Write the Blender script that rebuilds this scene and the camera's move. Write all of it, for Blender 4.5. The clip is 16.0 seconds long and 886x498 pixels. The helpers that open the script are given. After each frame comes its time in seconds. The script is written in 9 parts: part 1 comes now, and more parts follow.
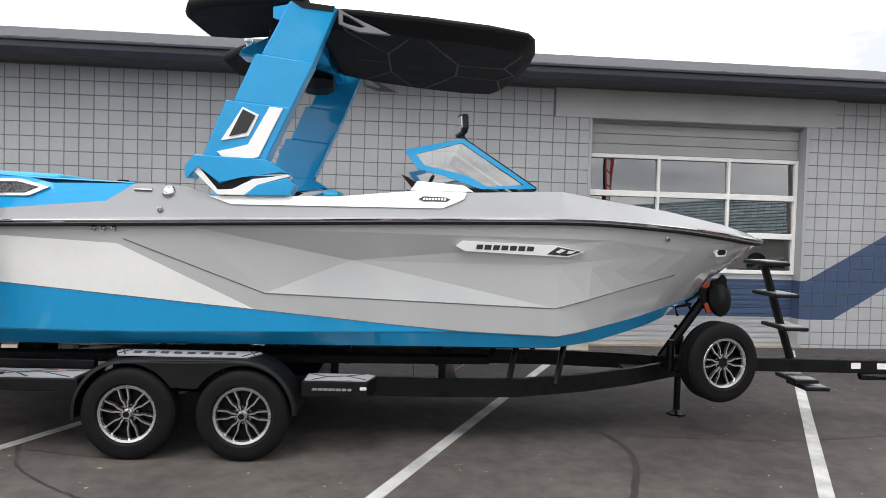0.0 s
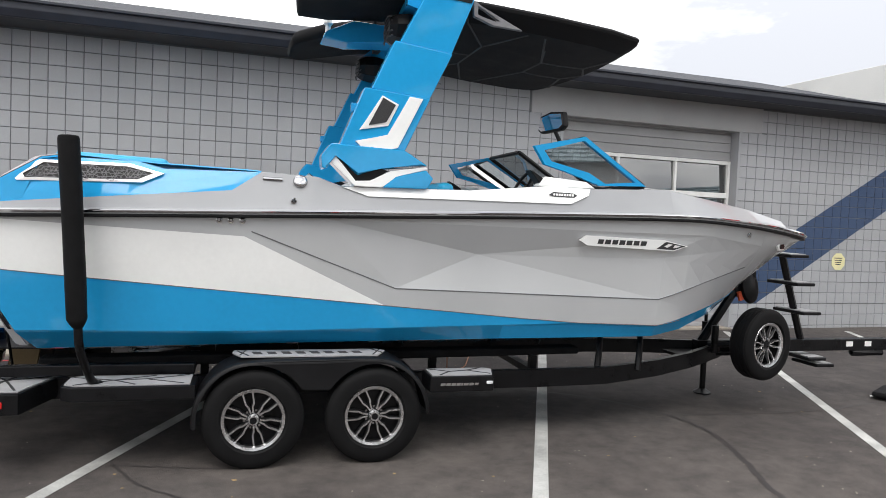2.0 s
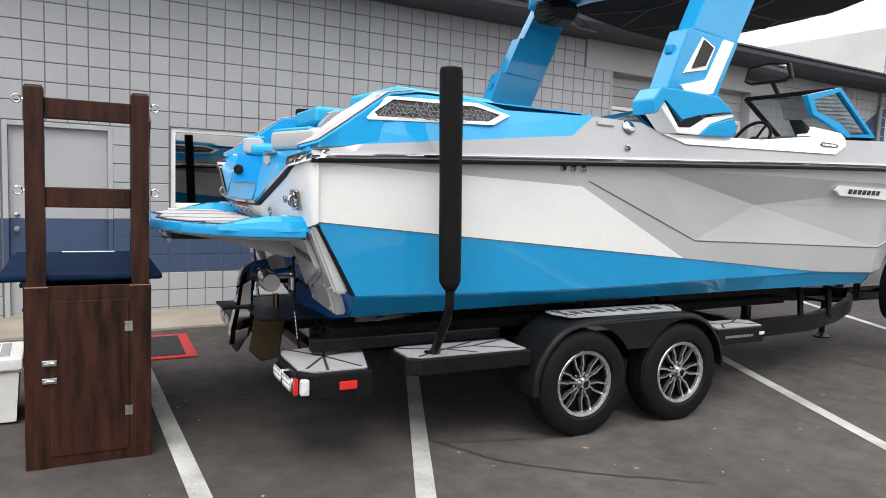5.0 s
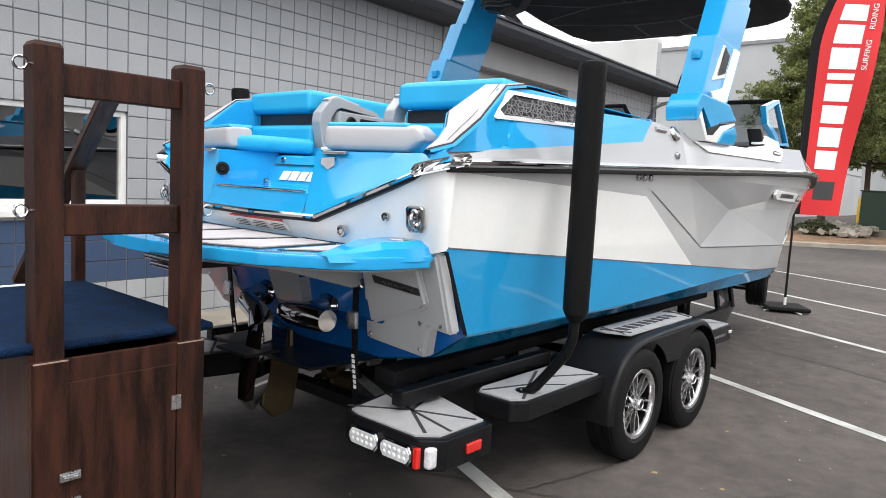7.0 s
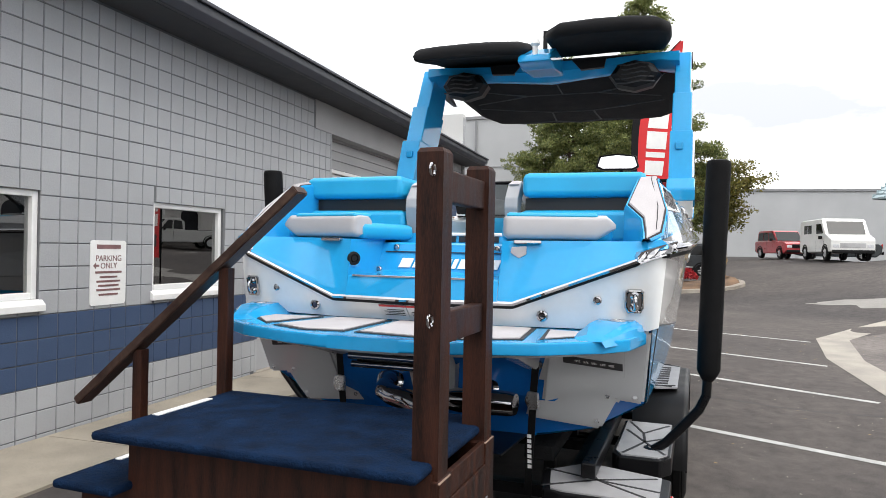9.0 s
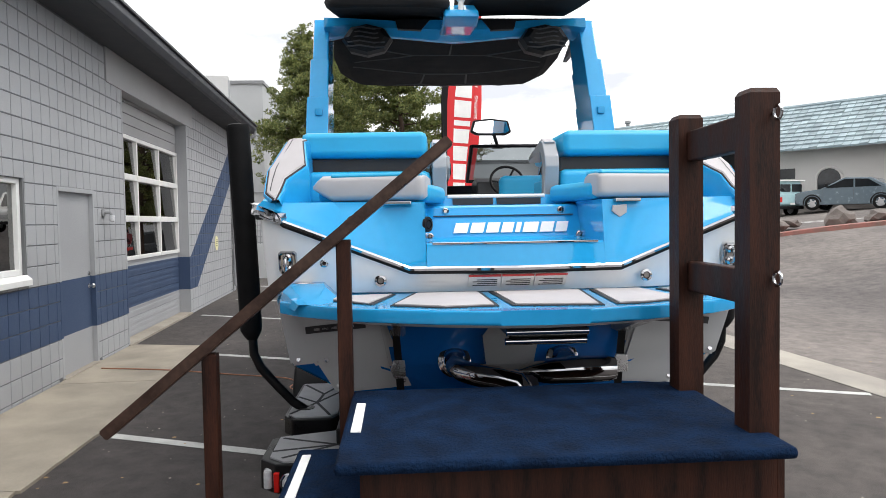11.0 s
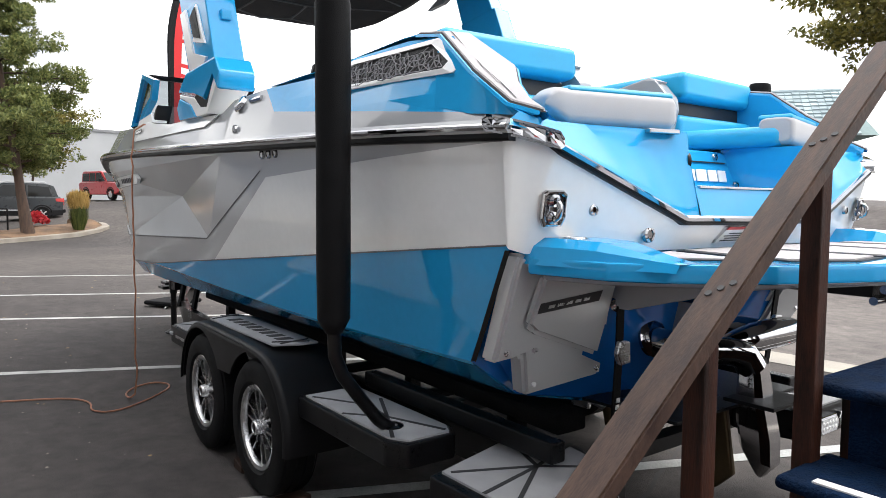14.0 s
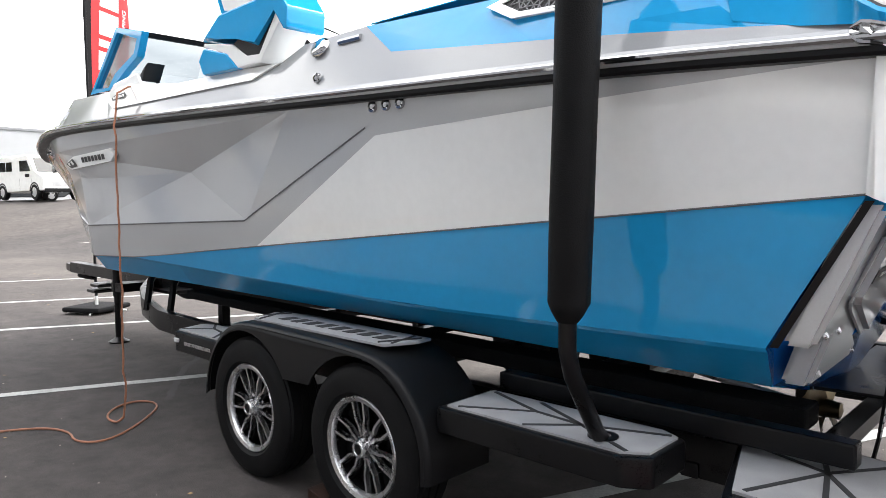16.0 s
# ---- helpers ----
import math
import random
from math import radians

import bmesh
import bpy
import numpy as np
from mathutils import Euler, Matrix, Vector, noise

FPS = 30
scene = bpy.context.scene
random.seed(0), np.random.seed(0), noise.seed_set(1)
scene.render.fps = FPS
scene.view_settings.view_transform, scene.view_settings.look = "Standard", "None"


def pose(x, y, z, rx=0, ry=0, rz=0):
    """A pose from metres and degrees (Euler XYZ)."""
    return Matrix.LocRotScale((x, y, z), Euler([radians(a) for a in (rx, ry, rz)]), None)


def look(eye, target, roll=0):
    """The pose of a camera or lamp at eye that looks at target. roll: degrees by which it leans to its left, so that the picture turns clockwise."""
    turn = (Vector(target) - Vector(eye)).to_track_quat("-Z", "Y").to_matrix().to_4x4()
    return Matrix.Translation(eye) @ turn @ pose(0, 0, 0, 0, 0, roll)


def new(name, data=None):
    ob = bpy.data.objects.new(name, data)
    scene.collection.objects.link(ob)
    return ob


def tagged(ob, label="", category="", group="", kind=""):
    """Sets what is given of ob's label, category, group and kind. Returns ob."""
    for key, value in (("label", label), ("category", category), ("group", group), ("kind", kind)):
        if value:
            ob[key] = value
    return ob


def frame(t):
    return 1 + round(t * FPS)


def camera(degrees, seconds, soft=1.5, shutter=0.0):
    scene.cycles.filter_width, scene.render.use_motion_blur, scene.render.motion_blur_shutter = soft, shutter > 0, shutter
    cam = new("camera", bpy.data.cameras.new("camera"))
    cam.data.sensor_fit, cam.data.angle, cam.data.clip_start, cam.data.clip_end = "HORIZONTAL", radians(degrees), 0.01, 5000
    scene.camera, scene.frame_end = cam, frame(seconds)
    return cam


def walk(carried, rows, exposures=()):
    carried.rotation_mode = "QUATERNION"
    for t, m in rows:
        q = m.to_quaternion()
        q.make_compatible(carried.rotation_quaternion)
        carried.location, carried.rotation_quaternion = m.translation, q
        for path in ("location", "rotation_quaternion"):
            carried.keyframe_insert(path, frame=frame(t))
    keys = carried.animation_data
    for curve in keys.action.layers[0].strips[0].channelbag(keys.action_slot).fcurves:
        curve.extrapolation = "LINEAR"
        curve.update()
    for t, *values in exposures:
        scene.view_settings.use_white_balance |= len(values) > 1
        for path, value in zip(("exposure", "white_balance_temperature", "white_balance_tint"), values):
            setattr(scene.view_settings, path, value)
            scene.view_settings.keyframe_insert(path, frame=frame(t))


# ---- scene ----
cam = camera(64.96, 16.0, soft=0.8)
PATH = [
    (0.0, 1.259, -6.378, 1.809, 87.93, -1.65, -2.11),
    (0.5, 0.686, -6.338, 1.796, 88.94, -1.94, -3.67),
    (1.0, 0.165, -6.333, 1.801, 88.17, -2.72, -7.86),
    (1.5, -0.361, -6.191, 1.762, 87.33, -2.52, -11.80),
    (2.0, -0.892, -6.089, 1.784, 87.38, -2.34, -15.41),
    (2.5, -1.426, -5.882, 1.734, 89.68, -2.27, -21.53),
    (3.0, -1.946, -5.737, 1.723, 89.81, -1.97, -22.38),
    (3.5, -2.394, -5.513, 1.681, 89.47, -2.09, -23.38),
    (4.0, -2.827, -5.229, 1.655, 87.20, -2.06, -23.59),
    (4.5, -3.260, -4.972, 1.642, 85.43, -2.19, -25.64),
    (5.0, -3.682, -4.662, 1.576, 84.75, -2.15, -27.26),
    (5.2, -3.866, -4.552, 1.551, 84.71, -2.63, -27.84),
    (5.7, -4.214, -4.188, 1.526, 84.09, -2.87, -31.42),
    (6.2, -4.446, -3.734, 1.559, 83.55, -2.97, -37.74),
    (6.7, -4.637, -3.248, 1.613, 83.57, -2.94, -44.93),
    (7.3, -4.924, -2.702, 1.659, 84.98, -2.71, -52.09),
    (7.5, -5.055, -2.527, 1.661, 85.60, -2.03, -53.60),
    (8.0, -5.361, -2.121, 1.683, 88.18, -1.66, -58.58),
    (8.2, -5.461, -1.960, 1.684, 88.62, -2.24, -60.12),
    (8.7, -5.772, -1.540, 1.691, 89.84, -1.68, -65.78),
    (9.2, -6.052, -1.108, 1.688, 89.84, -0.75, -72.95),
    (9.7, -6.217, -0.665, 1.678, 89.19, 0.17, -80.26),
    (10.3, -6.145, -0.121, 1.663, 88.36, 0.78, -87.32),
    (10.5, -6.066, 0.045, 1.654, 88.16, 0.91, -89.56),
    (11.0, -5.839, 0.521, 1.645, 87.72, 0.95, -93.63),
    (11.5, -5.652, 1.000, 1.657, 87.25, 0.26, -98.02),
    (12.0, -5.345, 1.381, 1.639, 86.62, 0.85, -103.76),
    (12.5, -5.032, 1.769, 1.629, 86.13, 1.03, -109.15),
    (13.0, -4.711, 2.049, 1.599, 84.78, 0.98, -115.14),
    (13.5, -4.419, 2.293, 1.580, 85.37, 0.82, -120.06),
    (14.0, -4.166, 2.535, 1.482, 86.23, -0.49, -126.60),
    (14.5, -3.861, 2.640, 1.363, 86.57, -0.66, -133.91),
    (15.0, -3.576, 2.750, 1.381, 85.52, 0.50, -137.71),
    (15.5, -3.234, 2.934, 1.385, 85.90, 0.48, -138.05),
    (16.0, -2.989, 2.997, 1.347, 86.02, 0.36, -136.54),
]
walk(cam, [(t, pose(x, y, z, rx, ry, rz)) for t, x, y, z, rx, ry, rz in PATH], exposures=[(0.0, 0.5), (1.0, 0.42), (2.0, 0.44), (2.5, 0.38), (3.5, 0.38), (4.0, 0.46), (4.5, 0.58), (5.0, 0.66), (7.5, 0.74), (8.0, 0.69), (10.5, 0.47), (11.0, 0.51), (12.0, 0.52), (13.5, 0.78), (14.5, 1.08), (15.2, 1.32), (16.0, 1.55)])

# ---- light: bright overcast, a veiled sun high behind the starboard side ----
SUN_EL, SUN_AZ = radians(57), radians(205)
world = bpy.data.worlds.new("overcast_sky")
scene.world = world
world.use_nodes = True
wt = world.node_tree
wt.nodes.clear()
w_out = wt.nodes.new("ShaderNodeOutputWorld")
w_bg = wt.nodes.new("ShaderNodeBackground")
w_sky = wt.nodes.new("ShaderNodeTexSky")
w_sky.sky_type, w_sky.sun_disc, w_sky.sun_elevation, w_sky.sun_rotation = "NISHITA", False, SUN_EL, SUN_AZ
w_tc = wt.nodes.new("ShaderNodeTexCoord")
w_map = wt.nodes.new("ShaderNodeMapping")
w_map.inputs["Scale"].default_value = (1.0, 1.0, 3.2)
w_n = wt.nodes.new("ShaderNodeTexNoise")
w_n.inputs["Scale"].default_value, w_n.inputs["Detail"].default_value, w_n.inputs["Roughness"].default_value = 2.3, 7.0, 0.56
w_r = wt.nodes.new("ShaderNodeValToRGB")
w_r.color_ramp.elements[0].position, w_r.color_ramp.elements[0].color = 0.40, (0.42, 0.43, 0.46, 1)
w_r.color_ramp.elements[1].position, w_r.color_ramp.elements[1].color = 0.61, (1.0, 0.992, 0.975, 1)
w_gain = wt.nodes.new("ShaderNodeMix")
w_gain.data_type, w_gain.blend_type = "RGBA", "MULTIPLY"
w_gain.inputs[0].default_value = 1.0
w_gain.inputs[7].default_value = (0.05, 0.05, 0.05, 1)
w_mix = wt.nodes.new("ShaderNodeMix")
w_mix.data_type = "RGBA"
w_mix.inputs[0].default_value = 0.93
wt.links.new(w_tc.outputs["Generated"], w_map.inputs["Vector"])
wt.links.new(w_map.outputs["Vector"], w_n.inputs["Vector"])
wt.links.new(w_n.outputs["Fac"], w_r.inputs["Fac"])
wt.links.new(w_sky.outputs["Color"], w_gain.inputs[6])
wt.links.new(w_gain.outputs[2], w_mix.inputs[6])
wt.links.new(w_r.outputs["Color"], w_mix.inputs[7])
w_sep = wt.nodes.new("ShaderNodeSeparateXYZ")
w_h = wt.nodes.new("ShaderNodeMapRange")
w_h.inputs["From Min"].default_value, w_h.inputs["From Max"].default_value = 0.0, 0.9
w_h.inputs["To Min"].default_value, w_h.inputs["To Max"].default_value = 0.66, 1.12
w_dim = wt.nodes.new("ShaderNodeVectorMath")
w_dim.operation = "SCALE"
wt.links.new(w_tc.outputs["Generated"], w_sep.inputs[0])
wt.links.new(w_sep.outputs["Z"], w_h.inputs["Value"])
wt.links.new(w_mix.outputs[2], w_dim.inputs[0])
wt.links.new(w_h.outputs["Result"], w_dim.inputs["Scale"])
wt.links.new(w_dim.outputs[0], w_bg.inputs["Color"])
wt.links.new(w_bg.outputs["Background"], w_out.inputs["Surface"])
w_bg.inputs["Strength"].default_value = 2.1

sun = new("sun", bpy.data.lights.new("sun", "SUN"))
sun.data.energy, sun.data.angle, sun.data.color = 1.1, radians(28), (1.0, 0.96, 0.9)
sun_dir = Vector((math.sin(SUN_AZ) * math.cos(SUN_EL), math.cos(SUN_AZ) * math.cos(SUN_EL), math.sin(SUN_EL)))
sun.matrix_world = look(sun_dir * 60, (0, 0, 0))


# ---- materials ----
def material(name, base, rough=0.5, metal=0.0, vary=0.12, scale=6.0, fine=60.0, bump=0.0, coat=0.0, dark=None, spec=0.5, piece=0.0, stretch=(1, 1, 1), pos=False, wear=0.0):
    """A surface with two scales of colour variation, roughness variation and fine relief."""
    m = bpy.data.materials.new(name)
    m.use_nodes = True
    nt = m.node_tree
    bsdf = nt.nodes["Principled BSDF"]
    bsdf.inputs["Metallic"].default_value = metal
    bsdf.inputs["Specular IOR Level"].default_value = spec
    bsdf.inputs["Coat Weight"].default_value = coat
    bsdf.inputs["Coat Roughness"].default_value = 0.04
    if pos:
        vec = nt.nodes.new("ShaderNodeNewGeometry").outputs["Position"]
    else:
        vec = nt.nodes.new("ShaderNodeTexCoord").outputs["Object"]
    mp = nt.nodes.new("ShaderNodeMapping")
    mp.inputs["Scale"].default_value = stretch
    nt.links.new(vec, mp.inputs["Vector"])
    big, small = nt.nodes.new("ShaderNodeTexNoise"), nt.nodes.new("ShaderNodeTexNoise")
    for n, s in ((big, scale), (small, fine)):
        n.inputs["Scale"].default_value, n.inputs["Detail"].default_value = s, 5.0
        nt.links.new(mp.outputs["Vector"], n.inputs["Vector"])
    add = nt.nodes.new("ShaderNodeMath")
    add.operation = "ADD"
    half = nt.nodes.new("ShaderNodeMath")
    half.operation = "MULTIPLY"
    half.inputs[1].default_value = 0.5
    nt.links.new(small.outputs["Fac"], half.inputs[0])
    nt.links.new(big.outputs["Fac"], add.inputs[0])
    nt.links.new(half.outputs[0], add.inputs[1])
    ramp = nt.nodes.new("ShaderNodeValToRGB")
    lo = dark or tuple(c * (1 - vary) for c in base)
    hi = tuple(min(1.0, c * (1 + vary)) for c in base) if not dark else base
    ramp.color_ramp.elements[0].position, ramp.color_ramp.elements[0].color = 0.55, (*lo, 1)
    ramp.color_ramp.elements[1].position, ramp.color_ramp.elements[1].color = 0.95, (*hi, 1)
    nt.links.new(add.outputs[0], ramp.inputs["Fac"])
    colour = ramp.outputs["Color"]
    if piece:
        info = nt.nodes.new("ShaderNodeObjectInfo")
        hsv = nt.nodes.new("ShaderNodeHueSaturation")
        rng = nt.nodes.new("ShaderNodeMapRange")
        rng.inputs["To Min"].default_value, rng.inputs["To Max"].default_value = 1 - piece, 1 + piece
        nt.links.new(info.outputs["Random"], rng.inputs["Value"])
        nt.links.new(rng.outputs["Result"], hsv.inputs["Value"])
        nt.links.new(colour, hsv.inputs["Color"])
        colour = hsv.outputs["Color"]
    nt.links.new(colour, bsdf.inputs["Base Color"])
    rr = nt.nodes.new("ShaderNodeMapRange")
    rr.inputs["From Min"].default_value, rr.inputs["From Max"].default_value = 0.5, 1.0
    rr.inputs["To Min"].default_value, rr.inputs["To Max"].default_value = max(0.0, rough * 0.85), min(1.0, rough * 1.15 + wear)
    nt.links.new(add.outputs[0], rr.inputs["Value"])
    nt.links.new(rr.outputs["Result"], bsdf.inputs["Roughness"])
    if bump:
        bp = nt.nodes.new("ShaderNodeBump")
        bp.inputs["Strength"].default_value, bp.inputs["Distance"].default_value = bump, 0.01
        nt.links.new(small.outputs["Fac"], bp.inputs["Height"])
        nt.links.new(bp.outputs["Normal"], bsdf.inputs["Normal"])
    return m


def glass_material(name, tint, rough=0.0, ior=1.6):
    """Thin tinted glass: passes light straight through and mirrors by Fresnel."""
    m = bpy.data.materials.new(name)
    m.use_nodes = True
    nt = m.node_tree
    nt.nodes.clear()
    out = nt.nodes.new("ShaderNodeOutputMaterial")
    tr = nt.nodes.new("ShaderNodeBsdfTransparent")
    gl = nt.nodes.new("ShaderNodeBsdfGlossy")
    gl.inputs["Roughness"].default_value = rough
    tr.inputs["Color"].default_value = (*tint, 1)
    fr = nt.nodes.new("ShaderNodeFresnel")
    fr.inputs["IOR"].default_value = ior
    mx = nt.nodes.new("ShaderNodeMixShader")
    nt.links.new(fr.outputs["Fac"], mx.inputs["Fac"])
    nt.links.new(tr.outputs["BSDF"], mx.inputs[1])
    nt.links.new(gl.outputs["BSDF"], mx.inputs[2])
    nt.links.new(mx.outputs["Shader"], out.inputs["Surface"])
    return m


BLUE = material("blue_gelcoat", (0.018, 0.302, 0.615), 0.06, vary=0.05, scale=1.5, fine=30, coat=0.12, spec=0.34)
WHITE = material("white_gelcoat", (0.835, 0.845, 0.84), 0.07, vary=0.03, scale=1.5, fine=30, coat=0.3)
GREY = material("silver_grey_gelcoat", (0.470, 0.482, 0.495), 0.13, vary=0.04, scale=1.5, fine=200, coat=0.35)
LGREY = material("pale_grey_gelcoat", (0.315, 0.322, 0.335), 0.10, vary=0.04, scale=1.5, fine=200, coat=0.2)
CHROME = material("polished_steel", (0.46, 0.46, 0.47), 0.06, metal=1.0, vary=0.06)
BRUSHED = material("brushed_metal", (0.55, 0.55, 0.56), 0.28, metal=1.0, vary=0.08, fine=180)
ALLOY = material("machined_alloy", (0.66, 0.66, 0.67), 0.27, metal=0.95, vary=0.05, fine=200)
GOLD = material("bronze_propeller", (0.13, 0.10, 0.06), 0.42, metal=1.0, vary=0.12)
BLACK = material("black_powder_coat", (0.007, 0.007, 0.008), 0.3, spec=0.2, vary=0.2, fine=260, bump=0.05)
BLACKSAT = material("satin_black_plastic", (0.008, 0.008, 0.009), 0.42, spec=0.2, vary=0.2, fine=200, bump=0.06)
RUBBER = material("tyre_rubber", (0.006, 0.006, 0.0065), 0.62, spec=0.15, vary=0.25, scale=9, fine=120, bump=0.12)
SLEEVE = material("black_vinyl_sleeve", (0.006, 0.006, 0.0065), 0.6, spec=0.12, vary=0.3, scale=14, fine=240, bump=0.2)
CANVAS = material("black_canvas", (0.009, 0.009, 0.010), 0.9, spec=0.2, vary=0.3, scale=5, fine=400, bump=0.15)
SEAM = material("charcoal_binding", (0.045, 0.045, 0.048), 0.8, vary=0.2, fine=200)
VINYL_B = material("blue_vinyl", (0.012, 0.345, 0.60), 0.42, vary=0.06, scale=4, fine=260, bump=0.05)
VINYL_G = material("pale_grey_vinyl", (0.44, 0.432, 0.442), 0.45, vary=0.05, scale=4, fine=260, bump=0.05)
VINYL_K = material("black_vinyl", (0.016, 0.016, 0.018), 0.45, vary=0.2, fine=260, bump=0.1)
FOAM = material("grey_foam_deck_pad", (0.43, 0.41, 0.42), 0.85, vary=0.06, scale=8, fine=300, bump=0.2)
FOAMK = material("dark_foam_groove", (0.03, 0.03, 0.033), 0.85, vary=0.15, fine=300)
STEPPAD = material("trailer_step_pad", (0.34, 0.34, 0.35), 0.8, vary=0.1, scale=9, fine=300, bump=0.2)
CARPET_K = material("black_bunk_carpet", (0.013, 0.013, 0.014), 0.97, vary=0.3, fine=160, bump=0.7, spec=0.1)
WOOD = material("dark_stained_wood", (0.050, 0.0165, 0.009), 0.5, spec=0.2, vary=0.0, dark=(0.009, 0.0038, 0.0028), scale=4, fine=50, stretch=(6, 6, 0.8), bump=0.15, wear=0.1)
WOODR = material("weathered_handrail_wood", (0.074, 0.042, 0.030), 0.5, spec=0.3, dark=(0.022, 0.010, 0.007), scale=9, fine=60, stretch=(5, 1.0, 1.0), bump=0.15)
CARPET = material("navy_carpet", (0.005, 0.019, 0.054), 0.98, dark=(0.0015, 0.007, 0.021), scale=11, fine=120, bump=0.9, spec=0.1)
TAPE = material("white_grip_tape", (0.72, 0.72, 0.72), 0.7, vary=0.08, fine=150)
GLASSD = glass_material("tinted_windshield", (0.42, 0.46, 0.48), ior=4.0)
MIRROR = material("mirror_face", (0.9, 0.9, 0.92), 0.02, metal=1.0, vary=0.01)
MESH = material("black_mesh_grille", (0.02, 0.02, 0.022), 0.6, vary=0.4, fine=90, bump=0.5)
MESHG = material("grey_mesh_ribs", (0.16, 0.16, 0.17), 0.5, vary=0.2)
REDLENS = material("red_lens", (0.6, 0.02, 0.015), 0.12, vary=0.1, coat=0.8)
CLEARLENS = material("clear_lens", (0.62, 0.63, 0.65), 0.1, vary=0.15, scale=40, coat=0.8)
WHITEP = material("white_paint", (0.78, 0.78, 0.77), 0.45, vary=0.05)
JOINTK = material("dark_panel_joint", (0.10, 0.10, 0.105), 0.6)
NAVYGEL = material("deep_blue_gelcoat", (0.008, 0.120, 0.42), 0.15, vary=0.06, scale=1.5, fine=30, coat=0.15)
INK = material("dark_print", (0.03, 0.03, 0.033), 0.5)
REDINK = material("red_print", (0.55, 0.05, 0.05), 0.5)
# ---- building helpers ----
def mesh_of(name, bm, mats, smooth=False):
    bmesh.ops.recalc_face_normals(bm, faces=bm.faces[:])
    me = bpy.data.meshes.new(name)
    bm.to_mesh(me)
    bm.free()
    for m in (mats if isinstance(mats, (list, tuple)) else [mats]):
        me.materials.append(m)
    if smooth:
        me.shade_smooth()
        me.set_sharp_from_angle(angle=radians(smooth if smooth is not True else 38))
    return me


def crisp(ob):
    """Keeps wide faces flat beside their rounded edges."""
    w = ob.modifiers.new("weighted_normals", "WEIGHTED_NORMAL")
    w.keep_sharp, w.weight = True, 80


def thing(name, label, category, m=None, group="", kind=""):
    ob = new(name)
    if m is not None:
        ob.matrix_basis = m
    return tagged(ob, label, category, group, kind)


def solo(name, bm, mats, label, category, m=None, group="", kind="", smooth=False):
    ob = new(name, mesh_of(name, bm, mats, smooth))
    if m is not None:
        ob.matrix_basis = m
    return tagged(ob, label, category, group, kind)


def part(name, bm, mats, parent, label="", smooth=False, m=None):
    ob = new(name, mesh_of(name, bm, mats, smooth))
    ob.parent = parent
    if smooth:
        crisp(ob)
    if m is not None:
        ob.matrix_basis = m
    if label:
        ob["label"] = label
    return ob


def share(name, me, parent, m=None):
    ob = new(name, me)
    ob.parent = parent
    if m is not None:
        ob.matrix_basis = m
    return ob


def B():
    return bmesh.new()


def box(bm, x0, y0, z0, x1, y1, z1, bevel=0.0, m=None, mi=0):
    vs = [bm.verts.new((x, y, z)) for x in (x0, x1) for y in (y0, y1) for z in (z0, z1)]
    fs = [bm.faces.new([vs[i] for i in f]) for f in ((0, 1, 3, 2), (4, 6, 7, 5), (0, 4, 5, 1), (2, 3, 7, 6), (0, 2, 6, 4), (1, 5, 7, 3))]
    for f in fs:
        f.material_index = mi
    if bevel:
        es = list({e for f in fs for e in f.edges})
        r = bmesh.ops.bevel(bm, geom=es, offset=bevel, segments=2, profile=0.5, affect="EDGES")
        vs = list({v for v in vs if v.is_valid} | set(r["verts"]))
        for f in r["faces"]:
            f.material_index = mi
    if m is not None:
        bmesh.ops.transform(bm, matrix=m, verts=[v for v in vs if v.is_valid])
    return bm


def slab(bm, pts, axis, a, b, bevel=0.0, mi=0, m=None):
    """A polygon (pairs) in the plane across axis, drawn out from a to b along it."""
    def put(p, h):
        return {"x": (h, p[0], p[1]), "y": (p[0], h, p[1]), "z": (p[0], p[1], h)}[axis]
    lo, hi = [bm.verts.new(put(p, a)) for p in pts], [bm.verts.new(put(p, b)) for p in pts]
    fs = [bm.faces.new(lo), bm.faces.new(hi)]
    n = len(pts)
    for i in range(n):
        fs.append(bm.faces.new((lo[i], lo[(i + 1) % n], hi[(i + 1) % n], hi[i])))
    for f in fs:
        f.material_index = mi
    vs = lo + hi
    if bevel:
        es = list({e for f in fs for e in f.edges})
        r = bmesh.ops.bevel(bm, geom=es, offset=bevel, segments=2, profile=0.5, affect="EDGES")
        for f in r["faces"]:
            f.material_index = mi
        vs = list({v for v in vs if v.is_valid} | set(r["verts"]))
    if m is not None:
        bmesh.ops.transform(bm, matrix=m, verts=[v for v in vs if v.is_valid])
    return bm


def skin(bm, rings, close=False, caps=False, mi=0):
    """Quads between rings of equal length. close: each ring is a loop."""
    vr = [[bm.verts.new(p) for p in r] for r in rings]
    n = len(vr[0])
    for a, b in zip(vr, vr[1:]):
        for i in range(n if close else n - 1):
            j = (i + 1) % n
            q = [a[i], a[j], b[j], b[i]]
            if len({tuple(round(c, 6) for c in v.co) for v in q}) >= 3:
                f = bm.faces.new(q)
                f.material_index = mi
    if caps:
        for r in (vr[0], vr[-1]):
            f = bm.faces.new(r)
            f.material_index = mi
    return bm


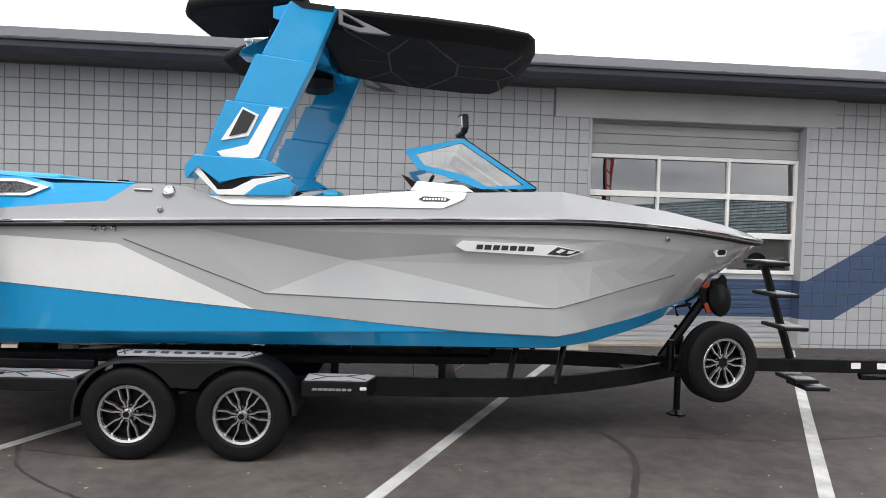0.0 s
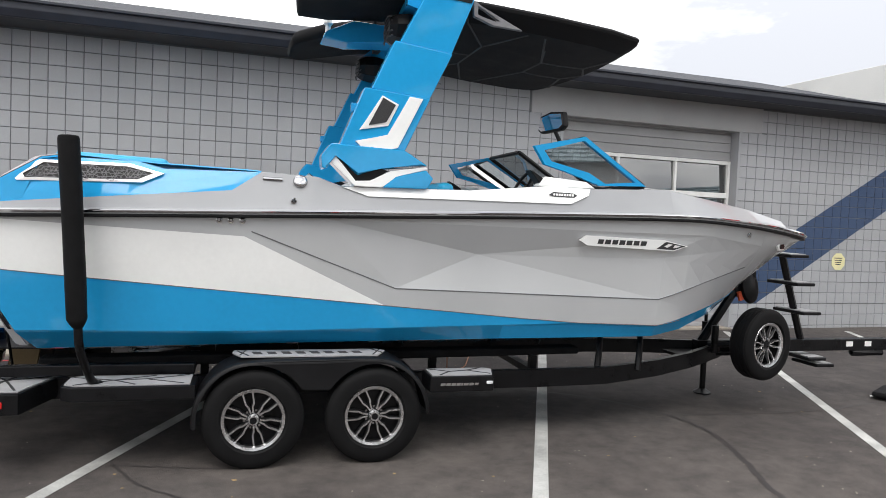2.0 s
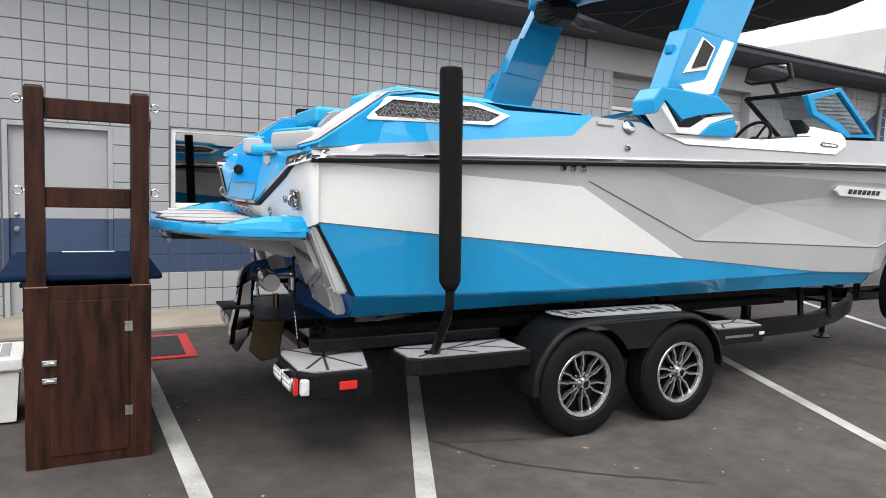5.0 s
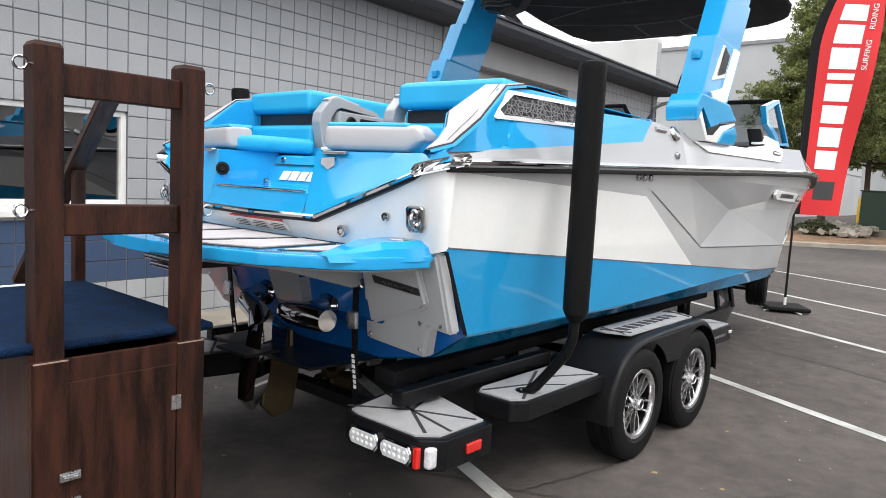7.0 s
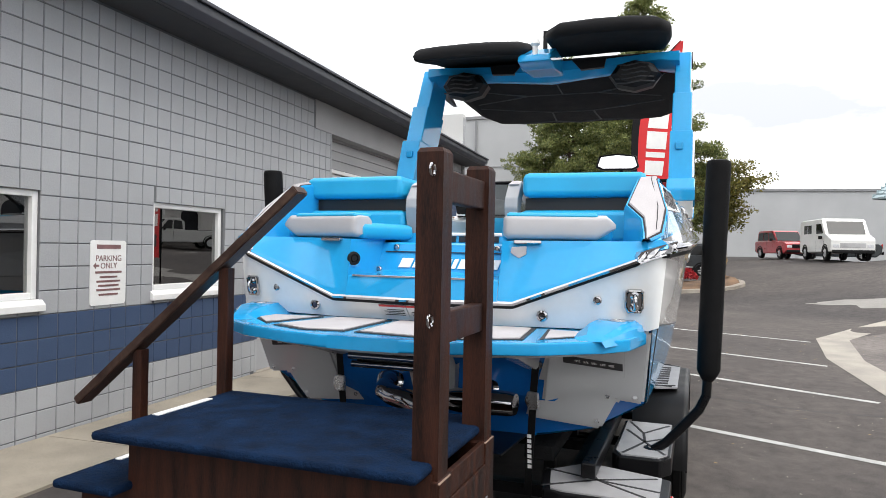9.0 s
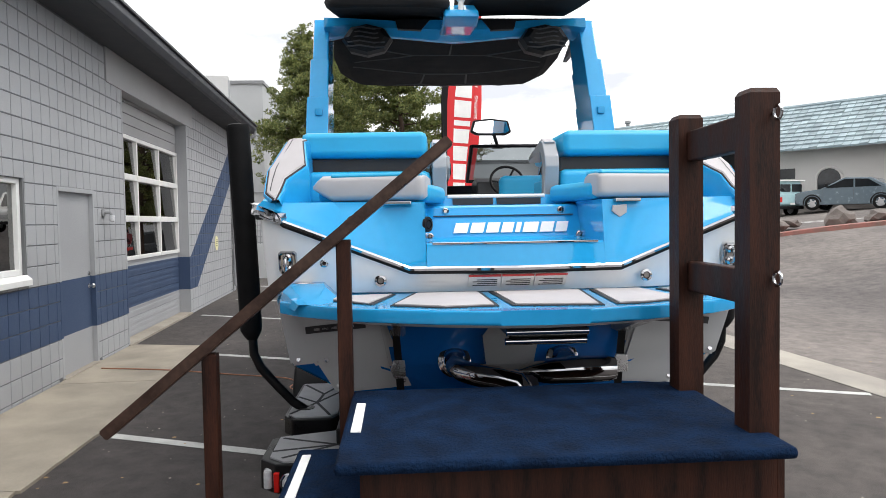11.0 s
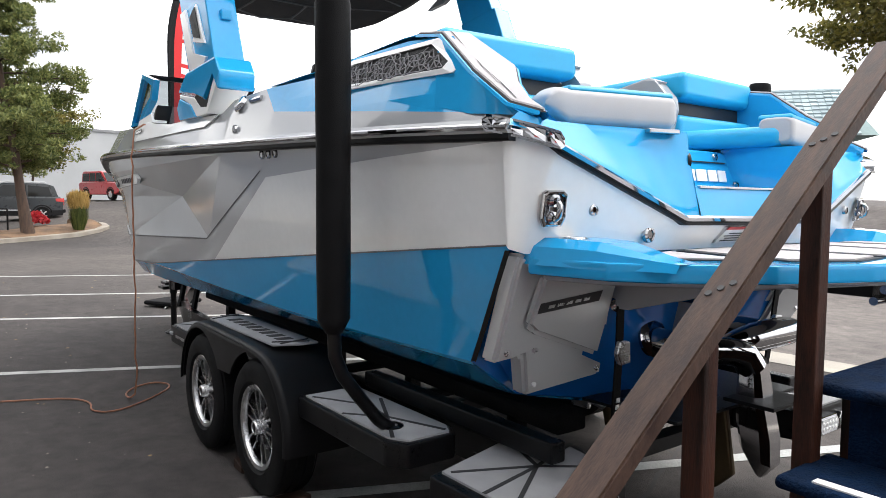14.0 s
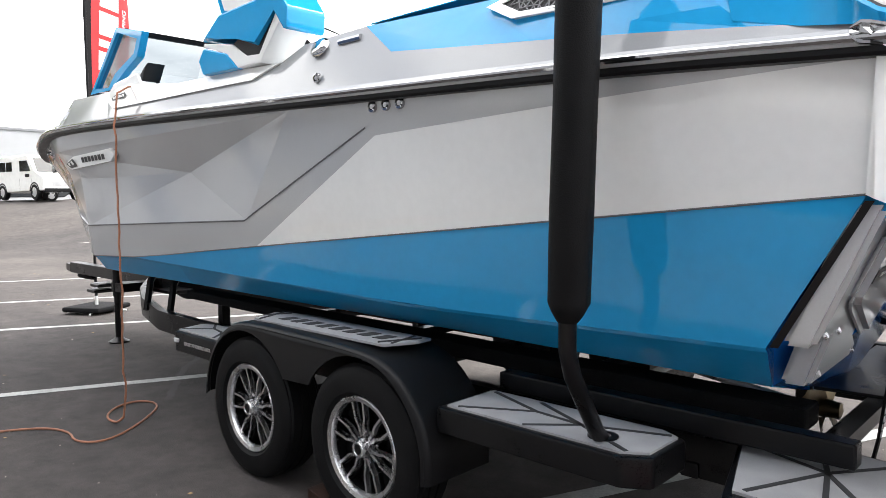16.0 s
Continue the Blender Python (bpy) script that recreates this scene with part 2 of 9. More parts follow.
def tube(bm, path, r, n=10, caps=True, mi=0, squash=1.0):
    """A round bar along a path; r may be one radius or one for each point."""
    pts = [Vector(p) for p in path]
    rs = r if isinstance(r, (list, tuple)) else [r] * len(pts)
    rings, up = [], None
    for i, p in enumerate(pts):
        d = (pts[min(i + 1, len(pts) - 1)] - pts[max(i - 1, 0)]).normalized()
        if up is None:
            up = Vector((0, 0, 1)) if abs(d.z) < 0.9 else Vector((1, 0, 0))
        side = d.cross(up).normalized()
        up = side.cross(d).normalized()
        rings.append([p + (side * math.cos(2 * math.pi * k / n) + up * squash * math.sin(2 * math.pi * k / n)) * rs[i] for k in range(n)])
    return skin(bm, rings, close=True, caps=caps, mi=mi)


def turned(bm, prof, n=32, m=None, mi=0):
    """Profile pairs (radius, height) turned about z."""
    rings = []
    for k in range(n):
        a = 2 * math.pi * k / n
        rings.append([(r * math.cos(a), r * math.sin(a), h) for r, h in prof])
    rings.append(rings[0])
    before = set(bm.verts)
    skin(bm, rings, mi=mi)
    vs = [v for v in bm.verts if v not in before]
    bmesh.ops.remove_doubles(bm, verts=vs, dist=1e-5)
    if m is not None:
        bmesh.ops.transform(bm, matrix=m, verts=[v for v in bm.verts if v not in before])
    return bm


def lerp_table(table, x):
    if x <= table[0][0]:
        return table[0][1]
    for (a, va), (b, vb) in zip(table, table[1:]):
        if x <= b:
            return va + (vb - va) * (x - a) / (b - a)
    return table[-1][1]


def smooth_table(table, x):
    """Cubic through the table's points."""
    xs, ys = [p[0] for p in table], [p[1] for p in table]
    if x <= xs[0]:
        return ys[0]
    if x >= xs[-1]:
        return ys[-1]
    i = max(k for k in range(len(xs) - 1) if xs[k] <= x)
    def slope(k):
        if k in (0, len(xs) - 1):
            j = min(k, len(xs) - 2)
            return (ys[j + 1] - ys[j]) / (xs[j + 1] - xs[j])
        a, b = (ys[k] - ys[k - 1]) / (xs[k] - xs[k - 1]), (ys[k + 1] - ys[k]) / (xs[k + 1] - xs[k])
        return 0 if a * b <= 0 else 2 * a * b / (a + b)
    h = xs[i + 1] - xs[i]
    s = (x - xs[i]) / h
    return ((2 * s**3 - 3 * s**2 + 1) * ys[i] + (s**3 - 2 * s**2 + s) * h * slope(i) + (3 * s**2 - 2 * s**3) * ys[i + 1] + (s**3 - s**2) * h * slope(i + 1))


def patch(bm, poly, surf, cuts, mi=0, side=-1, zcuts=(), insets=None):
    """A polygon of (x, z) pairs laid on the side surface surf(x, z) -> half breadth, cut at stations so that it follows the curve.
    insets: for a triangle, how far each corner lies in from the surface."""
    tmp = bmesh.new()
    f = tmp.faces.new([tmp.verts.new((x, 0, z)) for x, z in poly])
    bmesh.ops.triangulate(tmp, faces=[f])
    xs, zs = [p[0] for p in poly], [p[1] for p in poly]
    for c in cuts:
        if min(xs) + 0.005 < c < max(xs) - 0.005:
            bmesh.ops.bisect_plane(tmp, geom=tmp.verts[:] + tmp.edges[:] + tmp.faces[:], plane_co=(c, 0, 0), plane_no=(1, 0, 0))
    for c in zcuts:
        if min(zs) + 0.005 < c < max(zs) - 0.005:
            bmesh.ops.bisect_plane(tmp, geom=tmp.verts[:] + tmp.edges[:] + tmp.faces[:], plane_co=(0, 0, c), plane_no=(0, 0, 1))
    new_v = {}
    for v in tmp.verts:
        x, z = v.co.x, v.co.z
        d = 0.0
        if insets:
            (ax, az), (bx, bz), (cx, cz) = poly
            den = (bz - cz) * (ax - cx) + (cx - bx) * (az - cz)
            u = ((bz - cz) * (x - cx) + (cx - bx) * (z - cz)) / den
            w = ((cz - az) * (x - cx) + (ax - cx) * (z - cz)) / den
            d = u * insets[0] + w * insets[1] + (1 - u - w) * insets[2]
        new_v[v] = bm.verts.new((x, side * (surf(x, z) - d), z))
    for f in tmp.faces:
        q = [new_v[v] for v in f.verts]
        nf = bm.faces.new(q if side < 0 else q[::-1])
        nf.material_index = mi
    tmp.free()
    return bm


# ---- ground ----


def ground_z(x, y):
    d = 0.3 * x - 0.95 * y
    s = min(1.0, max(0.0, (d - 8.5) / 9.5))
    e = min(1.0, max(0.0, (x - 8) / 7)) * min(1.0, max(0.0, (-y - 8) / 3))
    u = min(1.0, max(0.0, (x - 21.0) / 10.0)) * min(1.0, max(0.0, (y + 9) / 4))
    f = s * s * (3 - 2 * s)
    return 0.5 * u * u * (3 - 2 * u) * (1 - f) + 1.5 * f + e * e * (3 - 2 * e) * min(0.4, max(-0.22, (-y - 16.0) * 0.1))


def asphalt_material():
    m = material("worn_asphalt", (0.094, 0.085, 0.081), 0.92, dark=(0.054, 0.048, 0.046), scale=0.55, fine=140, bump=0.5, spec=0.3)
    nt = m.node_tree
    bsdf = nt.nodes["Principled BSDF"]
    src = bsdf.inputs["Base Color"].links[0].from_socket
    tc = nt.nodes.new("ShaderNodeTexCoord")
    patchn = nt.nodes.new("ShaderNodeTexNoise")
    patchn.inputs["Scale"].default_value, patchn.inputs["Detail"].default_value = 0.11, 3.0
    nt.links.new(tc.outputs["Object"], patchn.inputs["Vector"])
    rp = nt.nodes.new("ShaderNodeValToRGB")
    rp.color_ramp.elements[0].position, rp.color_ramp.elements[0].color = 0.40, (0.80, 0.80, 0.82, 1)
    rp.color_ramp.elements[1].position, rp.color_ramp.elements[1].color = 0.62, (1.22, 1.2, 1.17, 1)
    nt.links.new(patchn.outputs["Fac"], rp.inputs["Fac"])
    mott = nt.nodes.new("ShaderNodeTexNoise")
    mott.inputs["Scale"].default_value, mott.inputs["Detail"].default_value, mott.inputs["Roughness"].default_value = 5.0, 8.0, 0.7
    nt.links.new(tc.outputs["Object"], mott.inputs["Vector"])
    mo = nt.nodes.new("ShaderNodeValToRGB")
    mo.color_ramp.elements[0].position, mo.color_ramp.elements[0].color = 0.36, (0.74, 0.74, 0.75, 1)
    mo.color_ramp.elements[1].position, mo.color_ramp.elements[1].color = 0.66, (1.22, 1.2, 1.18, 1)
    nt.links.new(mott.outputs["Fac"], mo.inputs["Fac"])
    speck = nt.nodes.new("ShaderNodeTexVoronoi")
    speck.inputs["Scale"].default_value = 55.0
    nt.links.new(tc.outputs["Object"], speck.inputs["Vector"])
    sr = nt.nodes.new("ShaderNodeValToRGB")
    sr.color_ramp.elements[0].position, sr.color_ramp.elements[0].color = 0.05, (1.9, 1.85, 1.8, 1)
    sr.color_ramp.elements[1].position, sr.color_ramp.elements[1].color = 0.16, (1, 1, 1, 1)
    nt.links.new(speck.outputs["Distance"], sr.inputs["Fac"])
    # the older road beyond the gutter strip is bleached paler than the lot
    geo = nt.nodes.new("ShaderNodeNewGeometry")
    sp_ = nt.nodes.new("ShaderNodeSeparateXYZ")
    nt.links.new(geo.outputs["Position"], sp_.inputs[0])

    def step(op, a, b):
        n = nt.nodes.new("ShaderNodeMath")
        n.operation = op
        for i, v in enumerate((a, b)):
            if isinstance(v, (int, float)):
                n.inputs[i].default_value = v
            else:
                nt.links.new(v, n.inputs[i])
        return n.outputs[0]

    bend = step("MULTIPLY", step("MAXIMUM", step("SUBTRACT", sp_.outputs["X"], 10.0), 0.0), 0.75)
    old = step("LESS_THAN", step("ADD", sp_.outputs["Y"], bend), -3.9)
    pale = nt.nodes.new("ShaderNodeMix")
    pale.data_type = "RGBA"
    pale.inputs[6].default_value, pale.inputs[7].default_value = (1, 1, 1, 1), (1.85, 1.87, 1.86, 1)
    nt.links.new(old, pale.inputs[0])
    for fac in (rp.outputs["Color"], mo.outputs["Color"], sr.outputs["Color"], pale.outputs[2]):
        mul = nt.nodes.new("ShaderNodeMix")
        mul.data_type, mul.blend_type = "RGBA", "MULTIPLY"
        mul.inputs[0].default_value = 1.0
        nt.links.new(src, mul.inputs[6])
        nt.links.new(fac, mul.inputs[7])
        src = mul.outputs[2]
    nt.links.new(src, bsdf.inputs["Base Color"])
    return m


ASPHALT = asphalt_material()
LINE = material("worn_white_road_paint", (0.56, 0.56, 0.54), 0.85, dark=(0.30, 0.30, 0.29), scale=3.5, fine=90, bump=0.3)
LINE_RED = material("faded_red_kerb_paint", (0.34, 0.13, 0.11), 0.85, dark=(0.19, 0.12, 0.10), scale=3, fine=80)
TAR = material("crack_filler_tar", (0.034, 0.029, 0.028), 0.7, vary=0.3, fine=60)
CONCRETE = material("stained_concrete", (0.375, 0.33, 0.265), 0.9, dark=(0.22, 0.195, 0.16), scale=1.6, fine=120, bump=0.3)
KERB = material("pale_concrete_kerb", (0.36, 0.325, 0.275), 0.9, dark=(0.24, 0.21, 0.175), scale=2.0, fine=90, bump=0.3)
MULCH = material("brown_mulch", (0.25, 0.15, 0.085), 0.95, dark=(0.10, 0.06, 0.035), scale=2.0, fine=45, bump=0.8)

bm = B()
gx = [-900, -300, -90, -40, -20] + [-12 + 2 * i for i in range(41)] + [100, 300, 900]
gy = [-900, -300, -90, -50] + [-40 + 2 * i for i in range(26)] + [20, 40, 90, 300, 900]
skin(bm, [[(x, y, ground_z(x, y)) for y in gy] for x in gx])
solo("ground", bm, ASPHALT, "worn dark grey asphalt parking lot with pale patches", "ground", kind="structure", smooth=True)


def ribbon(pts, w, z=0.004):
    bm = B()
    pts = [Vector((*p, 0)) for p in pts]
    rows = []
    for i, p in enumerate(pts):
        d = (pts[min(i + 1, len(pts) - 1)] - pts[max(i - 1, 0)]).normalized()
        n = Vector((-d.y, d.x, 0)) * w / 2
        a, b = p + n, p - n
        rows.append([(a.x, a.y, ground_z(a.x, a.y) + z), (b.x, b.y, ground_z(b.x, b.y) + z)])
    return skin(bm, rows)


def long_line(a, b, n=14):
    return [(a[0] + (b[0] - a[0]) * i / n, a[1] + (b[1] - a[1]) * i / n) for i in range(n + 1)]


for a, b in (((-3.25, 1.35), (-3.14, -2.6)), ((-0.25, 2.86), (-2.75, -3.05)), ((3.13, 2.93), (0.2, -3.75)),
             ((7.1, 4.15), (3.35, -3.3)), ((9.65, 4.1), (6.1, -3.2)), ((12.9, 4.3), (9.3, -3.4))):
    solo("parking_line", ribbon(long_line(a, b), 0.105), LINE, "worn white painted parking bay line on asphalt", "parking line", group="parking lines", kind="structure")
rng = random.Random(4)


def crack(pts, w):
    for _ in range(3):
        pts = pts[:1] + [q for a, b in zip(pts, pts[1:]) for q in ((a[0] * 0.75 + b[0] * 0.25, a[1] * 0.75 + b[1] * 0.25), (a[0] * 0.25 + b[0] * 0.75, a[1] * 0.25 + b[1] * 0.75))] + pts[-1:]
    out = []
    for a, b in zip(pts, pts[1:]):
        n = max(2, int(math.dist(a, b) / 0.12))
        for i in range(n):
            s = i / n
            out.append((a[0] + (b[0] - a[0]) * s + rng.uniform(-0.009, 0.009), a[1] + (b[1] - a[1]) * s + rng.uniform(-0.009, 0.009)))
    solo("asphalt_crack", ribbon(out, w, 0.002), TAR, "dark tar-filled crack winding across the asphalt", "crack", group="asphalt cracks", kind="structure")


crack([(1.6, 0.9), (2.7, 0.2), (3.1, -0.7), (2.9, -1.5), (2.5, -2.4), (2.6, -3.4)], 0.05)
crack([(3.1, -0.4), (4.6, -0.5), (5.8, -0.2), (8.0, -0.6)], 0.03)
crack([(-2.4, 0.5), (-1.9, -0.6), (-1.75, -1.0), (-1.5, -1.5), (-0.6, -2.1)], 0.022)
crack([(-1.75, -1.0), (-1.2, -1.15), (-0.9, -1.2)], 0.018)
crack([(2.6, -0.6), (1.0, -0.2), (0.2, 0.3)], 0.02)

# concrete walk along the wall
WALL_A = math.degrees(math.atan(0.0537))
WM = pose(0, 4.0207, 0, 0, 0, WALL_A)
walk_m = B()
for i, (s0, s1) in enumerate(((-14, -10.6), (-10.59, -7.6), (-7.59, -4.6), (-4.59, -1.5), (-1.49, 1.55), (1.56, 3.6))):
    near, far = (-1.05, -1.02) if i < 4 else (-1.05, -1.15) if i == 4 else (-1.15, -1.20)
    rim_w = [(s0 + (s1 - s0) * k / 14, near + (far - near) * k / 14 + (rng.uniform(-0.025, 0.022) if 0 < k < 14 else 0.0)) for k in range(15)]
    slab(walk_m, [(s0, -0.012)] + rim_w + [(s1 + (0.35 if s1 > 3 else 0), -0.012)], "z", -0.05, 0.022)
solo("pavement", walk_m, CONCRETE, "tan stained concrete walk along the wall", "pavement", WM, kind="structure")

# ---- the grey block building ----
def block_material():
    """Painted block: grey with a navy band that turns into a rising stripe."""
    m = material("painted_block", (0.355, 0.364, 0.380), 0.75, vary=0.07, scale=1.2, fine=70, bump=0.25, piece=0.05, pos=True)
    nt = m.node_tree
    bsdf = nt.nodes["Principled BSDF"]
    src = bsdf.inputs["Base Color"].links[0].from_socket
    geo = nt.nodes.new("ShaderNodeNewGeometry")
    sep = nt.nodes.new("ShaderNodeSeparateXYZ")
    nt.links.new(geo.outputs["Position"], sep.inputs[0])

    def math_node(op, a, b):
        n = nt.nodes.new("ShaderNodeMath")
        n.operation = op
        for i, v in enumerate((a, b)):
            if isinstance(v, (int, float)):
                n.inputs[i].default_value = v
            else:
                nt.links.new(v, n.inputs[i])
        return n.outputs[0]

    x, z = sep.outputs["X"], sep.outputs["Z"]
    up = math_node("MAXIMUM", 1.065, math_node("ADD", math_node("MULTIPLY", x, 0.58), 1.06 - 0.58 * 7.43))
    lo = math_node("MAXIMUM", 0.461, math_node("ADD", math_node("MULTIPLY", x, 0.60), 0.45 - 0.60 * 7.9))
    band = math_node("MULTIPLY", math_node("LESS_THAN", z, up), math_node("GREATER_THAN", z, lo))
    navy = nt.nodes.new("ShaderNodeMix")
    navy.data_type = "RGBA"
    navy.inputs[7].default_value = (0.036, 0.064, 0.130, 1)
    nt.links.new(band, navy.inputs[0])
    nt.links.new(src, navy.inputs[6])
    nt.links.new(navy.outputs[2], bsdf.inputs["Base Color"])
    return m


BLOCK = block_material()
MORTAR = material("painted_joint", (0.13, 0.133, 0.14), 0.85, vary=0.1, fine=60, pos=True)
TRIMGREY = material("grey_painted_steel", (0.235, 0.24, 0.25), 0.55, vary=0.06, fine=50)
LINTEL = material("grey_painted_beam", (0.35, 0.352, 0.357), 0.7, vary=0.08, scale=1.5, fine=60, bump=0.1)
FASCIA = material("navy_black_gutter", (0.018, 0.021, 0.032), 0.45, vary=0.15)
SOFFIT = material("dark_painted_soffit", (0.055, 0.058, 0.065), 0.8, vary=0.15)
SHINGLE = material("charcoal_shingle", (0.075, 0.078, 0.09), 0.9, dark=(0.035, 0.037, 0.045), scale=8, fine=90, bump=0.5, piece=0.2)
# near-black base colour carries the dimness of the unlit room
DARKROOM = material("painted_dim_interior", (0.03, 0.032, 0.036), 0.8, vary=0.3)
PANE = glass_material("window_glass", (0.34, 0.37, 0.38), ior=3.3)

OPEN = {"door_1": (-4.42, -3.39, 0.0, 2.075), "window_1": (-2.79, -1.585, 1.10, 2.12), "window_2": (-0.20, 1.02, 1.10, 2.12),
        "door_2": (1.75, 2.79, 0.0, 2.085), "garage": (3.85, 7.40, 0.0, 3.51)}
S0, S1, TOP, COURSE, C0, COL0 = -16.0, 11.75, 3.98, 0.2032, 0.053, -4.430


def solid_pieces(s0, s1, z0, z1):
    """Rectangles of wall left round the openings."""
    cuts = sorted({s0, s1, *[v for a, b, _, _ in OPEN.values() for v in (a, b)]})
    out = []
    for a, b in zip(cuts, cuts[1:]):
        mid = (a + b) / 2
        spans, z = [], z0
        for o in sorted((o for o in OPEN.values() if o[0] < mid < o[1]), key=lambda o: o[2]):
            if o[2] > z:
                spans.append((z, o[2]))
            z = max(z, o[3])
        if z < z1:
            spans.append((z, z1))
        out += [(a, b, p, q) for p, q in spans]
    return out


bm = B()
for a, b, p, q in solid_pieces(S0, S1, -0.12, TOP):
    box(bm, a, 0.006, p, b, 0.2, q)
wall_front = solo("wall_front", bm, MORTAR, "grey painted concrete block wall with navy band", "wall", WM, kind="structure")
bm = B()
box(bm, S0, 0.2, -0.12, S1 - 0.2, 9.0, 0.0)
box(bm, S0, 8.8, 0, S1, 9.0, TOP)
box(bm, S0, 0.2, 0, S0 + 0.2, 8.8, TOP)
solo("wall_back", bm, BLOCK, "grey painted block side and back walls", "wall", WM, kind="structure")
# added ceiling and partition, their colour darkened so the panes look into shade
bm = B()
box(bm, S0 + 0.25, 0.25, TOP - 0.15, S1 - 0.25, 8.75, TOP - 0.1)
solo("ceiling", bm, DARKROOM, "added workshop ceiling coloured near-black for an unlit room", "ceiling", WM, kind="structure")
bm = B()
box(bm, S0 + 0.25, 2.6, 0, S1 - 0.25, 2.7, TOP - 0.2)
solo("wall_inner", bm, DARKROOM, "added partition behind the windows coloured near-black for an unlit room", "wall", WM, kind="structure")

# beam over the garage opening and the flush door frames
bm = B()
box(bm, 3.32, -0.012, 3.49, 7.84, 0.22, 3.93, bevel=0.006)
solo("trim_beam", bm, LINTEL, "smooth grey painted concrete beam over the garage door", "beam", WM, kind="structure")
for key in ("door_1", "door_2"):
    a, b, p, q = OPEN[key]
    d = thing(key, "flush grey steel door with navy band and brushed knob", "door", WM, kind="structure")
    bm = B()
    for s in (a, b - 0.05):
        box(bm, s, -0.004, 0.022, s + 0.05, 0.12, q, bevel=0.004)
    box(bm, a + 0.05, -0.004, q - 0.05, b - 0.05, 0.12, q, bevel=0.004)
    part("door_frame", bm, BLOCK, d)
    bm = B()
    box(bm, a + 0.052, 0.05, 0.03, b - 0.052, 0.1, q - 0.052, bevel=0.003)
    part("door_leaf", bm, BLOCK, d)
    hs = b - 0.12 if key == "door_2" else a + 0.12
    bm = B()
    turned(bm, [(0.0, 0.0), (0.03, 0.0), (0.03, 0.006), (0.011, 0.008), (0.011, 0.035), (0.026, 0.042), (0.029, 0.055), (0.02, 0.068), (0, 0.07)], 18, pose(hs, 0.05, 0.95, 90, 0, 0))
    turned(bm, [(0.0, 0.0), (0.026, 0.0), (0.026, 0.012), (0.014, 0.016), (0, 0.016)], 16, pose(hs, 0.05, 1.10, 90, 0, 0))
    part("door_knob", bm, BRUSHED, d, "brushed steel knob and deadbolt", smooth=True)
    bm = B()
    for hz in (0.3, 1.05, 1.8):
        box(bm, (a + 0.045) if hs > (a + b) / 2 else (b - 0.06), 0.035, hz, (a + 0.06) if hs > (a + b) / 2 else (b - 0.045), 0.052, hz + 0.1)
    part("hinge", bm, TRIMGREY, d)


def wall_lamp(s, z):
    ob = thing("wall_lamp", "small grey wall lamp with clear bulb", "lamp", WM @ pose(s, 0, z), group="wall lamps")
    bm = B()
    turned(bm, [(0, 0), (0.055, 0), (0.055, 0.02), (0.03, 0.03), (0, 0.03)], 18, pose(0, 0, 0, 90, 0, 0))
    tube(bm, [(0, -0.03, 0), (0, -0.09, 0.0), (0.0, -0.11, -0.03)], 0.018)
    part("lamp_arm", bm, TRIMGREY, ob, smooth=True)
    bm = B()
    turned(bm, [(0.03, 0), (0.034, -0.03), (0.028, -0.075), (0.0, -0.09)], 16, pose(0, -0.115, -0.03))
    part("lamp_glass", bm, CLEARLENS, ob, smooth=True)


wall_lamp(3.05, 1.82)
wall_lamp(-4.72, 1.86)

for key in ("window_1", "window_2"):
    a, b, p, q = OPEN[key]
    w = thing(key, "wide white-framed window reflecting the lot", "window", WM, kind="structure")
    bm = B()
    fw = 0.055
    box(bm, a, 0.03, p + 0.1, a + fw, 0.13, q, bevel=0.006)
    box(bm, b - fw, 0.03, p + 0.1, b, 0.13, q, bevel=0.006)
    box(bm, a + fw, 0.03, q - fw, b - fw, 0.13, q, bevel=0.006)
    box(bm, a + fw, 0.03, p + 0.1, b - fw, 0.13, p + 0.1 + fw, bevel=0.006)
    part("window_frame", bm, WHITEP, w)
    bm = B()
    slab(bm, [(-0.045, p), (0.13, p), (0.13, p + 0.1), (0.0, p + 0.098), (-0.045, p + 0.055)], "x", a - 0.03, b + 0.03, bevel=0.004)
    part("window_sill", bm, WHITEP, w)
    bm = B()
    box(bm, a + fw, 0.075, p + 0.1 + fw, b - fw, 0.081, q - fw)
    g = part("pane", bm, PANE, w)
    g.visible_shadow = False

# ---- sectional garage door with a grid of panes ----
a, b, p, q = OPEN["garage"]
gd = thing("garage_door", "white sectional garage door with glazed panes", "garage door", WM)
bm = B()
for z0, z1 in ((0.0, 0.30), (0.305, 0.60), (0.605, 0.90), (0.905, 1.145)):
    box(bm, a + 0.05, 0.20, z0, b - 0.05, 0.245, z1, bevel=0.006)
    for k in range(3):
        zz = z0 + 0.05 + k * 0.08
        if zz + 0.02 < z1:
            box(bm, a + 0.06, 0.193, zz, b - 0.06, 0.2, zz + 0.045, bevel=0.002)
part("lower_panel", bm, BLOCK, gd, "ribbed lower panels with navy band")
bm = B()
for k in range(4):
    z0 = 2.985 + k * 0.155
    box(bm, a + 0.05, 0.19, z0, b - 0.05, 0.25, z0 + 0.150, bevel=0.01)
part("roller_housing", bm, LINTEL, gd, "rolled grey steel slats above the panes")
cols, rows = [a + 0.05 + i * (b - a - 0.1) / 3 for i in range(4)], [1.15, 1.76, 2.37, 2.98]
bm = B()
for i, s in enumerate(cols):
    w = 0.05 if i in (0, 3) else 0.045
    s0 = s if i == 0 else s - w if i == 3 else s - w / 2
    box(bm, s0, 0.17, 1.15, s0 + w, 0.24, 2.98, bevel=0.006)
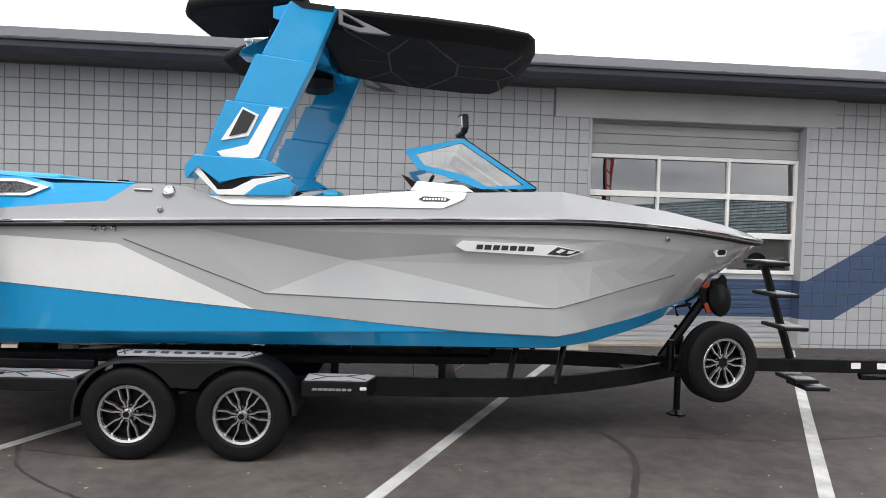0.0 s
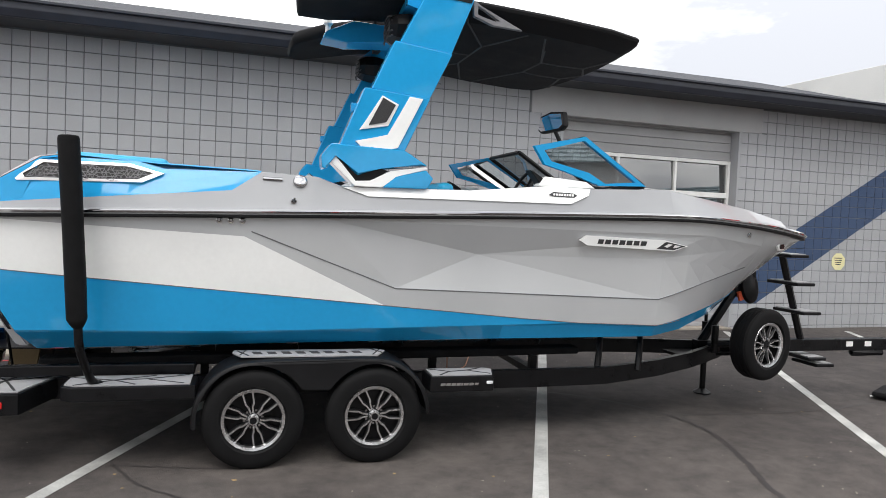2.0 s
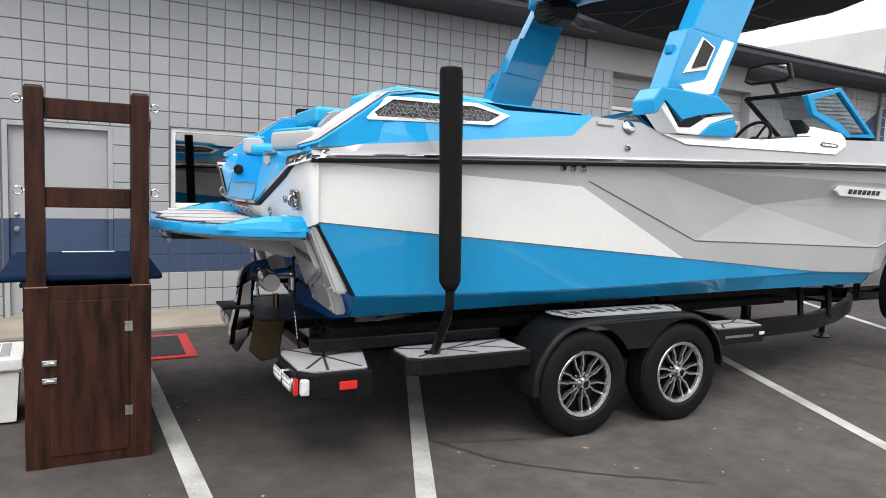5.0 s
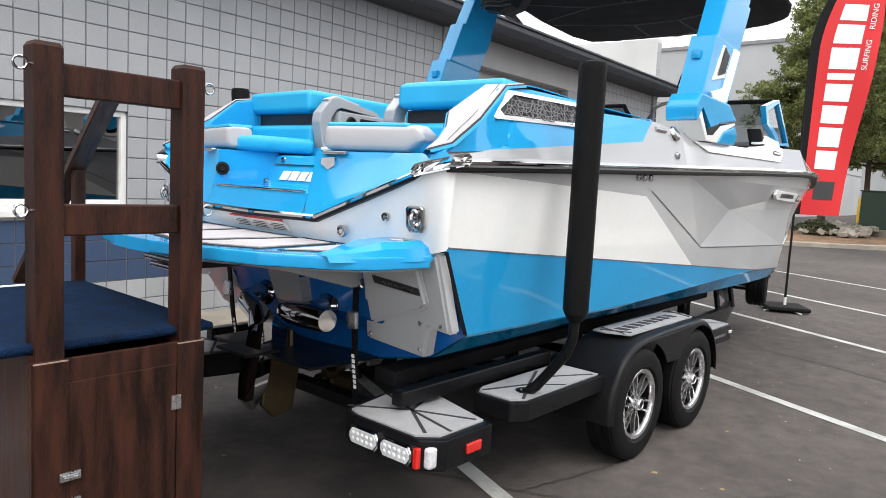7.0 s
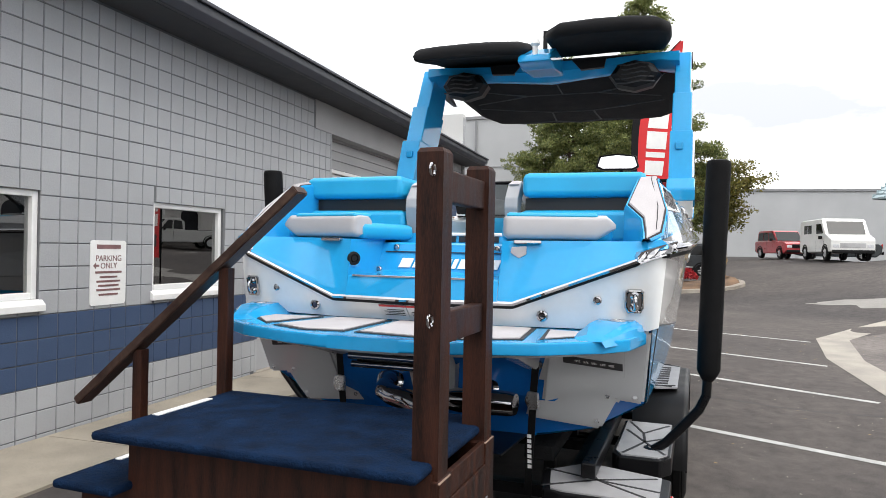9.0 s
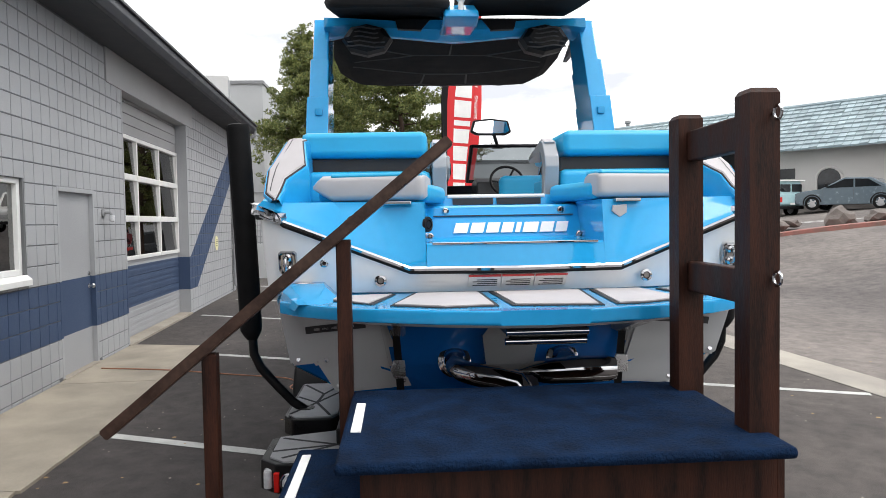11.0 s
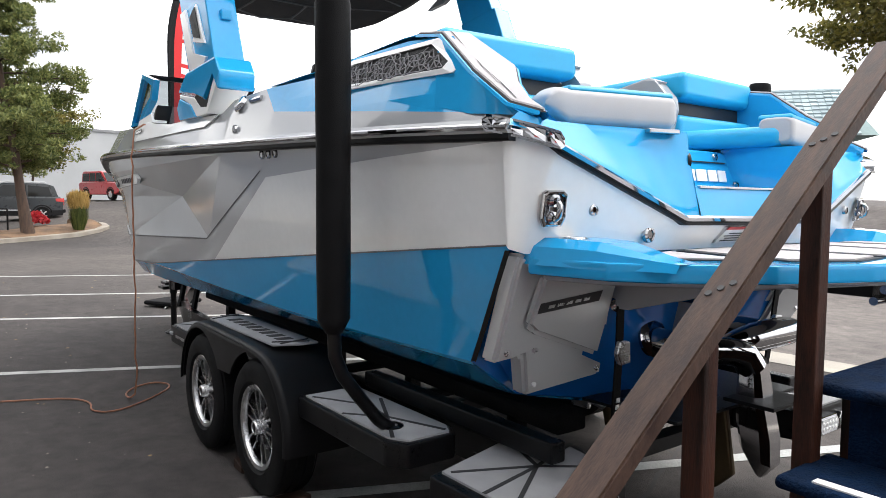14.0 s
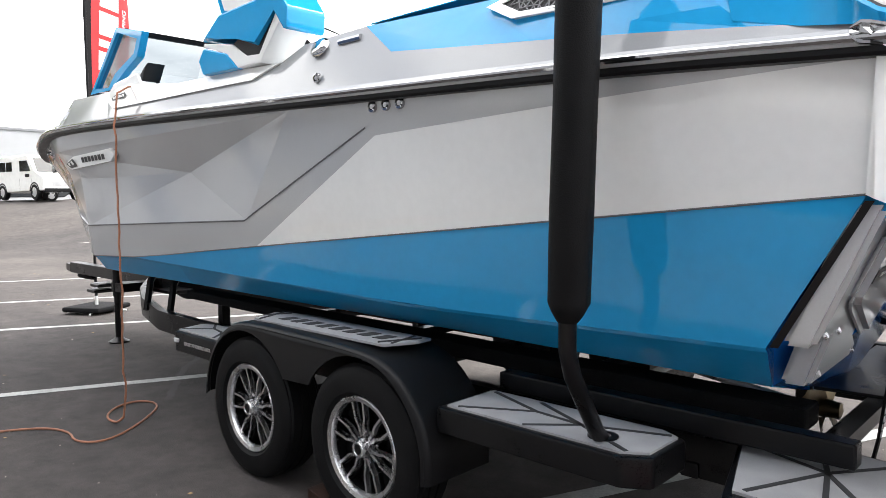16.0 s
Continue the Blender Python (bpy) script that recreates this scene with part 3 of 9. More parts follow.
for z in rows:
    h = 0.09 if z in (rows[1], rows[2]) else 0.06
    z0 = z if z == rows[0] else z - h if z == rows[3] else z - h / 2
    box(bm, cols[0] + 0.05, 0.175, z0, cols[3] - 0.05, 0.235, z0 + h, bevel=0.006)
part("pane_frame", bm, WHITEP, gd, "white aluminium glazing bars")
for i in range(3):
    for j in range(3):
        bm = B()
        xa, xb, za, zb_ = cols[i] + 0.02, cols[i + 1] - 0.02, rows[j] + 0.03, rows[j + 1] - 0.03
        lay = (zb_ - za) * math.tan(radians(3.3))
        slab(bm, [(0.202, za), (0.207, za), (0.207 + lay, zb_), (0.202 + lay, zb_)], "x", xa, xb)
        g = part("pane", bm, PANE, gd)
        g.visible_shadow = False
bm = B()
box(bm, a, -0.006, -0.1, a + 0.05, 0.3, q, bevel=0.005)
box(bm, b - 0.05, -0.006, -0.1, b, 0.3, q, bevel=0.005)
part("jamb", bm, BLOCK, gd)
for key in ("door_1", "door_2", "garage"):
    bm = B()
    box(bm, OPEN[key][0], -0.03, -0.1, OPEN[key][1], 0.21, 0.034, bevel=0.006)
    solo("threshold", bm, KERB, "pale concrete threshold in the wall opening", "threshold", WM, kind="structure")
bm = B()
for k, s in enumerate((4.3, 5.5, 6.7)):
    box(bm, s, 1.2, 3.2, s + 0.9, 1.3, 3.24)
tube_mat = bpy.data.materials.new("fluorescent_tube")
tube_mat.use_nodes = True
tube_mat.node_tree.nodes["Principled BSDF"].inputs["Emission Color"].default_value = (1, 0.98, 0.95, 1)
tube_mat.node_tree.nodes["Principled BSDF"].inputs["Emission Strength"].default_value = 3.0
solo("strip_light", bm, tube_mat, "lit fluorescent tubes under the workshop ceiling", "lamp", WM)

# ---- roof, eave, gutter ----
roof = thing("roof", "low charcoal shingle roof with navy gutter", "roof", WM, kind="structure")
bm = B()
slab(bm, [(-0.50, 4.10), (4.5, 5.55), (9.6, 4.10), (9.6, 4.0), (4.5, 5.45), (-0.5, 4.0)], "x", S0 - 0.4, S1)
part("roof_deck", bm, SHINGLE, roof)
bm = B()
slab(bm, [(-0.60, 4.135), (-0.50, 4.135), (-0.50, 3.93), (-0.56, 3.93), (-0.60, 4.02)], "x", S0 - 0.4, S1 + 0.38, bevel=0.008)
box(bm, S0 - 0.4, -0.635, 4.10, S1 + 0.38, -0.595, 4.14, bevel=0.008)
part("gutter", bm, FASCIA, roof, "navy-black gutter and fascia")
bm = B()
box(bm, S0 - 0.3, -0.5, 3.93, S1 + 0.3, 0.2, 3.978)
part("soffit", bm, SOFFIT, roof)
bm = B()
tube(bm, [(S1 + 0.22, -0.58, 4.0), (S1 + 0.24, -0.56, 3.86), (S1 + 0.05, -0.2, 3.72), (S1 - 0.12, -0.07, 3.6), (S1 - 0.12, -0.06, 3.3), (S1 - 0.12, -0.06, 0.2), (S1 - 0.12, -0.14, 0.06)], 0.042, 10)
part("downspout", bm, TRIMGREY, roof, "grey downspout with a bend under the gutter", smooth=True)
bm = B()
rs = random.Random(9)
slope = (5.55 - 4.10) / 5.0
for row in range(9):
    y0 = -0.56 + row * 0.145
    s = S0 - 0.4 + rs.uniform(0, 0.3)
    while s < S1 - 0.3:
        w = rs.uniform(0.2, 0.33)
        zz = 4.106 + (y0 + 0.5) * slope
        box(bm, s, y0, zz, s + w - 0.008, y0 + 0.17, zz + rs.uniform(0.008, 0.016))
        s += w
sh = part("shingle", bm, SHINGLE, roof)
sh["kind"] = "stuff"

# roof-top cooler and antenna
rc = thing("rooftop_cooler", "white metal rooftop cooling unit on the shingles", "cooler", WM @ pose(-4.75, 5.1, 5.30) @ Matrix.Scale(0.8, 4))
bm = B()
slab(bm, [(-0.46, 0), (0.46, 0), (0.4, 0.16), (0.28, 0.28), (-0.28, 0.28), (-0.4, 0.16)], "y", -0.4, 0.4, bevel=0.02)
part("housing", bm, WHITEP, rc)
bm = B()
for x in (-0.2, 0.0, 0.2):
    box(bm, x - 0.07, -0.412, 0.05, x + 0.07, -0.4, 0.17)
part("vent_grille", bm, BLACKSAT, rc)
an = thing("roof_antenna", "small white antenna dish on a thin mast", "antenna", WM @ pose(-5.35, 5.0, 5.32))
bm = B()
tube(bm, [(0, 0, 0), (0, 0, 0.42), (0.02, 0, 0.62)], 0.012)
tube(bm, [(0, 0, 0.2), (-0.14, -0.05, 0.46)], 0.012)
part("mast", bm, WHITEP, an)
bm = B()
turned(bm, [(0.0, 0.0), (0.08, 0.01), (0.17, 0.05), (0.17, 0.058), (0, 0.01)], 20, pose(-0.13, -0.05, 0.45, 70, 0, 30))
part("dish", bm, WHITEP, an, smooth=True)

# parking notice on the wall
FADED = material("faded_sign_print", (0.20, 0.105, 0.105), 0.6, vary=0.25, fine=120)
sg = thing("parking_sign", "white parking notice board with faded dark red print", "sign", WM @ pose(-1.045, -0.012, 1.10))
bm = B()
slab(bm, [(0, 0.02), (0.02, 0), (0.43, 0), (0.45, 0.02), (0.45, 0.59), (0.43, 0.61), (0.02, 0.61), (0, 0.59)], "y", 0, 0.008)
part("board", bm, WHITEP, sg)
for z, h, w in ((0.53, 0.04, 0.30), (0.30, 0.02, 0.33), (0.255, 0.018, 0.22), (0.215, 0.018, 0.3), (0.175, 0.018, 0.26), (0.135, 0.018, 0.3), (0.09, 0.018, 0.24)):
    bm = B()
    box(bm, 0.225 - w / 2, -0.003, z, 0.225 + w / 2, 0.0, z + h)
    part("print", bm, FADED, sg)

fc = bpy.data.curves.new("lettering", "FONT")
fc.body, fc.size, fc.extrude = "PARKING\nONLY", 0.078, 0.001
fc.materials.append(FADED)
fc.align_x, fc.space_line = "CENTER", 0.9
lt = new("lettering", fc)
lt.parent = sg
lt.matrix_basis = pose(0.225, -0.002, 0.415, 90, 0, 0)
bm = B()
slab(bm, [(0.03, 0.372), (0.065, 0.40), (0.065, 0.382), (0.105, 0.382), (0.105, 0.362), (0.065, 0.362), (0.065, 0.344)], "y", -0.003, 0.0)
part("arrow", bm, FADED, sg)

# door mat and concrete apron by the aft door
mat = thing("door_mat", "black rubber mat with a red border", "mat", pose(-4.5, 1.55, 0.0))
bm = B()
slab(bm, [(0.0, 0.0), (1.70, 0.05), (1.72, 1.0), (0.0, 0.95)], "z", 0.002, 0.012)
part("border", bm, material("red_rubber", (0.42, 0.03, 0.03), 0.7, vary=0.15), mat, "red border")
bm = B()
slab(bm, [(0.09, 0.09), (1.61, 0.14), (1.63, 0.91), (0.09, 0.86)], "z", 0.012, 0.017)
part("tread", bm, material("black_ribbed_mat", (0.02, 0.02, 0.022), 0.9, vary=0.3, fine=80, bump=0.4), mat)
# ---- the wake boat ----
RAIL = [(-2.64, 1.160, 1.700), (-2.0, 1.235, 1.724), (-1.0, 1.262, 1.757), (0.0, 1.278, 1.790), (1.5, 1.280, 1.838), (2.5, 1.255, 1.858),
        (3.2, 1.135, 1.825), (3.7, 0.985, 1.775), (3.97, 0.850, 1.742), (4.15, 0.62, 1.730), (4.26, 0.34, 1.722), (4.31, 0.0, 1.718)]
LOW = [(-2.64, 1.05, 0.955), (-2.35, 1.060, 0.945), (-1.0, 1.088, 0.935), (0.0, 1.097, 0.955), (1.6, 1.090, 0.990), (2.35, 1.070, 0.965),
       (2.9, 0.86, 1.060), (3.4, 0.58, 1.170), (3.75, 0.27, 1.250), (3.92, 0.0, 1.315), (4.10, 0.0, 1.530), (4.25, 0.0, 1.680), (4.31, 0.0, 1.716)]
EDGE = [(-2.28, 0.80, 0.775), (-1.0, 0.84, 0.800), (0.0, 0.93, 0.830), (1.6, 1.02, 0.862), (2.35, 0.99, 0.862), (3.0, 0.69, 0.955), (3.4, 0.43, 1.050), (3.72, 0.0, 1.165)]
KEEL = [(-2.28, 0.61), (0.0, 0.63), (1.6, 0.66), (2.35, 0.70), (3.0, 0.83), (3.4, 0.965), (3.72, 1.150), (3.92, 1.310)]
TOPZ = [(-2.66, 1.735), (-2.42, 1.90), (-2.25, 2.050), (-2.0, 2.075), (-1.62, 2.070), (-1.45, 2.030), (-0.83, 2.040), (-0.45, 2.025), (-0.28, 1.968),
        (1.14, 1.995), (1.26, 2.050), (1.62, 2.045), (2.34, 2.075), (3.2, 1.955), (3.7, 1.868), (3.97, 1.81), (4.15, 1.78), (4.26, 1.765), (4.31, 1.755)]
TOPY = [(-2.66, 1.09), (-2.25, 1.075), (-1.6, 1.105), (-0.83, 1.155), (0.0, 1.205), (1.2, 1.215), (2.34, 1.17), (3.2, 1.02), (3.7, 0.86), (3.97, 0.70), (4.15, 0.48), (4.26, 0.25), (4.31, 0.0)]
RY, RZ = [(a, b) for a, b, c in RAIL], [(a, c) for a, b, c in RAIL]
LY, LZ = [(a, b) for a, b, c in LOW], [(a, c) for a, b, c in LOW]
CUTS = [-2.4, -2.0, -1.5, -1.0, -0.5, 0.0, 0.5, 1.0, 1.5, 2.0, 2.35, 2.6, 2.8, 3.0, 3.2, 3.4, 3.55, 3.7, 3.8, 3.9, 3.97, 4.03, 4.09, 4.15, 4.2, 4.24, 4.28]


def rail_y(x):
    return smooth_table(RY, x)


def rail_z(x):
    return smooth_table(RZ, x)


def low_z(x):
    return lerp_table(LZ, x)


def hull_half(x, z):
    zr, zl = rail_z(x), low_z(x)
    yr, yl = max(0.0, rail_y(x) - 0.03), smooth_table(LY, x)
    s = min(1.0, max(0.0, (z - zl) / max(zr - zl, 1e-3)))
    bow = min(1.0, max(0.0, (x - 2.4) / 1.2))
    s = s * (1 - bow) + bow * (1 - (1 - s) ** 1.5)
    return yl + (yr - yl) * s


def deck_half(x, z):
    zr, zt = rail_z(x), lerp_table(TOPZ, x)
    s = min(1.0, max(0.0, (z - zr) / max(zt - zr, 1e-3)))
    return rail_y(x) - 0.012 + (lerp_table(TOPY, x) - rail_y(x) + 0.012) * s ** 1.15


def run(table, x0, x1, step=0.12):
    n = max(1, int(round((x1 - x0) / step)))
    return [(x0 + (x1 - x0) * i / n, table(x0 + (x1 - x0) * i / n)) for i in range(n + 1)]


boat = thing("wake_boat", "blue, white and silver wake boat standing on its trailer", "boat", pose(0, 0, 0))


def zb_aft(x):
    """Height of the seam between the blue aft deck and the silver deck side."""
    return 1.752 + (x + 2.6) * 0.098


A_, T_, TR_, BE_, D_, K2, K1, N_, R_ = (-0.885, 1.634), (-0.39, 1.738), (2.75, 1.720), (3.42, 1.640), (3.33, 1.450), (2.33, 1.185), (0.132, 1.253), (0.764, 1.514), (2.20, 1.515)
WT, WK, WTIP = (-2.60, 1.672), (-0.93, 1.600), (0.063, 1.125)
AFT_W = (-2.58, 1.355)
for side in (-1, 1):
    bm = B()
    patch(bm, [WT, WK, WTIP, AFT_W], hull_half, CUTS, side=side, zcuts=(1.4, 1.55))
    part("side_panel", bm, WHITE, boat, "white gelcoat aft panel", smooth=True)
    bm = B()
    top = [(x, 1.355 + (x + 2.58) * (1.125 - 1.355) / (0.063 + 2.58)) for x, _ in run(low_z, -2.58, 0.063, 0.4)]
    low = run(low_z, -2.345, 1.62, 0.4)
    patch(bm, top + [(0.6, 1.078), (1.1, 1.032), (1.62, 0.991)] + low[::-1][1:], hull_half, CUTS, side=side)
    part("side_panel", bm, BLUE, boat, "blue gelcoat lower side", smooth=True)
    bm = B()
    patch(bm, run(lambda x: rail_z(x) - 0.004, -2.64, -0.95, 0.3) + [WK, WT], hull_half, CUTS, side=side)
    patch(bm, [(-0.95, rail_z(-0.95) - 0.004), WK, WTIP, K1, A_], hull_half, CUTS, side=side)
    patch(bm, [WTIP, (0.6, 1.078), (1.1, 1.032), (1.62, 0.991), (2.35, 0.965), K2, K1], hull_half, CUTS, side=side)
    strip = run(lambda x: rail_z(x) - 0.004, -0.95, 3.42, 0.3)
    patch(bm, strip + [BE_, TR_, T_, A_], hull_half, CUTS, side=side)
    bow = [(2.35, 0.965)] + run(low_z, 2.5, 4.30, 0.12) + run(lambda x: rail_z(x) - 0.004, 3.42, 4.30, 0.1)[::-1] + [BE_, D_, K2]
    patch(bm, bow, hull_half, CUTS, side=side, zcuts=(1.3, 1.45, 1.6, 1.7))
    part("side_panel", bm, GREY, boat, "silver grey forward side", smooth=50)
    bm = B()
    e = 0.014
    dep = {A_: 0.0, T_: 0.0, TR_: 0.0, BE_: 0.0, D_: 0.002, K2: e, K1: e, N_: 0.085, R_: 0.035}
    for tri in ((A_, T_, K1), (T_, N_, K1), (T_, TR_, N_), (TR_, R_, N_), (N_, K2, K1), (N_, R_, K2), (TR_, BE_, R_), (BE_, D_, R_), (D_, K2, R_)):
        patch(bm, list(tri), hull_half, CUTS, side=side, insets=[dep[p] for p in tri])
    # the step round the sunken facets
    ring = [D_, K2, K1, A_]
    for p, q in zip(ring, ring[1:]):
        n = max(1, int(abs(q[0] - p[0]) / 0.25))
        pts = [(p[0] + (q[0] - p[0]) * i / n, p[1] + (q[1] - p[1]) * i / n) for i in range(n + 1)]
        skin(bm, [[(x, side * hull_half(x, z), z), (x, side * (hull_half(x, z) - dep[p] - (dep[q] - dep[p]) * i / n), z)] for i, (x, z) in enumerate(pts)])
    part("facet_panel", bm, GREY, boat, "sunken faceted silver grey panel")
    bm = B()
    for line, r in ((ring, 0.0042), ([WTIP, (0.6, 1.078), (1.1, 1.032), (1.62, 0.991), (2.35, 0.965), (2.62, 1.0)], 0.003), ([AFT_W, WTIP], 0.003)):
        pts = []
        for p, q in zip(line, line[1:]):
            n = max(1, int(abs(q[0] - p[0]) / 0.12))
            pts += [(p[0] + (q[0] - p[0]) * i / n, p[1] + (q[1] - p[1]) * i / n) for i in range(n)]
        pts.append(line[-1])
        skin(bm, [[(x, side * (hull_half(x, z) + 0.0015), z + r), (x, side * (hull_half(x, z) + 0.003), z), (x, side * (hull_half(x, z) + 0.0015), z - r)] for x, z in pts])
    part("panel_joint", bm, JOINTK, boat)
    bm = B()
    xs = [-2.28, -1.6, -1.0, -0.5, 0.0, 0.5, 1.0, 1.6, 2.0, 2.35, 2.7, 3.0, 3.2, 3.4, 3.55, 3.65, 3.72, 3.8, 3.92]
    ey, ez = [(a, b) for a, b, c in EDGE], [(a, c) for a, b, c in EDGE]
    rings = []
    for x in xs:
        xl = -2.345 if x == -2.28 else x
        lo_p = (xl, side * smooth_table(LY, xl), low_z(xl))
        zk = lerp_table(KEEL, x)
        ed = (x, side * (smooth_table(ey, x) if x < 3.72 else 0.0), smooth_table(ez, x) if x < 3.72 else zk)
        mid = (x, side * (smooth_table(LY, x) * 0.6 + smooth_table(ey, x) * 0.4 if x < 3.72 else 0.0), low_z(x) - 0.02 if x < 3.72 else (low_z(x) + zk) / 2)
        rings.append([lo_p, (lo_p[0], lo_p[1] * 0.985, lo_p[2] - 0.015), ed, (x, side * smooth_table(ey, x) * 0.55 if x < 3.72 else 0.0, (ed[2] + zk) / 2), (x, 0, zk)])
    skin(bm, rings)
    part("hull_bottom", bm, BLUE, boat, "blue chine and planing bottom", smooth=10)
    # blue upper deck aft, grey deck side, white coaming
    zb = zb_aft
    bm = B()
    blue_low = run(zb, -2.64, -1.02, 0.3)
    patch(bm, [(-2.66, 1.738)] + [(x, z) for x, z in TOPZ if -2.5 < x < -0.8] + blue_low[::-1], deck_half, CUTS, side=side, zcuts=(1.85, 1.95, 2.02))
    part("deck_side", bm, BLUE, boat, "blue aft deck side")
    bm = B()
    low_line = run(lambda x: rail_z(x) + 0.012, -2.66, 4.30, 0.2)
    white_low = [(-0.28, 1.966), (-0.10, 1.908), (1.44, 1.922), (1.60, 1.995), (1.62, 2.045)]
    up = [(2.34, 2.075), (2.6, 2.036), (3.2, 1.955), (3.7, 1.868), (3.97, 1.81), (4.15, 1.78), (4.26, 1.765), (4.30, 1.757)]
    patch(bm, low_line + up[::-1] + white_low[::-1] + [(-0.45, 2.025), (-0.83, 2.04), (-1.02, zb(-1.02))] + blue_low[::-1][1:], deck_half, CUTS, side=side)
    part("deck_side", bm, LGREY, boat, "pale silver deck side", smooth=25)
    bm = B()
    patch(bm, white_low + [(1.26, 2.05), (1.14, 1.995), (0.4, 1.981)], lambda x, z: deck_half(x, z) + 0.012, CUTS, side=side)
    rim = white_low + [(1.26, 2.05), (1.14, 1.995), (0.4, 1.981)]
    skin(bm, [[(x, side * (deck_half(x, z) + 0.012), z), (x, side * (deck_half(x, z) - 0.02), z)] for x, z in rim + rim[:1]])
    part("coaming_pad", bm, WHITE, boat, "raised white coaming")
    # flat top of the coaming, turning down into the cockpit
    bm = B()
    rings = []
    for x in [-0.83, -0.45, -0.28, 0.0, 0.5, 1.14, 1.26, 1.62]:
        y, z = lerp_table(TOPY, x), lerp_table(TOPZ, x)
        rings.append([(x, side * y, z), (x, side * (y - 0.02), z + 0.004), (x, side * (y - 0.15), z), (x, side * (y - 0.17), z - 0.03), (x, side * (y - 0.18), 1.35)])
    skin(bm, rings)
    part("coaming", bm, WHITE, boat, "white inner coaming", smooth=True)
    bm = B()
    rings = []
    for x in [1.62, 2.0, 2.34, 2.8, 3.2, 3.5, 3.7, 3.97, 4.15, 4.26, 4.31]:
        y, z = lerp_table(TOPY, x), lerp_table(TOPZ, x)
        rings.append([(x, side * y, z), (x - 0.02, side * y * 0.9, z + 0.008), (x - 0.1, side * y * 0.62, z - 0.02), (x - 0.1, 0, z - 0.03)])
    skin(bm, rings)
    part("foredeck", bm, LGREY, boat, "pale silver foredeck", smooth=True)

# rub rail: grey body, steel insert, black lower lip
stations = [-2.64 + 0.16 * i for i in range(42)] + [4.06, 4.12, 4.17, 4.21, 4.24, 4.27, 4.29, 4.305]
path_s = [(x, -rail_y(x), rail_z(x)) for x in stations if x < 4.306] + [(4.312, 0, 1.718)]
path_all = path_s + [(x, -y, z) for x, y, z in path_s[:-1][::-1]]


def rail_skin(prof, mats, name, label):
    bm = B()
    rings = []
    for i, p in enumerate(path_all):
        a, b = Vector(path_all[max(i - 1, 0)]), Vector(path_all[min(i + 1, len(path_all) - 1)])
        d = (b - a)
        n = Vector((d.y, -d.x, 0)).normalized()
        rings.append([(p[0] + n.x * o, p[1] + n.y * o, p[2] + h) for o, h in prof])
    skin(bm, rings, close=True, caps=True)
    part(name, bm, mats, boat, label, smooth=30)


rail_skin([(-0.04, -0.012), (0.012, -0.012), (0.018, 0.0), (0.018, 0.018), (0.010, 0.028), (-0.04, 0.030)], LGREY, "rub_rail", "pale grey rub rail")
rail_skin([(0.0, -0.003), (0.020, -0.003), (0.025, 0.004), (0.025, 0.011), (0.020, 0.017), (0.0, 0.017)], CHROME, "rail_insert", "polished steel rail insert")
rail_skin([(-0.04, -0.034), (0.002, -0.034), (0.010, -0.026), (0.010, -0.0125), (-0.04, -0.0125)], BLACKSAT, "rail_lip", "black lower lip of the rail")

# transom: white lower face, blue upper shell, V-shaped rail
VR = [(-2.70, -1.075, 1.690), (-2.715, -1.035, 1.655), (-2.762, -0.475, 1.440), (-2.785, 0.0, 1.436)]
VRAIL = VR + [(x, -y, z) for x, y, z in VR[:-1][::-1]]
bm = B()
lowr = [(-2.60, -1.125, 1.345), (-2.625, -1.08, 1.33), (-2.68, -0.48, 1.325), (-2.69, 0.0, 1.325)]
lowr = lowr + [(x, -y, z) for x, y, z in lowr[:-1][::-1]]
cor = [(-2.64, -1.135, 1.69)] + VRAIL[1:-1] + [(-2.64, 1.135, 1.69)]
skin(bm, [cor, lowr])
for s in (-1, 1):
    skin(bm, [[(-2.60, s * 1.155, 1.672), (-2.58, s * 1.117, 1.355)], [(-2.64, s * 1.135, 1.69), (-2.60, s * 1.125, 1.345)]])
bmesh.ops.remove_doubles(bm, verts=bm.verts[:], dist=0.0005)
part("transom_face", bm, WHITE, boat, "white transom face", smooth=60)
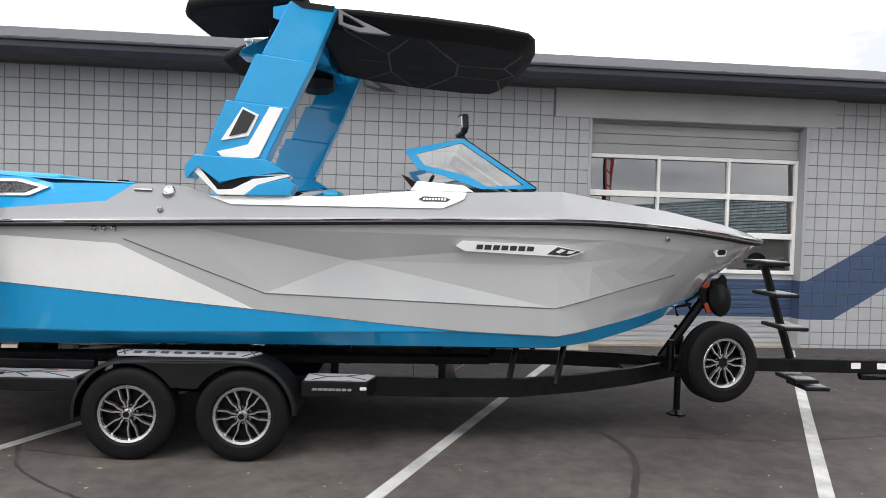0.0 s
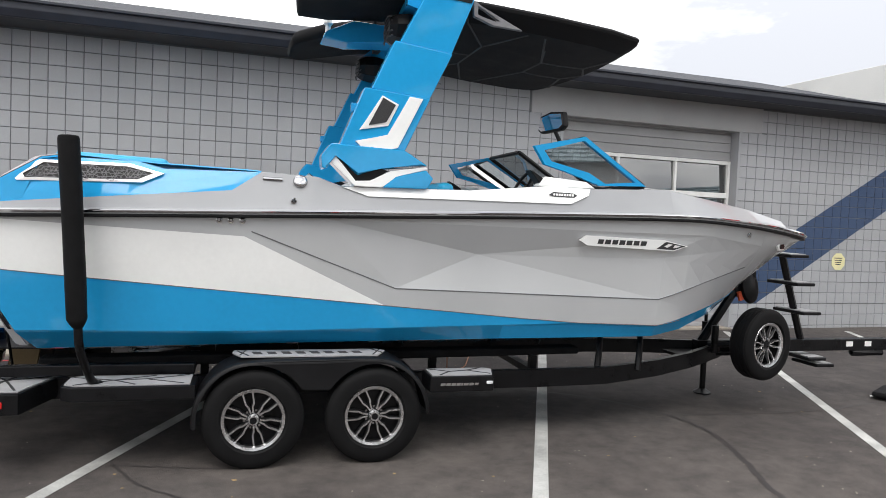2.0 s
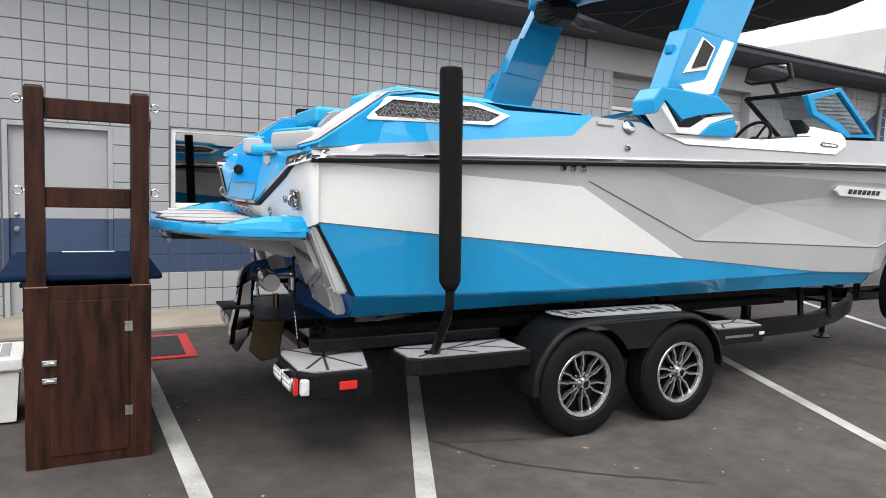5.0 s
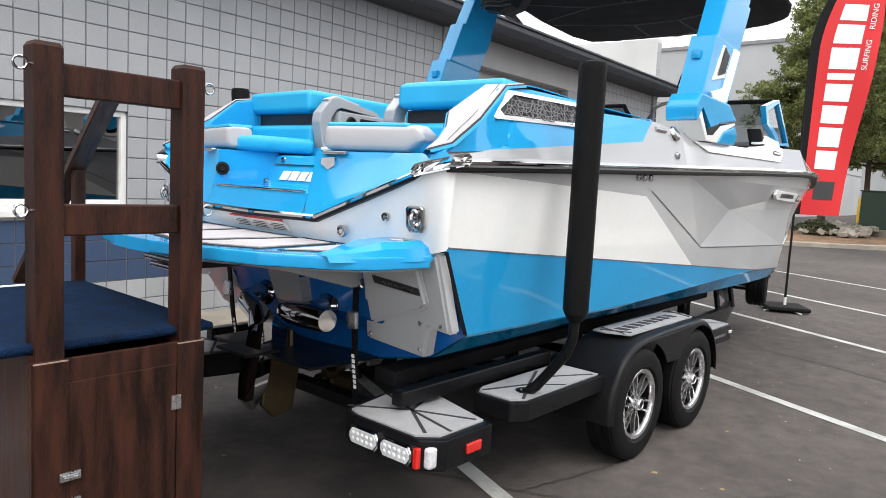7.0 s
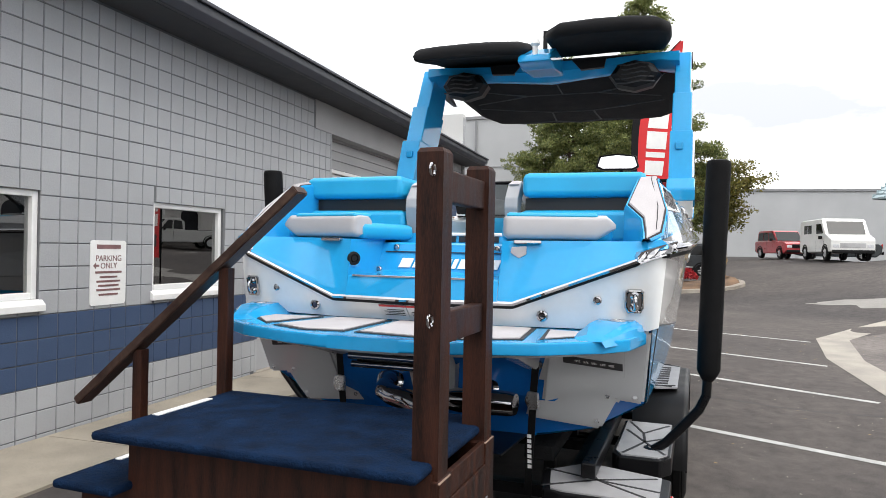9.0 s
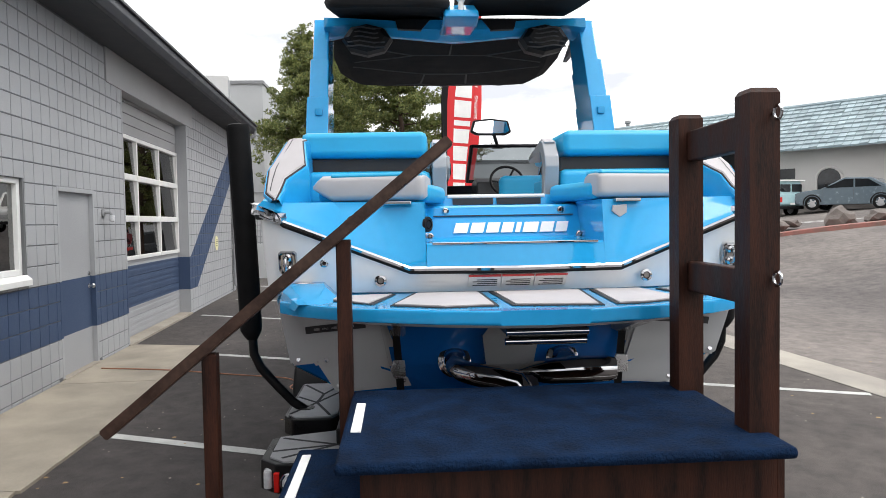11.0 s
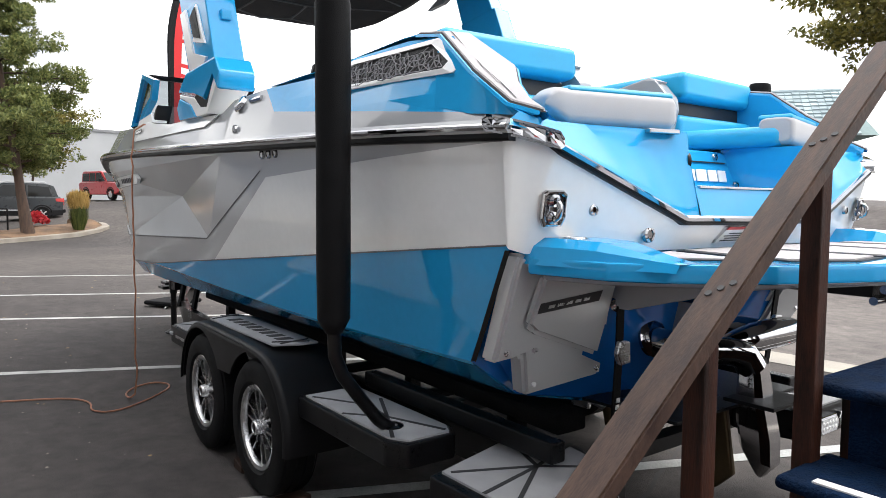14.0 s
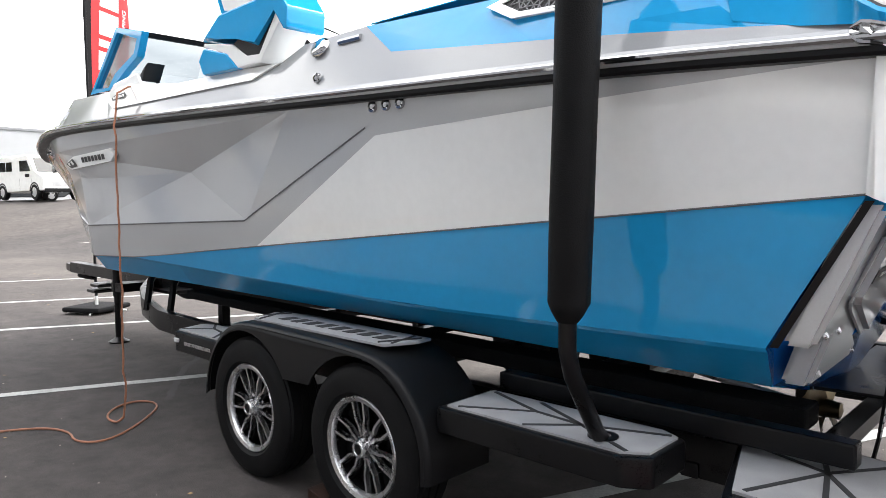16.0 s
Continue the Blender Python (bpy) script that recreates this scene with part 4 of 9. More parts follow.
# upper shell: two sloping shoulders, a sunken middle panel between them, and the deck behind
for s in (-1, 1):
    bm = B()
    foot = [(-2.70, 1.075, 1.690), (-2.715, 1.035, 1.655), (-2.745, 0.68, 1.519), (-2.762, 0.475, 1.440), (-2.772, 0.40, 1.439)]
    lip = [(-2.672, 1.075, 1.712), (-2.69, 1.03, 1.685), (-2.735, 0.68, 1.556), (-2.756, 0.475, 1.480), (-2.764, 0.40, 1.478)]
    knee = [(-2.665, 1.072, 1.735), (-2.630, 0.97, 1.726), (-2.640, 0.78, 1.700), (-2.690, 0.56, 1.668), (-2.726, 0.405, 1.648)]
    top = [(-2.655, 1.07, 1.742), (-2.612, 0.95, 1.741), (-2.618, 0.82, 1.740), (-2.680, 0.56, 1.737), (-2.714, 0.405, 1.734)]
    back = [(-2.05, 1.06, 1.744), (-2.05, 0.95, 1.743), (-2.05, 0.82, 1.742), (-2.05, 0.56, 1.739), (-2.05, 0.405, 1.736)]
    skin(bm, [[(x, s * y, z) for x, y, z in r] for r in (foot, lip, knee, top, back)])
    skin(bm, [[(x, s * y, z) for x, y, z in r] for r in ([(-2.764, 0.40, 1.478), (-2.752, 0.402, 1.546), (-2.726, 0.405, 1.648), (-2.714, 0.405, 1.734)], [(-2.36, 0.375, 1.478), (-2.36, 0.375, 1.546), (-2.36, 0.375, 1.648), (-2.36, 0.375, 1.735)])])
    skin(bm, [[(-2.714, s * 0.405, 1.734), (-2.05, s * 0.405, 1.736)], [(-2.36, s * 0.375, 1.735), (-2.05, s * 0.375, 1.735)]])
    skin(bm, [[(x, s * y, z) for x, y, z in r] for r in ([(-2.64, 1.165, 1.712), (-2.64, 1.160, 1.730), (-2.645, 1.132, 1.752), (-2.60, 1.125, 1.770)], [foot[0], lip[0], knee[0], (-2.64, 1.07, 1.752)])])
    part("transom_shoulder", bm, BLUE, boat, "glossy blue upper transom shoulder", smooth=20)
bm = B()
mid = [[(x, y, z) for y in (-0.40, -0.2, 0.0, 0.2, 0.40)] for x, z in ((-2.780, 1.437), (-2.768, 1.478), (-2.750, 1.540), (-2.738, 1.548), (-2.60, 1.550), (-2.465, 1.554), (-2.440, 1.566), (-2.390, 1.672), (-2.380, 1.712), (-2.360, 1.722), (-2.16, 1.726), (-2.14, 1.78))]
skin(bm, mid)
part("transom_shell", bm, BLUE, boat, "glossy blue sunken name panel", smooth=25)
bm = B()
rings = []
for i, p in enumerate(VRAIL):
    rings.append([(p[0] - 0.010, p[1], p[2] + 0.008), (p[0] - 0.018, p[1], p[2] - 0.001), (p[0] - 0.012, p[1], p[2] - 0.012), (p[0] + 0.02, p[1], p[2] - 0.012), (p[0] + 0.02, p[1], p[2] + 0.008)])
skin(bm, rings, close=True, caps=True)
part("transom_rail", bm, CHROME, boat, "polished steel transom rail")
bm = B()
skin(bm, [[(p[0] - 0.008, p[1], p[2] - 0.013), (p[0] - 0.014, p[1], p[2] - 0.018), (p[0] - 0.008, p[1], p[2] - 0.026), (p[0] + 0.02, p[1], p[2] - 0.026), (p[0] + 0.02, p[1], p[2] - 0.013)] for p in VRAIL], close=True, caps=True)
part("transom_lip", bm, BLACKSAT, boat, "black lip under the transom rail")
for s in (-1, 1):
    bm = B()
    rings = []
    path = [((-2.552, 1.190, 1.722), (-0.3, 0.95)), ((-2.595, 1.172, 1.716), (-0.5, 0.85)), ((-2.650, 1.120, 1.697), (-0.76, 0.65)), ((-2.706, 1.062, 1.675), (-0.86, 0.5)), ((-2.734, 1.034, 1.660), (-0.9, 0.4))]
    for k in range(11):
        j = min(3, int(k * 0.4))
        f = k * 0.4 - j
        (x, y, z), (nx, ny) = [[u + (v - u) * f for u, v in zip(a_, b_)] for a_, b_ in zip(path[j], path[j + 1])]
        h, o = (0.012, 0.008) if k in (0, 10) else (0.026, 0.020)
        mid_ = o * (0.45 if k % 2 else 1.0)
        rings.append([(x + nx * q, s * (y + ny * q), z + h * c) for q, c in ((-0.05, 1), (o, 1), (o * 0.95, 0.74), (o * 0.55, 0.66), (mid_, 0.05 if k % 2 else -0.2), (o * 0.55, -0.66), (o * 0.95, -0.74), (o, -1), (-0.05, -1))])
    skin(bm, rings, close=True, caps=True)
    part("corner_cap", bm, CHROME, boat, "faceted polished corner cap")

# name bars, steel badge strip, warning labels, portholes, tow eyes
x = -0.256
for wd in (0.068, 0.066, 0.062, 0.057, 0.024, 0.073, 0.064, 0.057):
    bm = B()
    slab(bm, [(x, -0.027), (x + wd, -0.027), (x + wd + 0.016, 0.027), (x + 0.016, 0.027)], "z", 0, 0.005)
    bmesh.ops.transform(bm, matrix=Matrix(((0, 0.397, -0.918, -2.424), (-1, 0, 0, 0.0), (0, 0.918, 0.397, 1.609), (0, 0, 0, 1))), verts=bm.verts[:])
    part("name_bar", bm, WHITEP, boat)
    x += wd + 0.013
bm = B()
box(bm, -2.756, -0.375, 1.541, -2.738, 0.375, 1.551, bevel=0.003)
part("trim_strip", bm, CHROME, boat)
bm = B()
box(bm, -2.400, -0.35, 1.668, -2.388, 0.35, 1.673)
part("panel_groove", bm, INK, boat)
for k in range(3):
    bm = B()
    y0 = 0.215 - k * 0.15
    slab(bm, [(-2.714, 1.345), (-2.771, 1.405), (-2.74, 1.405), (-2.69, 1.345)], "y", y0 - 0.145, y0)
    wl_ = part("warning_label", bm, WHITEP, boat, "white warning label with a red heading")
    bm = B()
    slab(bm, [(-2.7635, 1.3945), (-2.7735, 1.405), (-2.765, 1.405), (-2.756, 1.3945)], "y", y0 - 0.145, y0)
    part("heading", bm, REDINK, wl_)
    for j in range(4):
        bm = B()
        z0, x0 = 1.351 + j * 0.009, -2.7165 - (0.006 + j * 0.009) * 0.95
        slab(bm, [(x0, z0), (x0 - 0.0036, z0 + 0.0038), (x0 + 0.004, z0 + 0.0038), (x0 + 0.006, z0)], "y", y0 - 0.13, y0 - 0.02 - 0.02 * (j % 2))
        part("print_line", bm, INK, wl_)


def eye_fitting(pos, r, m, name, label, mats=CHROME):
    bm = B()
    turned(bm, [(0.0, 0.012), (r * 0.45, 0.012), (r * 0.55, 0.004), (r * 0.6, 0.014), (r * 0.95, 0.012), (r, 0.004), (r, 0.0), (0, 0.0)], 20, Matrix.Translation(pos) @ m)
    part(name, bm, mats, boat, label, smooth=True)


BACK = pose(0, 0, 0, 0, -90, 0)
for s in (-1, 1):
    eye_fitting((-2.712, s * 0.607, 1.384), 0.028, BACK, "drain_port", "chrome-ringed drain port")
    eye_fitting((-2.690, s * 0.858, 1.466), 0.02, BACK, "snap", "chrome snap")
    OUT = pose(0, 0, 0, 90 if s < 0 else -90, 0, 0)
    for k in range(3):
        x = -1.02 + (k - 1) * 0.075
        eye_fitting((x, s * (hull_half(x, 1.706) - 0.001), 1.706), 0.022, OUT, "vent_port", "chrome-ringed vent port")
    eye_fitting((-0.613, s * deck_half(-0.613, 1.854), 1.854), 0.022, OUT, "fuel_snap", "chrome button")
    eye_fitting((3.188, s * hull_half(3.188, 1.74), 1.74), 0.02, OUT @ pose(0, 0, 0, 0, s * 0 + 18, 0), "bow_eye", "chrome bow eye")
    # tow-eye plate on the quarter
    bm = B()
    rim_o = [(-0.030, 0.056), (0.030, 0.056), (0.042, 0.046), (0.043, -0.030), (0.030, -0.055), (-0.030, -0.055), (-0.043, -0.030), (-0.042, 0.046)]
    rings = [[(o, y * k, z * k) for y, z in rim_o] for k, o in ((1.0, 0.004), (1.0, -0.006), (0.95, -0.012), (0.86, -0.013), (0.78, -0.004), (0.70, 0.004))]
    skin(bm, rings, close=True, caps=True)
    EYE_M = pose(-2.680, s * 1.02, 1.468, 0, -9, -s * 12)
    eye_plate = part("tie_eye", bm, CHROME, boat, "polished stern tie-down plate", m=EYE_M)
    bm = B()
    slab(bm, [(y * 0.74, z * 0.74) for y, z in rim_o], "x", -0.003, 0.003)
    part("eye_recess", bm, CHROME, eye_plate, "polished recess of the plate")
    bm = B()
    turned(bm, [(0.011, 0.0), (0.020, 0.004), (0.020, 0.010), (0.011, 0.016)], 16, EYE_M @ pose(0, 0, 0.026, 0, -90, 0))
    turned(bm, [(0.011, 0.0), (0.020, 0.004), (0.020, 0.010), (0.011, 0.016)], 16, EYE_M @ pose(0, 0, -0.028, 0, -90, 0))
    bmesh.ops.transform(bm, matrix=EYE_M.inverted(), verts=bm.verts[:])
    tube(bm, [(0.004, 0, 0.026), (-0.024, 0, 0.026), (-0.036, 0, 0.016), (-0.039, 0, 0.0), (-0.036, 0, -0.018), (-0.024, 0, -0.028), (0.004, 0, -0.028)], 0.0095, 10)
    part("eye_bolt", bm, CHROME, eye_plate, smooth=True)
    # bow porthole
    bm = B()
    nrm = pose(3.693, s * (hull_half(3.693, 1.642) + 0.004), 1.642, 0, 0, -s * 27)
    slab(bm, [(-0.075, 0.0), (-0.05, 0.035), (0.06, 0.04), (0.075, 0.015), (0.06, -0.03), (-0.05, -0.035)], "y", -0.008, 0.012, bevel=0.004)
    part("nav_light", bm, WHITE, boat, "white-rimmed bow light", m=nrm)
    bm = B()
    slab(bm, [(-0.045, 0.0), (-0.03, 0.02), (0.04, 0.024), (0.05, 0.005), (0.035, -0.018), (-0.03, -0.02)], "y", -0.014, 0.018)
    part("nav_lens", bm, BLACKSAT, boat, m=nrm)
    # side badge: white pointed plate with bar lettering and dark diamond
    pl = [(1.545, 1.650), (1.60, 1.690), (2.30, 1.672), (2.53, 1.628), (2.40, 1.585), (2.20, 1.592), (1.62, 1.612)]
    bm = B()
    surf = lambda x, z: hull_half(x, z) + 0.004
    patch(bm, pl, surf, CUTS, side=s)
    skin(bm, [[(x, s * (hull_half(x, z) + 0.004), z), (x, s * (hull_half(x, z) - 0.02), z)] for x, z in pl + pl[:1]])
    badge = part("side_badge", bm, WHITE, boat, "white pointed badge with dark bar lettering")
    bm = B()
    x = 1.70
    for wd in (0.048, 0.05, 0.048, 0.05, 0.05, 0.05, 0.052):
        z0 = 1.627 - (x - 1.7) * 0.012
        patch(bm, [(x, z0), (x + wd, z0), (x + wd + 0.006, z0 + 0.036), (x + 0.006, z0 + 0.036)], lambda x, z: hull_half(x, z) + 0.007, [], side=s)
        x += wd + 0.014
    patch(bm, [(2.235, 1.602), (2.315, 1.66), (2.505, 1.628), (2.395, 1.594)], lambda x, z: hull_half(x, z) + 0.007, [], side=s)
    part("badge_print", bm, INK, badge)
    bm = B()
    patch(bm, [(2.30, 1.622), (2.34, 1.645), (2.38, 1.638), (2.33, 1.612)], lambda x, z: hull_half(x, z) + 0.009, [], side=s)
    patch(bm, [(2.385, 1.612), (2.40, 1.634), (2.46, 1.63), (2.42, 1.612)], lambda x, z: hull_half(x, z) + 0.009, [], side=s)
    part("badge_mark", bm, WHITEP, badge)
    # small black name tab on the coaming
    bm = B()
    patch(bm, [(1.26, 1.985), (1.30, 2.008), (1.47, 2.004), (1.50, 1.988), (1.47, 1.972), (1.30, 1.972)], lambda x, z: deck_half(x, z) + 0.015, [], side=s)
    tab = part("name_tab", bm, INK, boat, "small black tab with pale bar lettering")
    bm = B()
    x = 1.295
    for k in range(8):
        patch(bm, [(x, 1.981), (x + 0.016, 1.981), (x + 0.019, 1.997), (x + 0.003, 1.997)], lambda x, z: deck_half(x, z) + 0.017, [], side=s)
        x += 0.022
    part("tab_print", bm, WHITEP, tab)
    # filler cap and cleat on the deck
    bm = B()
    turned(bm, [(0, 0.02), (0.035, 0.02), (0.046, 0.012), (0.05, 0.0), (0, 0)], 24, pose(-0.57, s * deck_half(-0.57, 1.99), 1.99, s * -58, 0, 0))
    part("filler_cap", bm, CHROME, boat, "chrome filler cap", smooth=True)
    bm = B()
    tube(bm, [(-0.82, s * deck_half(-0.82, 1.995), 1.997), (-0.69, s * deck_half(-0.69, 1.995), 1.995)], 0.014, 8)
    part("cleat", bm, CHROME, boat, "folding chrome cleat", smooth=True)
    # side vent: white pointed frame round a black mesh
    vo = [(-2.37, 1.942), (-2.20, 2.048), (-1.66, 2.052), (-1.45, 1.996), (-1.58, 1.930), (-2.32, 1.910)]
    vi = [(-2.29, 1.953), (-2.175, 2.031), (-1.68, 2.032), (-1.515, 1.995), (-1.608, 1.948), (-2.275, 1.930)]
    bm = B()
    out_v = [bm.verts.new((x, s * (deck_half(x, z) + 0.022), z)) for x, z in vo]
    in_v = [bm.verts.new((x, s * (deck_half(x, z) + 0.022), z)) for x, z in vi]
    deep = [bm.verts.new((x, s * (deck_half(x, z) + 0.002), z)) for x, z in vi]
    base = [bm.verts.new((x, s * (deck_half(x, z) - 0.01), z)) for x, z in vo]
    for k in range(6):
        j = (k + 1) % 6
        bm.faces.new((out_v[k], out_v[j], in_v[j], in_v[k]))
        bm.faces.new((in_v[k], in_v[j], deep[j], deep[k]))
        bm.faces.new((base[k], base[j], out_v[j], out_v[k]))
    vf = part("vent_frame", bm, WHITE, boat, "white pointed vent frame")
    bm = B()
    patch(bm, vi, lambda x, z: deck_half(x, z) + 0.013, [], side=s)
    part("vent_mesh", bm, MESH, vf, "black mesh grille")
    rv = random.Random(3)
    bm = B()
    web = {}
    for j in range(5):
        for i in range(27):
            web[i, j] = (-2.262 + (i + 0.5 * (j % 2)) * 0.027 + rv.uniform(-0.007, 0.007), 1.938 + j * 0.0225 + rv.uniform(-0.006, 0.006))

    def in_vent(x, z):
        lo_x = -2.275 + max(0.0, z - 1.953) * 1.28 if z > 1.953 else -2.285
        hi_x = -1.608 + (z - 1.948) * 1.98 if z < 1.995 else -1.515 - (z - 1.995) * 4.4
        return lo_x < x < hi_x and 1.932 < z < 2.03

    for (i, j), (x0, z0) in web.items():
        for q in ((i + 1, j), (i + j % 2, j + 1), (i - 1 + j % 2, j + 1)):
            if q in web and rv.random() < 0.86 and in_vent(x0, z0) and in_vent(*web[q]):
                x1, z1 = web[q]
                tube(bm, [(x0, s * (deck_half(x0, z0) + 0.015), z0), (x1, s * (deck_half(x1, z1) + 0.015), z1)], 0.0024, 4)
    ribs = part("mesh_rib", bm, MESHG, vf)
    ribs["kind"] = "stuff"

# ---- swim platform ----
PO = [(-2.63, 1.075), (-2.90, 1.025), (-3.03, 0.93), (-3.21, 0.70), (-3.33, 0.40), (-3.38, 0.16), (-3.39, 0.0)]
PALL = [(x, -y) for x, y in PO] + [(x, y) for x, y in PO[:-1][::-1]]
bm = B()
slab(bm, PALL, "z", 1.268, 1.322, bevel=0.010)
part("swim_platform", bm, BLUE, boat, "blue swim platform", smooth=30)
bm = B()
under = [(x * 1.0 + (0.08 if x < -2.7 else 0), y * 0.93) for x, y in PALL]
slab(bm, under, "z", 1.246, 1.270, bevel=0.006)
part("platform_underside", bm, LGREY, boat, "grey platform underside")
for s in (-1, 1):
    bm = B()
    rings = []
    for x, w, h in ((-2.56, 0.20, 0.058), (-2.70, 0.21, 0.058), (-2.84, 0.19, 0.052), (-2.98, 0.12, 0.018), (-3.06, 0.05, 0.0)):
        yo = 1.07 if x > -2.75 else 1.07 - (-2.75 - x) * 0.42
        rings.append([(x, s * yo, 1.300), (x, s * (yo - 0.015), 1.322 + h * 0.55), (x, s * (yo - 0.05), 1.322 + h), (x, s * (yo - w), 1.322 + h), (x, s * (yo - w - 0.06), 1.320)])
    skin(bm, rings)
    part("platform_wing", bm, BLUE, boat, "raised blue platform shoulder", smooth=15)
    eye_fitting((-2.70, s * 0.95, 1.379), 0.045, Matrix.Diagonal((1, 1, 0.3, 1)), "drink_ring", "steel-rimmed recess", BRUSHED)
pads = [[(-2.73, -0.30), (-2.73, 0.12), (-3.40, 0.10), (-3.46, -0.24)], [(-2.73, 0.16), (-2.73, 0.46), (-3.30, 0.56), (-3.43, 0.36), (-3.40, 0.15)], [(-2.73, -0.34), (-2.73, -0.58), (-3.28, -0.62), (-3.42, -0.40), (-3.44, -0.29)],
        [(-2.76, 0.54), (-2.80, 0.82), (-2.98, 0.84), (-3.24, 0.63)], [(-2.76, -0.64), (-2.80, -0.83), (-2.98, -0.85), (-3.22, -0.68)]]
for poly in pads:
    cx, cy = sum(p[0] for p in poly) / len(poly), sum(p[1] for p in poly) / len(poly)
    bm = B()
    poly = [(-2.70 + (x + 2.70) * 0.79, y) for x, y in poly]
    cx = sum(p[0] for p in poly) / len(poly)
    slab(bm, poly, "z", 1.321, 1.326)
    pb = part("pad_border", bm, FOAMK, boat, "dark pad border")
    bm = B()
    slab(bm, [(cx + (x - cx) * (1 - 0.022 / abs(x - cx + 1e-6) if abs(x - cx) > 0.05 else 0.7), cy + (y - cy) * (1 - 0.018 / abs(y - cy + 1e-6) if abs(y - cy) > 0.04 else 0.7)) for x, y in poly], "z", 1.325, 1.330)
    part("deck_pad", bm, FOAM, pb, "pale grey foam deck pad")

# ---- under the platform: deep blue transom, side plates, exhausts ----
bm = B()
skin(bm, [[(-2.34, -1.05, 0.94), (-2.28, -0.785, 0.775), (-2.28, 0, 0.615), (-2.28, 0.785, 0.775), (-2.34, 1.05, 0.94)], [(-2.36, -1.05, 1.10), (-2.47, -0.60, 0.95), (-2.47, 0, 0.95), (-2.47, 0.60, 0.95), (-2.36, 1.05, 1.10)], [(-2.55, -1.09, 1.34), (-2.58, -0.62, 1.30), (-2.58, 0, 1.30), (-2.58, 0.62, 1.30), (-2.55, 1.09, 1.34)]])
part("lower_transom", bm, NAVYGEL, boat, "deep blue lower transom")
bm = B()
skin(bm, [[(-2.512, 0.115, 0.92), (-2.535, 0.115, 0.953), (-2.577, 0.135, 1.10), (-2.59, 0.06, 1.20), (-2.59, -0.06, 1.22)], [(-2.512, -0.115, 0.92), (-2.535, -0.115, 0.953), (-2.577, -0.135, 1.10), (-2.59, -0.115, 1.16), (-2.59, -0.07, 1.22)]])
skin(bm, [[(-2.512, 0.115, 0.92), (-2.535, 0.115, 0.953), (-2.577, 0.135, 1.10)], [(-2.45, 0.115, 0.92), (-2.45, 0.115, 0.953), (-2.50, 0.135, 1.10)]])
skin(bm, [[(-2.512, -0.115, 0.92), (-2.535, -0.115, 0.953), (-2.577, -0.135, 1.10)], [(-2.45, -0.115, 0.92), (-2.45, -0.115, 0.953), (-2.50, -0.135, 1.10)]])
part("centre_plate", bm, LGREY, boat, "grey centre plate")


def plate_x(z):
    return -2.612 + (1.30 - z) * 0.44


def on_plate(pts, s, lift, deep):
    """A plate lying on the sloping stern plate, standing proud of it by lift."""
    bm = B()
    a = [bm.verts.new((plate_x(z) - lift, s * y, z)) for y, z in pts]
    b = [bm.verts.new((plate_x(z) + deep, s * y, z)) for y, z in pts]
    bm.faces.new(a)
    bm.faces.new(b)
    for k in range(len(pts)):
        j = (k + 1) % len(pts)
        bm.faces.new((a[k], a[j], b[j], b[k]))
    bmesh.ops.recalc_face_normals(bm, faces=bm.faces[:])
    return bm


